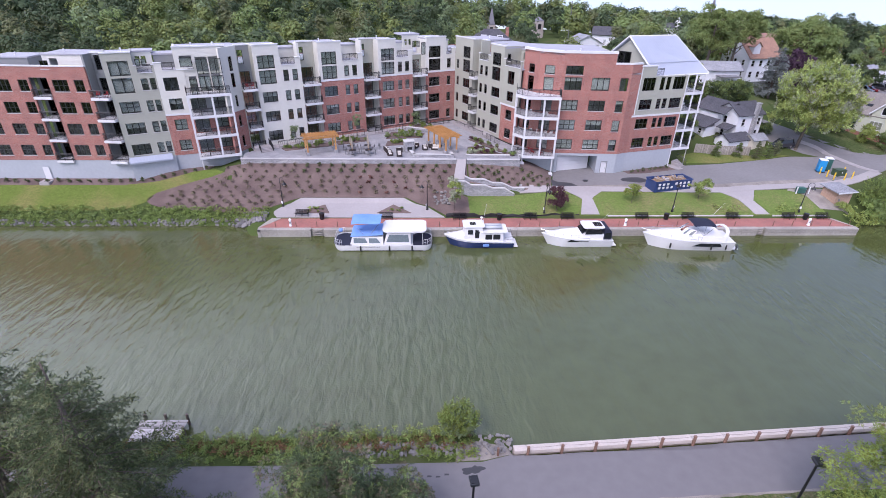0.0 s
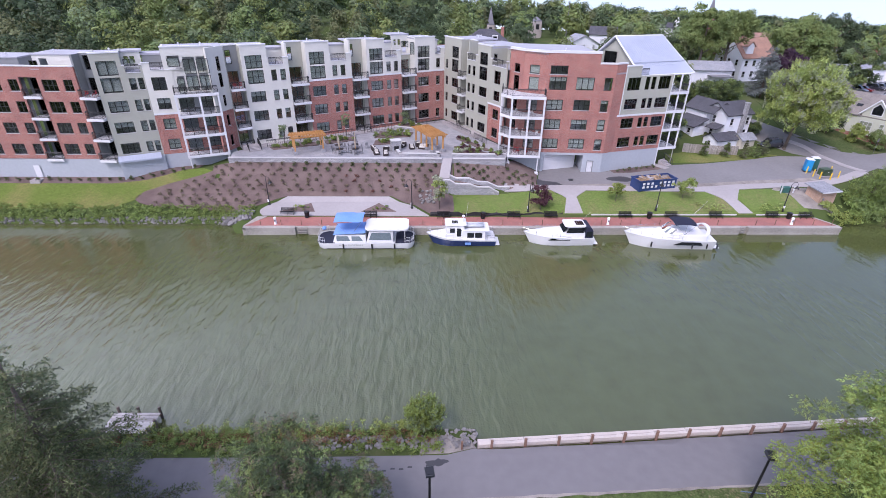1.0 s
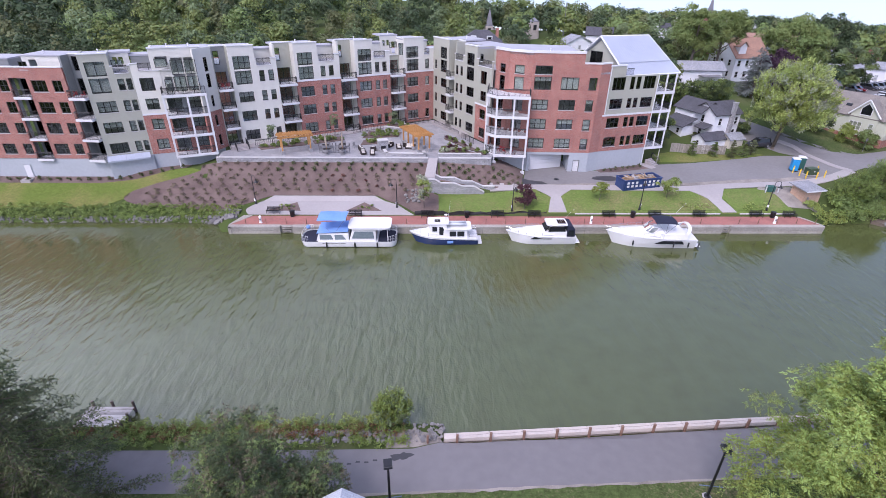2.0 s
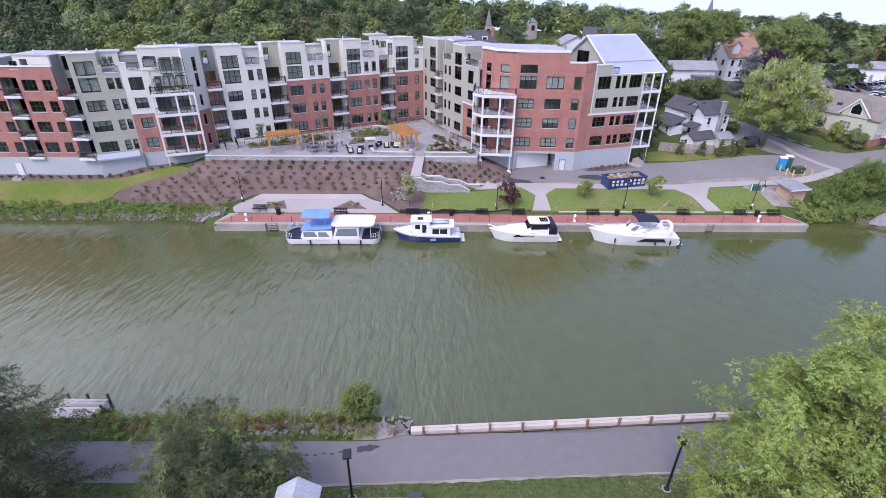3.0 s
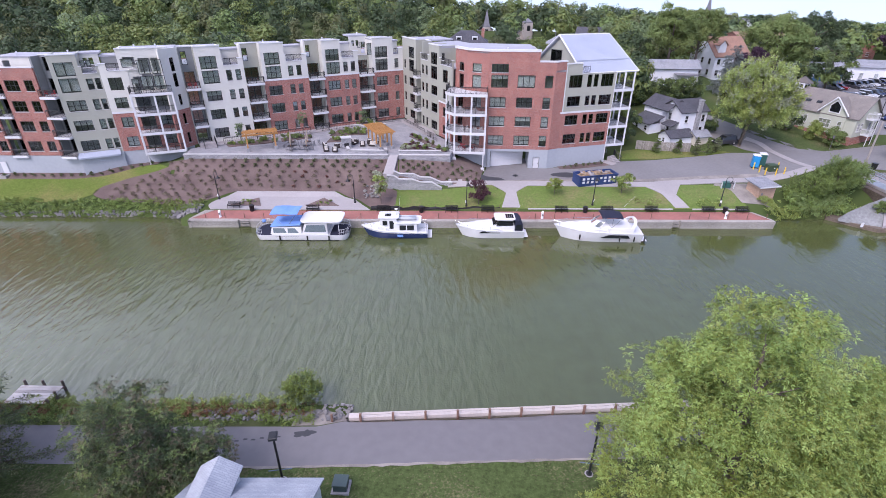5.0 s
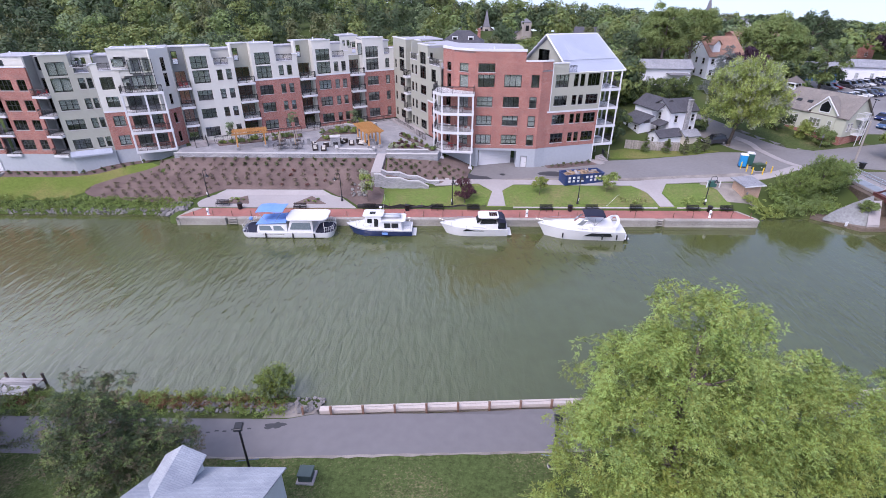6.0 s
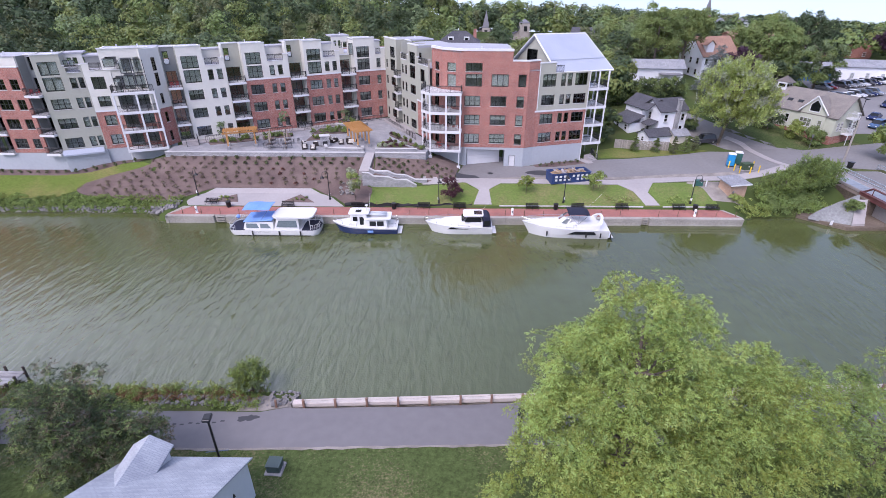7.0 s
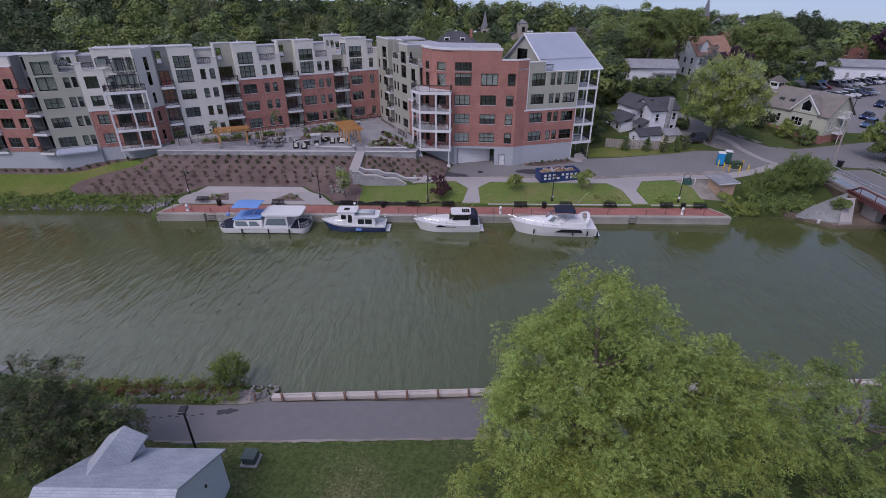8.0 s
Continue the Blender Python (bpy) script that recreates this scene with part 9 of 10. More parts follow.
names = ("silver", "white", "black", "dark blue", "grey", "red", "steel blue")
protos = [car_proto(k, CAR_PAINT[k], f"{names[k]} car parked in the far car park", k % 2 == 0) for k in range(7)]
slots = []
for row, (x0, y0, dx, dy, n, turn) in enumerate(((112, 122, 2.15, 1.5, 9, 125), (118, 133, 2.3, 1.4, 11, 125))):
    for k in range(n):
        slots.append((x0 + dx * k, y0 + dy * k * 0.6, turn))
slots += [(106.5, 102.0, 35), (110.5, 108.0, 40), (116, 112.5, 40), (114, 103, 35), (121, 118, 40)]
r2 = random.Random(4)
used = set()
for x, y, turn in slots:
    if r2.random() < 0.12:
        continue
    k = r2.choice((0, 0, 1, 1, 2, 3, 4, 4, 5, 6))
    m = pose(x, y, land(x, y) + 0.08, 0, 0, turn + r2.uniform(-3, 3))
    if k in used:
        copy_thing(protos[k], m)
    else:
        used.add(k)
        protos[k].matrix_basis = m
for k in range(7):
    if k not in used:
        protos[k].matrix_basis = pose(130 + 3 * k, 126, land(130, 126) + 0.08, 0, 0, 120)
c = copy_thing(protos[2], pose(64.2, 91.6, land(64, 92) + 0.06, 0, 0, 12))
tagged(c, "black car parked on the drive by the white house", "car", "parked cars")

# poles and signs
up_ = thing("utility_pole", "weathered grey wooden utility pole beside the street", "utility pole", m=pose(87.7, 83.0, land(87.7, 83.0)))
bm = bmesh.new()
rod(bm, (0, 0, -0.3), (0.1, 0.1, 7.4), 0.17, 0.13, 8)
part("pole", bm, FENCE_WOOD, up_)
for x, y, hh in ((96, 93.5, 8.5), (125, 150, 9.0), (113, 99, 8)):
    bm = bmesh.new()
    rod(bm, (0, 0, -0.3), (0, 0, hh), 0.09, 0.06, 6)
    s = thing("lamp_pole", "dark slender car-park lamp pole", "lamp pole", "lamp poles", m=pose(x, y, land(x, y)))
    part("pole", bm, BLACK_METAL, s)
    bm = bmesh.new()
    box(bm, -0.2, -0.7, hh, 0.2, 0.2, hh + 0.15)
    part("lamp_head", bm, BLACK_METAL, s)
ss = thing("street_sign", "octagonal street sign seen from behind on a post", "street sign", m=pose(86.0, 90.2, land(86, 90.2), 0, 0, 20))
bm = bmesh.new()
rod(bm, (0, 0, 0), (0, 0, 2.3), 0.03, seg=6)
part("post", bm, GREY_METAL, ss)
bm = bmesh.new()
rod(bm, (0, -0.04, 2.6), (0, -0.02, 2.6), 0.4, seg=8)
part("plate", bm, GREY_METAL, ss)
wb = thing("wheelie_bin", "dark wheeled rubbish bin by the pole", "wheelie bin", m=pose(86.4, 79.6, land(86.4, 79.6), 0, 0, 15))
bm = bmesh.new()
lathe(bm, ((0.36, 0.05), (0.5, 1.05)), 4)
part("body", bm, BLACK_METAL, wb, m=pose(0, 0, 0, 0, 0, 45))
bm = bmesh.new()
box(bm, -0.4, -0.4, 1.05, 0.4, 0.42, 1.14)
part("lid", bm, BLACK_METAL, wb)
bm = bmesh.new()
rod(bm, (-0.3, 0.36, 0.12), (0.3, 0.36, 0.12), 0.12, seg=8)
part("axle_wheels", bm, RUBBER, wb)
for x, y, hh in ((21, 245, 12), (63, 240, 16)):
    z = land(x, y)
    s = thing("radio_mast", "slim pale lattice mast among far trees", "mast", "far masts", m=pose(x, y, z))
    bm = bmesh.new()
    rod(bm, (0, 0, 0), (0, 0, hh), 0.25, 0.12, 5)
    part("pole", bm, GREY_METAL, s)

# ---------------------------------------------------------------- bridge and abutment
BRIDGE_RED = material("rusty_red_steel", (0.13, 0.045, 0.04), 0.6, var=0.3, scale=3)
GALV = material("galvanised_rail", (0.42, 0.45, 0.48), 0.4, metal=0.6, var=0.08)
RUBBLE_STONE = material("streaked_concrete", (0.185, 0.19, 0.186), 0.9, var=0.4, scale=1.2, bump=0.5, bump_scale=1.8)
br = thing("bridge", "rusty steel canal bridge with galvanised rails and concrete abutment", "bridge")
RUST_WALL = material("rust_stained_concrete", (0.13, 0.10, 0.075), 0.9, var=0.45, scale=1.4, bump=0.2, bump_scale=5)


def hull(corners):
    """A solid from four lower and four upper corners, each ring in turn."""
    bm = bmesh.new()
    v = [bm.verts.new(c) for c in corners]
    bm.faces.new(v[3::-1]), bm.faces.new(v[4:])
    for k in range(4):
        bm.faces.new((v[k], v[(k + 1) % 4], v[4 + (k + 1) % 4], v[4 + k]))
    return bm


bm = bmesh.new()
prism(bm, [(70.2, 66.4), (74.7, 61.9), (96, 62.3), (96, 68.5), (77, 70), (71, 68)], -1.5, 0.55)
part("footing", bm, RUST_WALL, br, "low stained concrete footing")
bm = bmesh.new()
n = 12
rows = []
for i in range(n + 1):
    f = i / n
    row = []
    for k in range(n + 1):
        g = k / n
        lo = Vector((71.0 + 5.0 * g, 64.9 - 2.6 * g, 0.45))
        hi = Vector((71.4 + 7.9 * g, 65.5 + 1.7 * g, 0.6 + 3.0 * g ** 0.7))
        q = lo.lerp(hi, f)
        q.z += 0.35 * g * math.sin(math.pi * f) + 0.04 * math.sin(i * 2.3 + k * 1.7)
        row.append(bm.verts.new(q))
    rows.append(row)
for a, b in zip(rows, rows[1:]):
    for k in range(n):
        bm.faces.new((a[k], a[k + 1], b[k + 1], b[k]))
part("wing_slope", bm, RUBBLE_STONE, br, "pale streaked concrete slope", smooth=True)
part("wing_wall", hull(((75.5, 62.2, 0.3), (77.6, 62.3, 0.3), (79.9, 66.2, 0.3), (78.2, 66.3, 0.3), (75.6, 62.3, 0.9), (77.5, 62.4, 0.9), (79.9, 66.2, 3.15), (78.2, 66.2, 3.15))),
     CONCRETE, br, "sloping concrete wing wall", uv=True)
bm = bmesh.new()
box(bm, 79.6, 66.2, 0.3, 96, 73, 3.1)
part("abutment", bm, RUST_WALL, br, "rust-stained concrete abutment", uv=True)
for x in (81.4, 85.6, 89.8):
    bm = bmesh.new()
    box(bm, x, 63.2, 0.4, x + 1.0, 66.1, 2.85)
    part("pier", bm, CONCRETE, br)
bm = bmesh.new()
prism(bm, [(80.7, 74.5), (80.7, 24), (90.6, 24), (90.6, 78), (83, 78)], 3.15, 3.5)
part("deck", bm, CONCRETE, br, "worn concrete deck")
bm = bmesh.new()
prism(bm, [(84.4, 78), (84.4, 24), (90.2, 24), (90.2, 78)], 3.503, 3.56)
part("roadway", bm, ASPHALT, br, "asphalt roadway of the bridge")
for k in range(22):
    bm = bmesh.new()
    box(bm, 80.85, 73.2 - 1.6 * k, 3.503, 82.9, 74.7 - 1.6 * k, 3.57)
    part("walk_plate", bm, GALV, br)
for x in (80.25, 90.7):
    bm = bmesh.new()
    box(bm, x, 24, 2.85, x + 0.4, 68.6, 3.6)
    box(bm, x - 0.12, 24, 3.6, x + 0.52, 68.6, 3.66)
    part("girder", bm, BRIDGE_RED, br, "rusty steel girder")
    bm = bmesh.new()
    rod(bm, (x + 0.2, 68.2, 3.6), (x + 0.2, 66.6, 4.7), 0.15, seg=4)
    rod(bm, (x + 0.2, 66.6, 4.7), (x + 0.2, 24, 4.7), 0.14, seg=4)
    part("top_chord", bm, BRIDGE_RED, br)
    for k in range(14):
        bm = bmesh.new()
        rod(bm, (x + 0.2, 66.4 - 3 * k, 3.6), (x + 0.2, 66.4 - 3 * k, 4.7), 0.08, seg=4)
        part("web_post", bm, BRIDGE_RED, br)
for x, y0 in ((83.3, 77.6), (90.4, 79)):
    for dz in (0.45, 0.95):
        bm = bmesh.new()
        rod(bm, (x + 0.3, y0, 3.5 + dz), (x + 0.8, 24, 3.5 + dz), 0.09, seg=5)
        part("guard_rail", bm, GALV, br)
    for k in range(18):
        bm = bmesh.new()
        q = Vector((x + 0.3, y0, 3.4)).lerp(Vector((x + 0.8, 24, 3.4)), k / 18)
        rod(bm, q, q + Vector((0, 0, 1.1)), 0.07, seg=5)
        part("rail_post", bm, GALV, br)
bm = bmesh.new()
box(bm, 73.0, 63.0, 0.35, 73.4, 63.08, 1.05)
part("depth_sign", bm, TRIM, br, "small white sign at the water")


# ---------------------------------------------------------------- near bank
SHED_ROOF = brick_material("silver_grey_shingle", (0.40, 0.43, 0.47), (0.34, 0.37, 0.41), (0.26, 0.28, 0.31), 0.3, 0.14, 0.01, 0.4)
PALE_CLAP = siding_material("pale_grey_clapboard", (0.55, 0.58, 0.60), 0.14)
hm = pose(-4.4, 13.1, 0.7)
g = thing("garage", "pale clapboard barn garage with a silver-grey shingle roof and dormer", "garage", m=hm)
house_box(g, 0.25, -4.7, 7.85, 4.7, 0, 3.2, PALE_CLAP)
for y_e in (-5.1, 5.1):
    bm = bmesh.new()
    vs = [bm.verts.new(c) for c in ((0, y_e, 3.32), (8.06, y_e, 3.32), (8.06, 0, 6.2), (0, 0, 6.2))]
    up = [bm.verts.new(v.co + Vector((0, 0, 0.12))) for v in vs]
    bm.faces.new(up), bm.faces.new(vs[::-1])
    for k in range(4):
        bm.faces.new((vs[k], vs[(k + 1) % 4], up[(k + 1) % 4], up[k]))
    bmesh.ops.recalc_face_normals(bm, faces=bm.faces[:])
    part("roof", bm, SHED_ROOF, g, "silver-grey shingle roof", uv=True)
for x in (0.26, 7.7):
    bm = bmesh.new()
    pr = [(-4.7, 3.2), (4.7, 3.2), (4.7, 3.5), (0, 6.15), (-4.7, 3.5)]
    lo, hi = [bm.verts.new((x, p, q)) for p, q in pr], [bm.verts.new((x + 0.15, p, q)) for p, q in pr]
    bm.faces.new(lo), bm.faces.new(hi[::-1])
    for k in range(5):
        bm.faces.new((lo[k], hi[k], hi[(k + 1) % 5], lo[(k + 1) % 5]))
    bmesh.ops.recalc_face_normals(bm, faces=bm.faces[:])
    part("gable_end", bm, PALE_CLAP, g, uv=True)
for y, z in ((2.4, 3.3), (1.0, 2.6)):
    bm = bmesh.new()
    lathe(bm, ((0.01, -0.26), (0.16, 0.0), (0.01, 0.26)), 4)
    part("gable_vent", bm, FRAME, g, "dark diamond vent", m=pose(7.82, y, z))
# the dormer towards the canal
bm = bmesh.new()
box(bm, 0.85, 2.4, 3.6, 2.95, 4.75, 4.75)
dmr = part("dormer", bm, PALE_CLAP, g, "gabled dormer", uv=True)
for s in (-1, 1):
    bm = bmesh.new()
    xe = 1.9 + s * 1.3
    vs = [bm.verts.new(c) for c in ((xe, 5.0, 4.6), (1.9, 5.0, 5.5), (1.9, 1.1, 5.5), (xe, 2.6, 4.6))]
    up = [bm.verts.new(v.co + Vector((0, 0, 0.1))) for v in vs]
    bm.faces.new(up), bm.faces.new(vs[::-1])
    for k in range(4):
        bm.faces.new((vs[k], vs[(k + 1) % 4], up[(k + 1) % 4], up[k]))
    bmesh.ops.recalc_face_normals(bm, faces=bm.faces[:])
    part("dormer_roof", bm, SHED_ROOF, dmr, "silver-grey shingles", uv=True)
bm = bmesh.new()
lo, hi = [bm.verts.new((x, 4.6, z)) for x, z in ((0.86, 4.7), (2.94, 4.7), (1.9, 5.45))], [bm.verts.new((x, 4.74, z)) for x, z in ((0.86, 4.7), (2.94, 4.7), (1.9, 5.45))]
bm.faces.new(lo), bm.faces.new(hi[::-1])
for k in range(3):
    bm.faces.new((lo[k], hi[k], hi[(k + 1) % 3], lo[(k + 1) % 3]))
part("dormer_front", bm, PALE_CLAP, dmr)

LAMP_BOX = material("black_lamp_housing", (0.02, 0.022, 0.025), 0.35, var=0.1)


def post_lamp(x, y, h, turn, lean=0.0):
    z = land(x, y)
    s = thing("path_lamp", "black path lamp with a square shoebox head beside the towpath", "path lamp", "towpath lamps", m=pose(x, y, z, 0, lean, turn))
    bm = bmesh.new()
    lathe(bm, ((0.22, -0.1), (0.22, 0.12), (0.09, 0.16), (0.075, h)), 10)
    part("pole", bm, BLACK_METAL, s)
    bm = bmesh.new()
    lathe(bm, ((0.36, -0.6), (0.36, 0.02), (0.2, 0.06)), 8)
    part("footing", bm, CONCRETE, s)
    bm = bmesh.new()
    box(bm, -0.28, -0.34, h, 0.28, 0.34, h + 0.24)
    hd = part("lamp_head", bm, LAMP_BOX, s, bevel=0.03)
    bm = bmesh.new()
    box(bm, -0.22, -0.26, h + 0.241, 0.22, 0.26, h + 0.27)
    part("top_plate", bm, BLACK_METAL, hd)
    bm = bmesh.new()
    rod(bm, (-0.8, 0, 1.15), (0.8, 0, 1.15), 0.035, seg=6)
    part("cross_bar", bm, BLUE_GREY, s, "blue-grey cross bar")


BLUE_GREY = material("blue_grey_paint", (0.09, 0.13, 0.20), 0.5, var=0.1)
post_lamp(-0.1, 20.5, 4.35, 8)
post_lamp(21.7, 21.0, 4.7, -8)
BOX_GREEN = material("grey_green_enamel", (0.045, 0.07, 0.068), 0.45, var=0.1)
bx = thing("utility_box", "dark green utility cabinet on a pale pad in the lawn", "utility cabinet", m=pose(4.15, 19.9, land(4, 20), 0, 0, -3) @ Matrix.Scale(0.78, 4))
for n, c, mt in (("pad", (-0.8, -0.75, -0.1, 0.8, 0.75, 0.22), CONCRETE), ("cabinet", (-0.6, -0.55, 0.22, 0.6, 0.55, 0.95), BOX_GREEN), ("lid", (-0.66, -0.6, 0.96, 0.66, 0.62, 1.06), BOX_GREEN)):
    bm = bmesh.new()
    box(bm, *c)
    part(n, bm, mt, bx, bevel=0.02)
# end post of the rail, apron of broken stone
bm = bmesh.new()
box(bm, 2.3, 25.75, 0.4, 2.46, 25.9, 1.6)
solid("wood_post", bm, POST_WOOD, "single brown wooden post at the rail's end", "post", bevel=0.015)
# dock
dk = thing("dock", "weathered grey plank dock with dark posts", "dock", m=pose(-25.6, 27.9, 0.0, 0, 0, -1))
PLANK = material("weathered_grey_plank", (0.42, 0.39, 0.37), 0.85, var=0.2, scale=4, objrand=0.5)
for k in range(7):
    bm = bmesh.new()
    box(bm, 0, 0.3 * k, 0.62, 3.7, 0.3 * k + 0.27, 0.68)
    part("plank", bm, PLANK, dk, bevel=0.01)
for x, y in ((0.3, 2.2), (1.9, 2.2), (3.6, 2.2), (3.85, 0.9), (3.85, 0.0)):
    bm = bmesh.new()
    rod(bm, (x, y, -1.5), (x, y, 1.15), 0.11, seg=8)
    part("dock_post", bm, BARK, dk)
for y in (0.15, 1.95):
    bm = bmesh.new()
    box(bm, 0, y, 0.45, 3.72, y + 0.12, 0.61)
    part("bearer", bm, POST_WOOD, dk)
# crumbled pale edge between path and lawn
edge_rng = random.Random(8)
low, high = [], []
for k in range(90):
    x = -4.0 + 0.6 * k
    y = 21.58 + max(0.0, x) * 0.0335
    low.append((x, y - 0.05 - 0.16 * edge_rng.random()))
    high.append((x, y + 0.03 + 0.09 * edge_rng.random()))
drape("path_edge", low + high[::-1], GRAVEL, "crumbled gravel edge of the towpath", "gravel edge", 0.056)
# damp patch and footprints on the towpath
blob = [(math.cos(a) * r, math.sin(a) * r) for a, r in ((k * math.tau / 28, 0.62 + 0.16 * math.sin(k * math.tau / 14 + 1) + 0.10 * math.sin(k * math.tau * 5 / 28) + 0.05 * math.sin(k * math.tau * 9 / 28)) for k in range(28))]
drape("damp_patch", [(0.42 + 1.05 * x + 0.25 * y, 24.62 + 0.62 * y) for x, y in blob], DAMP, "dark damp patch on the towpath", "damp patch", 0.054)
for k in range(9):
    x, y = -1.5 - 0.62 * k, 24.25 - 0.06 * k + 0.05 * (-1) ** k
    drape("damp_mark", [(x - 0.17, y - 0.07), (x + 0.17, y - 0.06), (x + 0.15, y + 0.07), (x - 0.14, y + 0.08)], DAMP, "small damp footprint mark on the towpath", "damp mark", 0.054, kind="", group="damp marks")

# riprap of both banks: uncounted stones
rng = np.random.default_rng(5)


def stones(name, spots, label, size):
    """Many loose angular stones as one mesh."""
    quads = []
    for x, y, z in spots:
        s = size * rng.uniform(0.5, 1.4)
        R = np.array(Euler(rng.uniform(0, 6, 3)).to_matrix())
        c = np.array([[a, b, d] for a in (-1, 1) for b in (-1, 1) for d in (-1, 1)], float) * rng.uniform(0.6, 1.1, (8, 3)) * (s, s * 0.8, s * 0.6)
        c = c @ R.T + (x, y, z)
        for f in ((0, 1, 3, 2), (4, 6, 7, 5), (0, 4, 5, 1), (2, 3, 7, 6), (0, 2, 6, 4), (1, 5, 7, 3)):
            quads.append(c[list(f)])
    me = quads_mesh(name, np.array(quads), ROCK_STUFF)
    tagged(new(name, me), label, "stones", kind="stuff")


ROCK_STUFF = material("broken_stone", (0.19, 0.18, 0.175), 0.9, var=0.25, scale=4)
sp = [(x, y, land(x, y) + 0.05) for x, y in zip(rng.uniform(-11, 3.6, 420), rng.uniform(26.0, 28.2, 420))]
stones("riprap_near", [(x, y, land(min(x, 3), y) + 0.02) for x, y, z in sp if (x > 1.2 or (x > -9 and y < 27.4))], "pale broken riprap stone on the near bank", 0.17)
sp = [(x, y) for x, y in zip(rng.uniform(-75, -25.6, 700), rng.uniform(66.3, 67.6, 700))]
stones("riprap_far", [(x, y, land(x, y) + 0.05) for x, y in sp], "grey riprap stone along the far waterline", 0.17)
sp = [(x, y) for x, y in zip(rng.uniform(-30, -25.4, 60), rng.uniform(66.0, 68.4, 60))]
stones("riprap_corner", [(x, y, max(0.05, land(x, y)) + 0.1) for x, y in sp], "pale boulders at the quay's end", 0.3)
drape("gravel_strip", [(-0.8, 25.4), (1.4, 25.45), (3.55, 25.95), (3.5, 26.6), (0.6, 27.6), (-0.6, 26.9)], GRAVEL, "grey gravel strip at the water's edge", "gravel strip", 0.045)


# ---------------------------------------------------------------- trees
def tree(name, x, y, label, height, radii, lumps, lump, leaves, size, leaf, seed, trunk=0.25, clear=0.3, shape=2.2, droop=0.3, shell=0.5, extra=(), z=None, cat="tree",
         group="", centre=None, limbs=8, fill=0.45, flat=0.8, tufts=0, shoots=0, lobes=False):
    """A tree: trunk with limbs, and a crown of many leaves on uneven lumps."""
    z = land(x, y) if z is None else z
    t = thing(name, label, cat, group, m=pose(x, y, z))
    rng = np.random.default_rng(seed)
    c = centre or (0, 0, height - radii[2])
    bm = branch_mesh(rng, (0, 0, 0), (c[0], c[1], height * 0.9), max(radii[:2]), trunk, limbs, clear)
    part("trunk", bm, BARK, t, smooth=True)
    spread = (lambda q, r, n: crown_lobes(rng, q, r, n, lump)) if lobes else (lambda q, r, n: crown_lumps(rng, q, r, n, lump, shell))
    lp = np.vstack([spread(c, radii, lumps), *[spread(e[:3], e[3:6], int(e[6])) for e in extra]])
    leafs = leaf if isinstance(leaf, tuple) else (leaf,)
    idx = np.arange(len(lp)) % len(leafs)
    for k, lf in enumerate(leafs):
        if tufts:
            q = tufts_on(rng, lp, tufts // len(leafs), size * 1.9, size)
        elif shoots:
            q = shoots_on(rng, lp[idx == k], shoots // len(leafs), size * 3.6, size)
        else:
            q = leaves_on(rng, lp[idx == k], leaves // len(leafs), size, droop, shape, fill, flat, lay=0.5)
        part("crown", quads_mesh("crown", q, LEAF[lf]), None, t)
    return t


# near bank: big ash, a second tree, a pine and a cedar
tree("ash_tree", 26.2, 15.0, "large bright green ash tree with feathery leaves", 18.4, (3.1, 3.4, 4.5), 32, 1.15, 0, 0.15, ("ash", "maple", "ash", "bright"), 3, 0.42, 0.35,
     extra=((-0.4, 0.6, 8.8, 4.6, 5.7, 4.4, 50), (4.6, 0.8, 10.2, 3.4, 4.2, 4.0, 32), (7.8, 0.8, 8.6, 3.2, 3.8, 3.8, 28), (-1.8, 1.0, 5.2, 4.3, 4.8, 3.4, 30)), centre=(-0.5, 0, 13.5), limbs=18, tufts=9600, lobes=True)
tree("ash_tree", 44.0, 18.0, "green tree beside the towpath, partly behind the ash", 9.0, (6.0, 5.5, 3.9), 60, 1.1, 0, 0.16, ("shrub", "maple", "maple", "ash"), 4, 0.3, 0.3, limbs=9, tufts=2500, lobes=True)
tree("ash_tree", 31.5, 4.0, "broad green tree on the near lawn", 12.0, (5.5, 5.5, 4.5), 80, 1.1, 0, 0.26, ("ash", "maple"), 5, 0.3, 0.3, tufts=900)
# this one is added out of view, only to cast shade on the lawn
tree("lawn_tree", -21.0, 11.4, "unseen dark green tree added to shade the near lawn", 9.6, (5.0, 4.4, 3.8), 60, 1.2, 9000, 0.45, ("forest", "conifer"), 6, 0.3, 0.25)


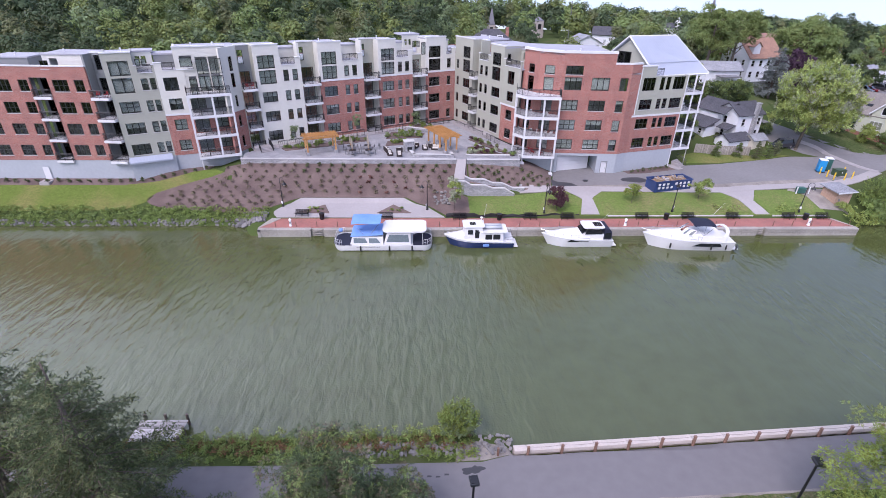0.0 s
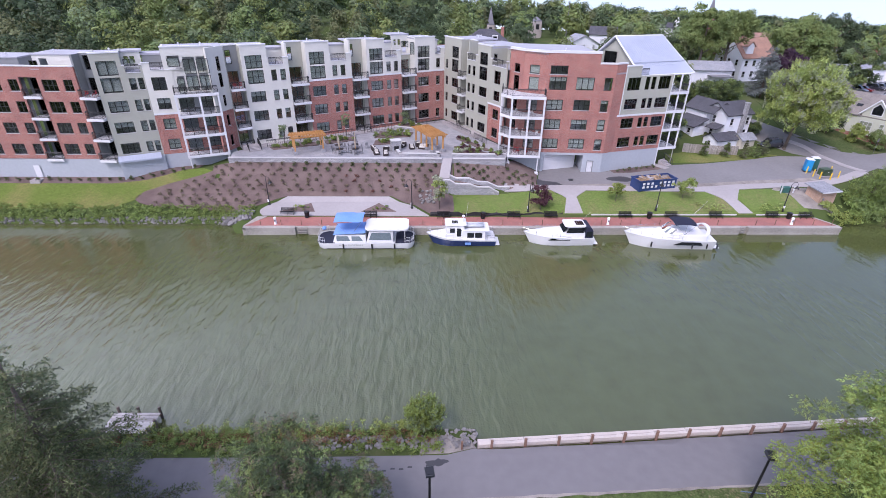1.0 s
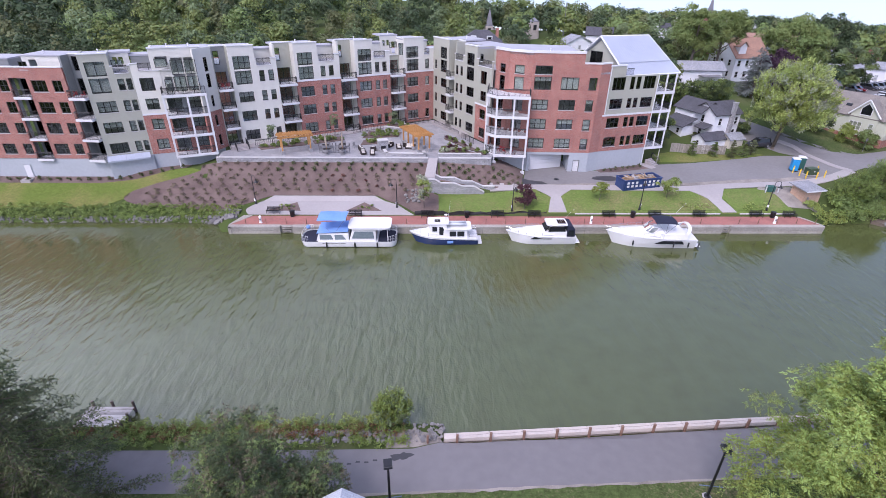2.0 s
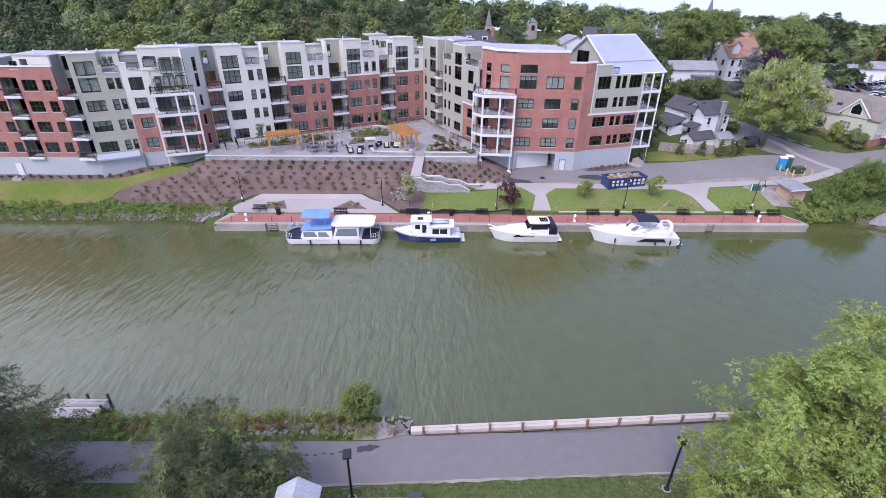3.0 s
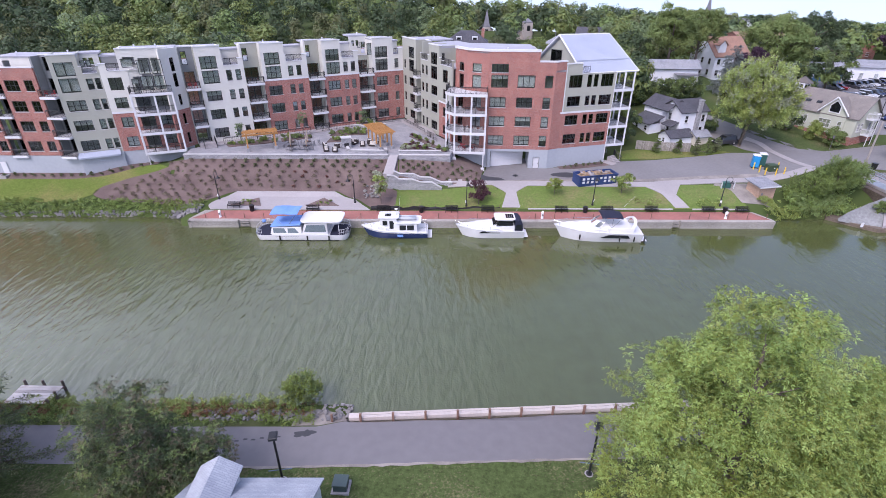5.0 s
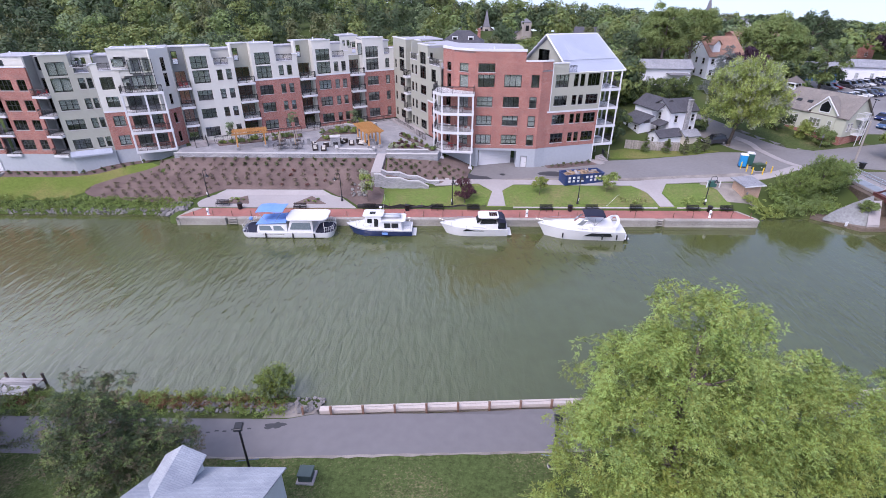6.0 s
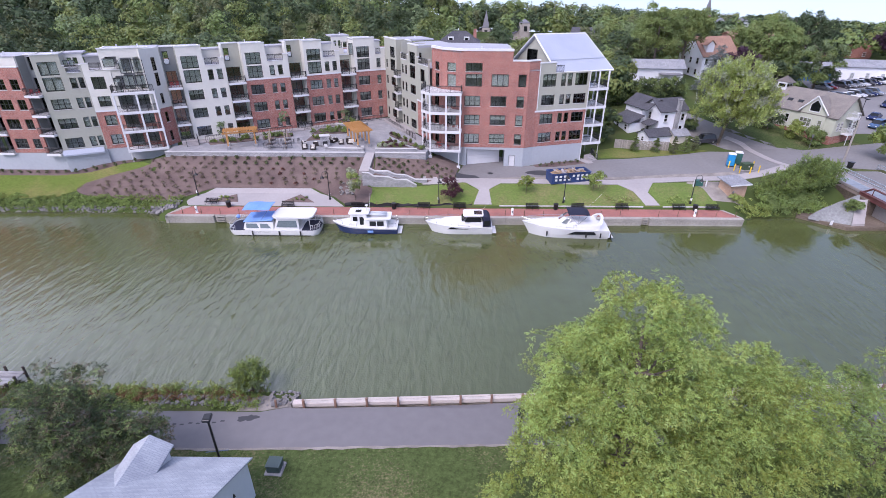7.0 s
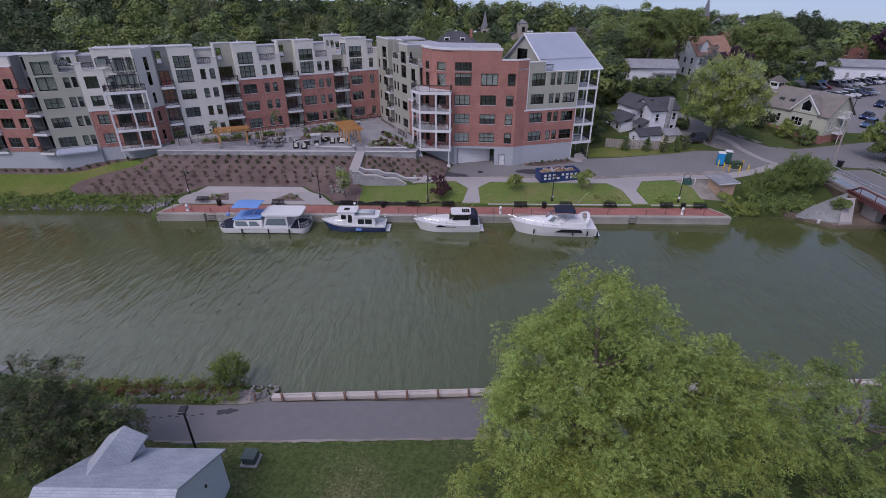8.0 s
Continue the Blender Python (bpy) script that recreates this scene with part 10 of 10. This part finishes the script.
def pine(x, y, height, label, seed, spread, leaf="conifer", name="pine_tree", count=26000, size=0.5):
    """A rough-barked conifer: whorls of drooping boughs, each with side twigs of short needles."""
    t = thing(name, label, "tree", m=pose(x, y, land(x, y)))
    rng = np.random.default_rng(seed)
    bm = bmesh.new()
    thick = min(1.0, height / 12)
    rod(bm, (0, 0, -0.3), (0, 0, height * 0.55), 0.35 * thick, 0.2 * thick, 9), rod(bm, (0, 0, height * 0.55), (0, 0, height), 0.2 * thick, 0.03 * thick, 7)
    base, axis, length = [], [], []
    zz = height * 0.14
    while zz < height * 0.985:
        f = zz / height
        r = spread * (1.06 - f) ** 0.72
        for k in range(7 if f < 0.8 else 4):
            a = rng.uniform(0, math.tau)
            ln = r * rng.uniform(0.55, 1.12)
            lift, sag = rng.uniform(-0.05, 0.22), rng.uniform(0.1, 0.32)
            u = Vector((math.cos(a), math.sin(a), 0))
            side = Vector((-u.y, u.x, 0))
            pts = [u * ln * q + Vector((0, 0, zz + ln * (lift * q - sag * q * q))) for q in (0, 0.35, 0.7, 1.0)]
            for q in range(3):
                rod(bm, pts[q], pts[q + 1], 0.075 * (1.15 - f) * (1 - 0.3 * q), 0.075 * (1.15 - f) * (0.7 - 0.29 * q), 4)
            n = max(5, int(ln / 0.2))
            for q in np.linspace(0.22, 1.0, n):
                p = u * ln * q + Vector((0, 0, zz + ln * (lift * q - sag * q * q)))
                for sgn in (-1, 1):
                    v = side * sgn * rng.uniform(0.6, 1.0) + u * rng.uniform(0.3, 0.9) + Vector((0, 0, rng.uniform(-0.5, 0.12)))
                    base.append(p), axis.append(v.normalized()), length.append((0.35 + 0.55 * (1.1 - q)) * rng.uniform(0.6, 1.3) * min(1.0, ln / 2.5))
        zz += 0.34 + 0.2 * rng.random()
    part("trunk", bm, BARK, t, smooth=True)
    base, axis, length = np.array(base), np.array(axis), np.array(length)
    per = max(4, count // len(base))
    leafs = leaf if isinstance(leaf, tuple) else (leaf,)
    group = rng.integers(0, len(leafs), len(base))
    for g, lf in enumerate(leafs):
        b, v, ln = base[group == g], axis[group == g], length[group == g]
        out = []
        for k in range(per):
            fr = (k + rng.random(len(b))) / per
            p = b + v * (ln * fr)[:, None]
            p[:, 2] -= 0.25 * ln * fr * fr
            ax = v * 0.8 + rng.normal(size=v.shape) * 0.55
            ax /= np.linalg.norm(ax, axis=1, keepdims=True)
            sd = np.cross(ax, np.array((0, 0, 1.0)) + rng.normal(size=v.shape) * 0.5)
            sd /= np.linalg.norm(sd, axis=1, keepdims=True)
            h = (size * (0.7 + 0.6 * rng.random(len(b))))[:, None]
            out.append(np.stack([p, p + ax * h * 0.5 + sd * h * 0.13, p + ax * h, p + ax * h * 0.5 - sd * h * 0.13], axis=1))
        part("crown", quads_mesh("crown", np.concatenate(out), LEAF[lf]), None, t)
    return t


pine(-26.4, 19.8, 17.0, "dark green ragged conifer at the near bank", 11, 7.6, ("needle", "needle", "conifer"), count=70000, size=0.19)
pine(-20.2, 18.6, 15.8, "dark green lower conifer beside the towpath", 12, 6.0, ("needle", "conifer", "needle"), count=70000, size=0.18)
tree("cedar_bush", -8.5, 19.0, "dense dark green cedar with brownish tips above the towpath", 8.7, (2.9, 2.8, 3.7), 50, 0.85, 0, 0.13, ("forest", "shrub", "forest", "needle", "bud"), 13, 0.22, 0.15,
     extra=((3.6, 0.2, 3.2, 1.9, 1.8, 1.9, 20), (-1.6, 0.5, 3.8, 1.6, 1.6, 2.4, 12), (0.2, 0.0, 2.0, 3.3, 3.0, 1.6, 34)), tufts=3900, lobes=True)
tree("willow_bush", -0.4, 28.0, "feathery pale green willow bush at the waterline", 2.7, (1.2, 1.1, 1.05), 30, 0.42, 0, 0.2, ("weeds", "juniper", "weeds"), 14, 0.05, 0.1, cat="bush", z=0.15, shoots=520, lobes=True)


def thicket(name, spots, leaf, label, h, size, per, seed, lump=0.45, cat="undergrowth"):
    """Uncountable low growth as one mesh."""
    rng = np.random.default_rng(seed)
    lp = [(x, y, max(0.0, land(x, y)) + h * rng.uniform(0.25, 1.0), lump * rng.uniform(0.6, 1.3)) for x, y in spots]
    q = leaves_on(rng, np.array(lp), per * len(lp), size, 0.2, 2.0, 0.2)
    tagged(new(name, quads_mesh(name, q, LEAF[leaf])), label, cat, kind="stuff")


rng = np.random.default_rng(31)


def strip(n, x0, x1, y0, y1, power=1.0):
    return list(zip(rng.uniform(x0, x1, n), y0 + (y1 - y0) * rng.random(n) ** power))


thicket("weeds_near", [p for p in strip(680, -40, 0.9, 25.45, 28.7) if not (-6 < p[0] < -1 and 26.2 < p[1] < 27.2 and rng.random() < 0.7)], "weeds", "green weeds along the near bank", 0.36, 0.14, 44, 32, 0.32)
thicket("creeper_near", [p for p in strip(230, -26, 0.6, 26.2, 28.1)], "rust", "reddish-brown creeper along the near bank", 0.38, 0.13, 34, 33, 0.3)
thicket("bright_weeds_near", [p for p in strip(70, -24, 0.6, 27.6, 28.9)], "bright", "yellow-green tall weeds at the near waterline", 0.8, 0.15, 34, 34, 0.33)
thicket("weeds_far", strip(700, -85, -25.8, 66.8, 69.9), "weeds", "lush green weeds along the far bank", 0.34, 0.2, 30, 35, 0.38)
thicket("weeds_far_dark", strip(70, -85, -27, 67.0, 69.2), "shrub", "darker green growth along the far bank", 0.4, 0.24, 30, 36, 0.42)
thicket("flowers_quay", strip(26, 41.0, 45.2, 67.4, 68.6) + strip(22, 50.4, 55.0, 67.4, 68.8), "bright", "yellow-green flowers behind the bench wall", 0.5, 0.16, 26, 37, 0.25)
thicket("bank_growth_east", strip(100, 66.0, 74, 66.6, 71.5), "shrub", "tangled shrubs on the east bank", 1.3, 0.3, 70, 38, 0.75)
thicket("bank_growth_light", strip(76, 64.5, 75, 66.2, 71.0), "weeds", "light green tangle on the east bank", 1.3, 0.3, 60, 48, 0.65)
thicket("bank_growth_yellow", strip(50, 60.4, 66, 65.8, 68.8), "bright", "yellow-green bank growth beside the quay", 0.9, 0.25, 40, 39, 0.45)
tree("bank_shrub", 73.8, 71.0, "broad green shrub tree on the east bank", 5.4, (3.2, 2.8, 2.8), 60, 0.75, 0, 0.2, ("shrub", "weeds", "shrub"), 41, 0.15, 0.15, shoots=1700, lobes=True, cat="shrub", group="east bank shrubs")
tree("bank_shrub", 69.6, 70.2, "broad dark green shrub on the east bank", 3.6, (2.8, 2.4, 1.8), 44, 0.65, 0, 0.2, ("shrub", "weeds"), 42, 0.12, 0.12, shoots=1100, lobes=True, cat="shrub", group="east bank shrubs")
tree("bank_shrub", 77.2, 73.2, "green shrub on the bridge slope", 3.9, (2.4, 2.2, 2.0), 40, 0.65, 0, 0.2, ("shrub", "weeds"), 43, 0.12, 0.12, shoots=900, lobes=True, cat="shrub", group="east bank shrubs")
tree("bank_shrub", 76.9, 64.6, "small green shrub growing on the stone slope", 2.4, (1.2, 1.1, 1.0), 22, 0.45, 2800, 0.24, "shrub", 44, 0.06, 0.1, cat="shrub", group="east bank shrubs", z=1.3)
tree("street_tree", 96.5, 82.5, "green street tree beyond the bridge rail", 8.0, (4.2, 4.2, 3.6), 50, 1.0, 12000, 0.42, ("weeds", "shrub"), 45, 0.2, 0.25)
tree("street_tree", 104.0, 84.0, "green street tree beside the side street", 9.0, (4.5, 4.5, 3.8), 50, 1.1, 8000, 0.42, "juniper", 46, 0.2, 0.25)

# young trees and garden plants of the far bank
tree("young_tree", 1.75, 68.9, "slender young tree with pale green leaves in mulch", 5.4, (1.25, 1.25, 2.1), 34, 0.45, 3600, 0.22, ("bright", "silver"), 51, 0.05, 0.25, group="young quay trees")
tree("plum_tree", 16.9, 67.9, "small burgundy-leaved ornamental tree on the lawn", 3.6, (1.8, 1.4, 1.5), 34, 0.5, 3600, 0.24, "burgundy", 52, 0.06, 0.2)
tree("young_tree", 28.8, 69.6, "small pale green young tree on the lawn island", 3.2, (1.25, 1.2, 1.1), 22, 0.42, 2000, 0.22, ("bright", "weeds"), 53, 0.04, 0.3, group="young quay trees")
tree("young_tree", 39.6, 70.4, "small pale green young tree with a wide crown", 3.2, (1.9, 1.5, 1.1), 28, 0.45, 2600, 0.22, ("bright", "weeds"), 54, 0.04, 0.3, group="young quay trees")
for x, y, hgt in ((-24.6, 84.6, 3.4), (-14.6, 89.0, 4.2), (-4.4, 95.6, 3.2)):
    tree("court_tree", x, y, "thin young tree with sparse leaves in the court", hgt, (0.9, 0.9, 1.2), 16, 0.35, 700, 0.2, "juniper", int(60 + hgt * 10), 0.035, 0.3, z=CZ, group="court trees")
for k, (x, y) in enumerate(((55.9, 88.4), (58.9, 87.6), (61.1, 87.8), (63.2, 88.6), (52.0, 88.8))):
    a = pine(x, y, 3.0 + 0.25 * (k % 2), "small conical arborvitae along the fence", 70 + k, 1.05, "conifer" if k % 2 else "shrub", "arborvitae", 4200, 0.2)
    tagged(a, "small conical arborvitae along the fence", "shrub", "arborvitae by the fence")
for k, (x, y, r, hh) in enumerate(((46.4, 92.6, 2.0, 4.0), (49.2, 97.4, 2.4, 5.0), (46.0, 98.8, 2.6, 6.0), (65.6, 97.0, 1.2, 2.0))):
    tree("garden_shrub", x, y, "dense dark green garden shrub", hh, (r, r, hh * 0.45), 26, 0.7, 3800, 0.34, ("shrub", "forest"), 80 + k, 0.1, 0.1, group="garden shrubs", cat="shrub")
tree("garden_shrub", 85.3, 95.6, "yellow-green rounded shrub before the corner house", 3.6, (2.0, 2.0, 1.7), 26, 0.7, 3600, 0.3, "bright", 86, 0.1, 0.1, cat="shrub")
tree("garden_shrub", 87.6, 92.2, "clipped dark green shrub before the corner house", 3.6, (2.4, 2.2, 1.8), 28, 0.75, 4200, 0.3, "shrub", 87, 0.1, 0.1, cat="shrub")
tree("garden_shrub", 82.5, 99.0, "burgundy-brown shrub mass before the corner house", 3.0, (3.0, 2.2, 1.4), 26, 0.75, 3600, 0.3, "forest", 88, 0.1, 0.1, cat="shrub")
for k in range(7):
    tree("hedge_tree", 47.5 + 3.3 * k, 108.5 + 0.4 * k, "tall dense clipped hedge tree", 4.7, (2.1, 1.7, 2.35), 60, 0.7, 4600, 0.34, ("shrub", "forest"), 90 + k, 0.1, 0.05, group="tall hedge behind the house", cat="hedge")
tree("maple_tree", 69.0, 91.4, "broad bright maple with pale silvery leaf undersides", 15.0, (6.3, 6.2, 5.8), 80, 1.25, 0, 0.29, ("pale", "bright", "pale", "bright", "silver"), 101, 0.3, 0.2, 2.0, limbs=14, shoots=6000, lobes=True, centre=(2.2, 1.2, 9.1), extra=((2.6, 1.4, 5.4, 6.6, 6.2, 2.4, 36),))
tree("purple_beech", 87.0, 123.0, "dark purple copper beech", 11.0, (5.6, 5.4, 5.6), 80, 1.1, 13000, 0.55, "purple", 102, 0.3, 0.2)
pine(78.5, 117.5, 11.2, "pale blue-grey spruce behind the maple", 103, 5.2, "spruce", "spruce_tree", 16000, 0.42)
tree("street_tree", 68.0, 129.0, "tall broad tree with bare trunks showing", 17.6, (5.8, 5.4, 5.4), 90, 1.2, 15000, 0.5, ("shrub", "lime"), 104, 0.4, 0.4)
tree("street_tree", 77.4, 134.0, "tall broad tree with high limbs", 16.8, (5.6, 5.4, 4.4), 90, 1.2, 14000, 0.5, ("lime", "shrub"), 105, 0.4, 0.4, limbs=14)
tree("street_tree", 108.0, 150.0, "very large green tree behind the corner house", 16.2, (10.4, 9.0, 8.0), 150, 1.7, 26000, 0.6, ("lime", "shrub", "lime"), 106, 0.5, 0.2)
tree("street_tree", 129.0, 166.0, "large dark green tree beside the car park", 17.0, (8.5, 8.0, 8.0), 100, 1.7, 14000, 0.7, "forest", 107, 0.5, 0.2)
tree("street_tree", 113.0, 133.0, "blue-green feathery tree behind the car park", 12.8, (6.0, 5.6, 6.0), 80, 1.1, 13000, 0.5, ("juniper", "shrub", "forest"), 110, 0.3, 0.15)
tree("street_tree", 93.0, 118.0, "green tree behind the corner house", 9.6, (6.0, 5.6, 4.4), 80, 1.3, 11000, 0.65, ("shrub", "forest"), 108, 0.3, 0.25)
for k, (x, y, hh) in enumerate(((58.0, 138.0, 8.5), (65.0, 141.0, 8.0), (71.5, 143.0, 7.5), (54.0, 130.0, 8.0))):
    tree("street_tree", x, y, "low green tree behind the white houses", hh, (4.2, 3.6, hh * 0.45), 44, 1.1, 6000, 0.5, ("forest", "shrub"), 120 + k, 0.2, 0.2, group="low town trees")
tree("purple_beech", 170.0, 182.0, "small purple tree at the far car park", 13.0, (6.0, 5.0, 5.0), 50, 1.4, 5000, 0.8, "purple", 109, 0.3, 0.2)

# ---------------------------------------------------------------- far woods, each colour one uncounted mass
rng = np.random.default_rng(77)
KEEP_OUT = [(105, 158, 96, 168), (58, 76, 116, 132), (80, 98, 134, 152), (113, 135, 182, 200), (9, 31, 150, 183), (50, 80, 188, 226), (112, 142, 170, 190)]
WOODS = {k: [] for k in ("forest", "shrub", "juniper", "conifer", "lime")}


def under_sky(x, y):
    """The height that the woods' outline keeps to: it falls towards the east."""
    a = (x - 16.5) / (y + 4)
    return 31.6 - (0.0275 + max(a - 0.31, -0.3) * 0.073) * (y + 4)


def wood_tree(x, y, height, r, kind):
    """One distant crown: a few lumps with leaves, and its trunk's foot hidden by the next."""
    z = land(x, y)
    if x > 0.02 * y:
        height = min(height, under_sky(x, y) - z - rng.uniform(0, 2.5))
        if height < 3.5:
            return
    con = kind == "conifer"
    far = y > 200
    c = (x, y, z + height * (0.5 if con or far else 0.58))
    dist = math.hypot(x - 8, y)
    near = dist < 210
    wide = r * (0.5 if con else 0.78)
    lp = crown_lumps(rng, c, (wide, wide, height * (0.44 if far else 0.36)), 20 if near else 12, r * (0.36 if near else 0.46), 0.6)
    lp = lp[lp[:, 2] > z + height * 0.18]
    if con:
        f = (lp[:, 2] - z) / height
        lp[:, :2] = np.array((x, y)) + (lp[:, :2] - (x, y)) * (1.6 - 1.35 * f)[:, None]
    WOODS[kind].append(leaves_on(rng, lp, 1000 if near else 400, 0.66 if near else 1.25, 0.1, 1.4, 0.86, 1.0, (x, y, c[2] - height * 0.12), 0.9))


SIGHTS = ((39, 318, 4), (54, 255, 4), (19, 172, 6), (133, 292, 5), (59, 196, 4), (91, 140, 6), (124, 186, 5), (67, 122, 7), (160, 300, 2.5))


def clear(x, y):
    """Off the roads and roofs, and not right before a landmark of the town."""
    if any(a < x < b and c < y < d for a, b, c, d in KEEP_OUT):
        return False
    for lx, ly, w in SIGHTS:
        if y < ly + 3:
            f = y / ly
            lo, hi = sorted((-3 + (lx + 3) * f, 18 + (lx - 18) * f))
            if lo - w * f < x < hi + w * f and y > 0.6 * ly:
                return False
    return True


kinds_w = ("forest", "forest", "lime", "shrub", "forest", "juniper", "conifer", "lime")
for k in range(300):
    y = 114 + 9.5 * (k // 22) + rng.uniform(-3, 3)
    x = -1.0 * y - 18 + (y + 46) * ((k % 22) + 0.5 * (k // 22 % 2) + rng.uniform(0.2, 0.8)) / 22.5
    if y < 128 and x > -15:
        continue
    if clear(x, y):
        wood_tree(x, y, rng.uniform(10, 18), rng.uniform(3.7, 5.0), kinds_w[rng.integers(8)] if x > -0.66 * y else ("forest", "forest", "conifer")[k % 3])
for k in range(560):
    y = 135 + 230 * rng.random() ** 0.8
    x = rng.uniform(20, 30 + 0.98 * y)
    if clear(x, y) and not (x > 150 and y < 150):
        wood_tree(x, y, rng.uniform(8, 11.5) if y < 220 else rng.uniform(10.0, 14.5), rng.uniform(3.4, 5.2), kinds_w[rng.integers(8)])
for k in range(80):
    y = rng.uniform(104, 150)
    x = rng.uniform(30, 58)
    if clear(x, y) and (x - 40) ** 2 / 300 + (y - 100) ** 2 / 500 > 0.6:
        wood_tree(x, y, rng.uniform(8, 12), rng.uniform(3, 5), kinds_w[rng.integers(8)])
for k in range(230):
    y = rng.uniform(328, 400)
    x = rng.uniform(-40, 420)
    wood_tree(x, y, rng.uniform(10, 13) + 7 * min(1, max(0, (1.0 - x / y) * 2)), rng.uniform(5, 7), kinds_w[rng.integers(8)])
for k in range(90):
    x, y = -10 + 2.0 * k + rng.uniform(-1, 1), rng.uniform(324, 340)
    wood_tree(x, y, rng.uniform(13, 17) - 0.02 * x, rng.uniform(4, 5.5), kinds_w[rng.integers(8)])
for kind, chunks in WOODS.items():
    me = quads_mesh("far_woods", np.concatenate(chunks), LEAF[kind])
    tagged(new("far_woods_" + kind, me), "dense mixed woods covering the far hills", "woods", kind="stuff")
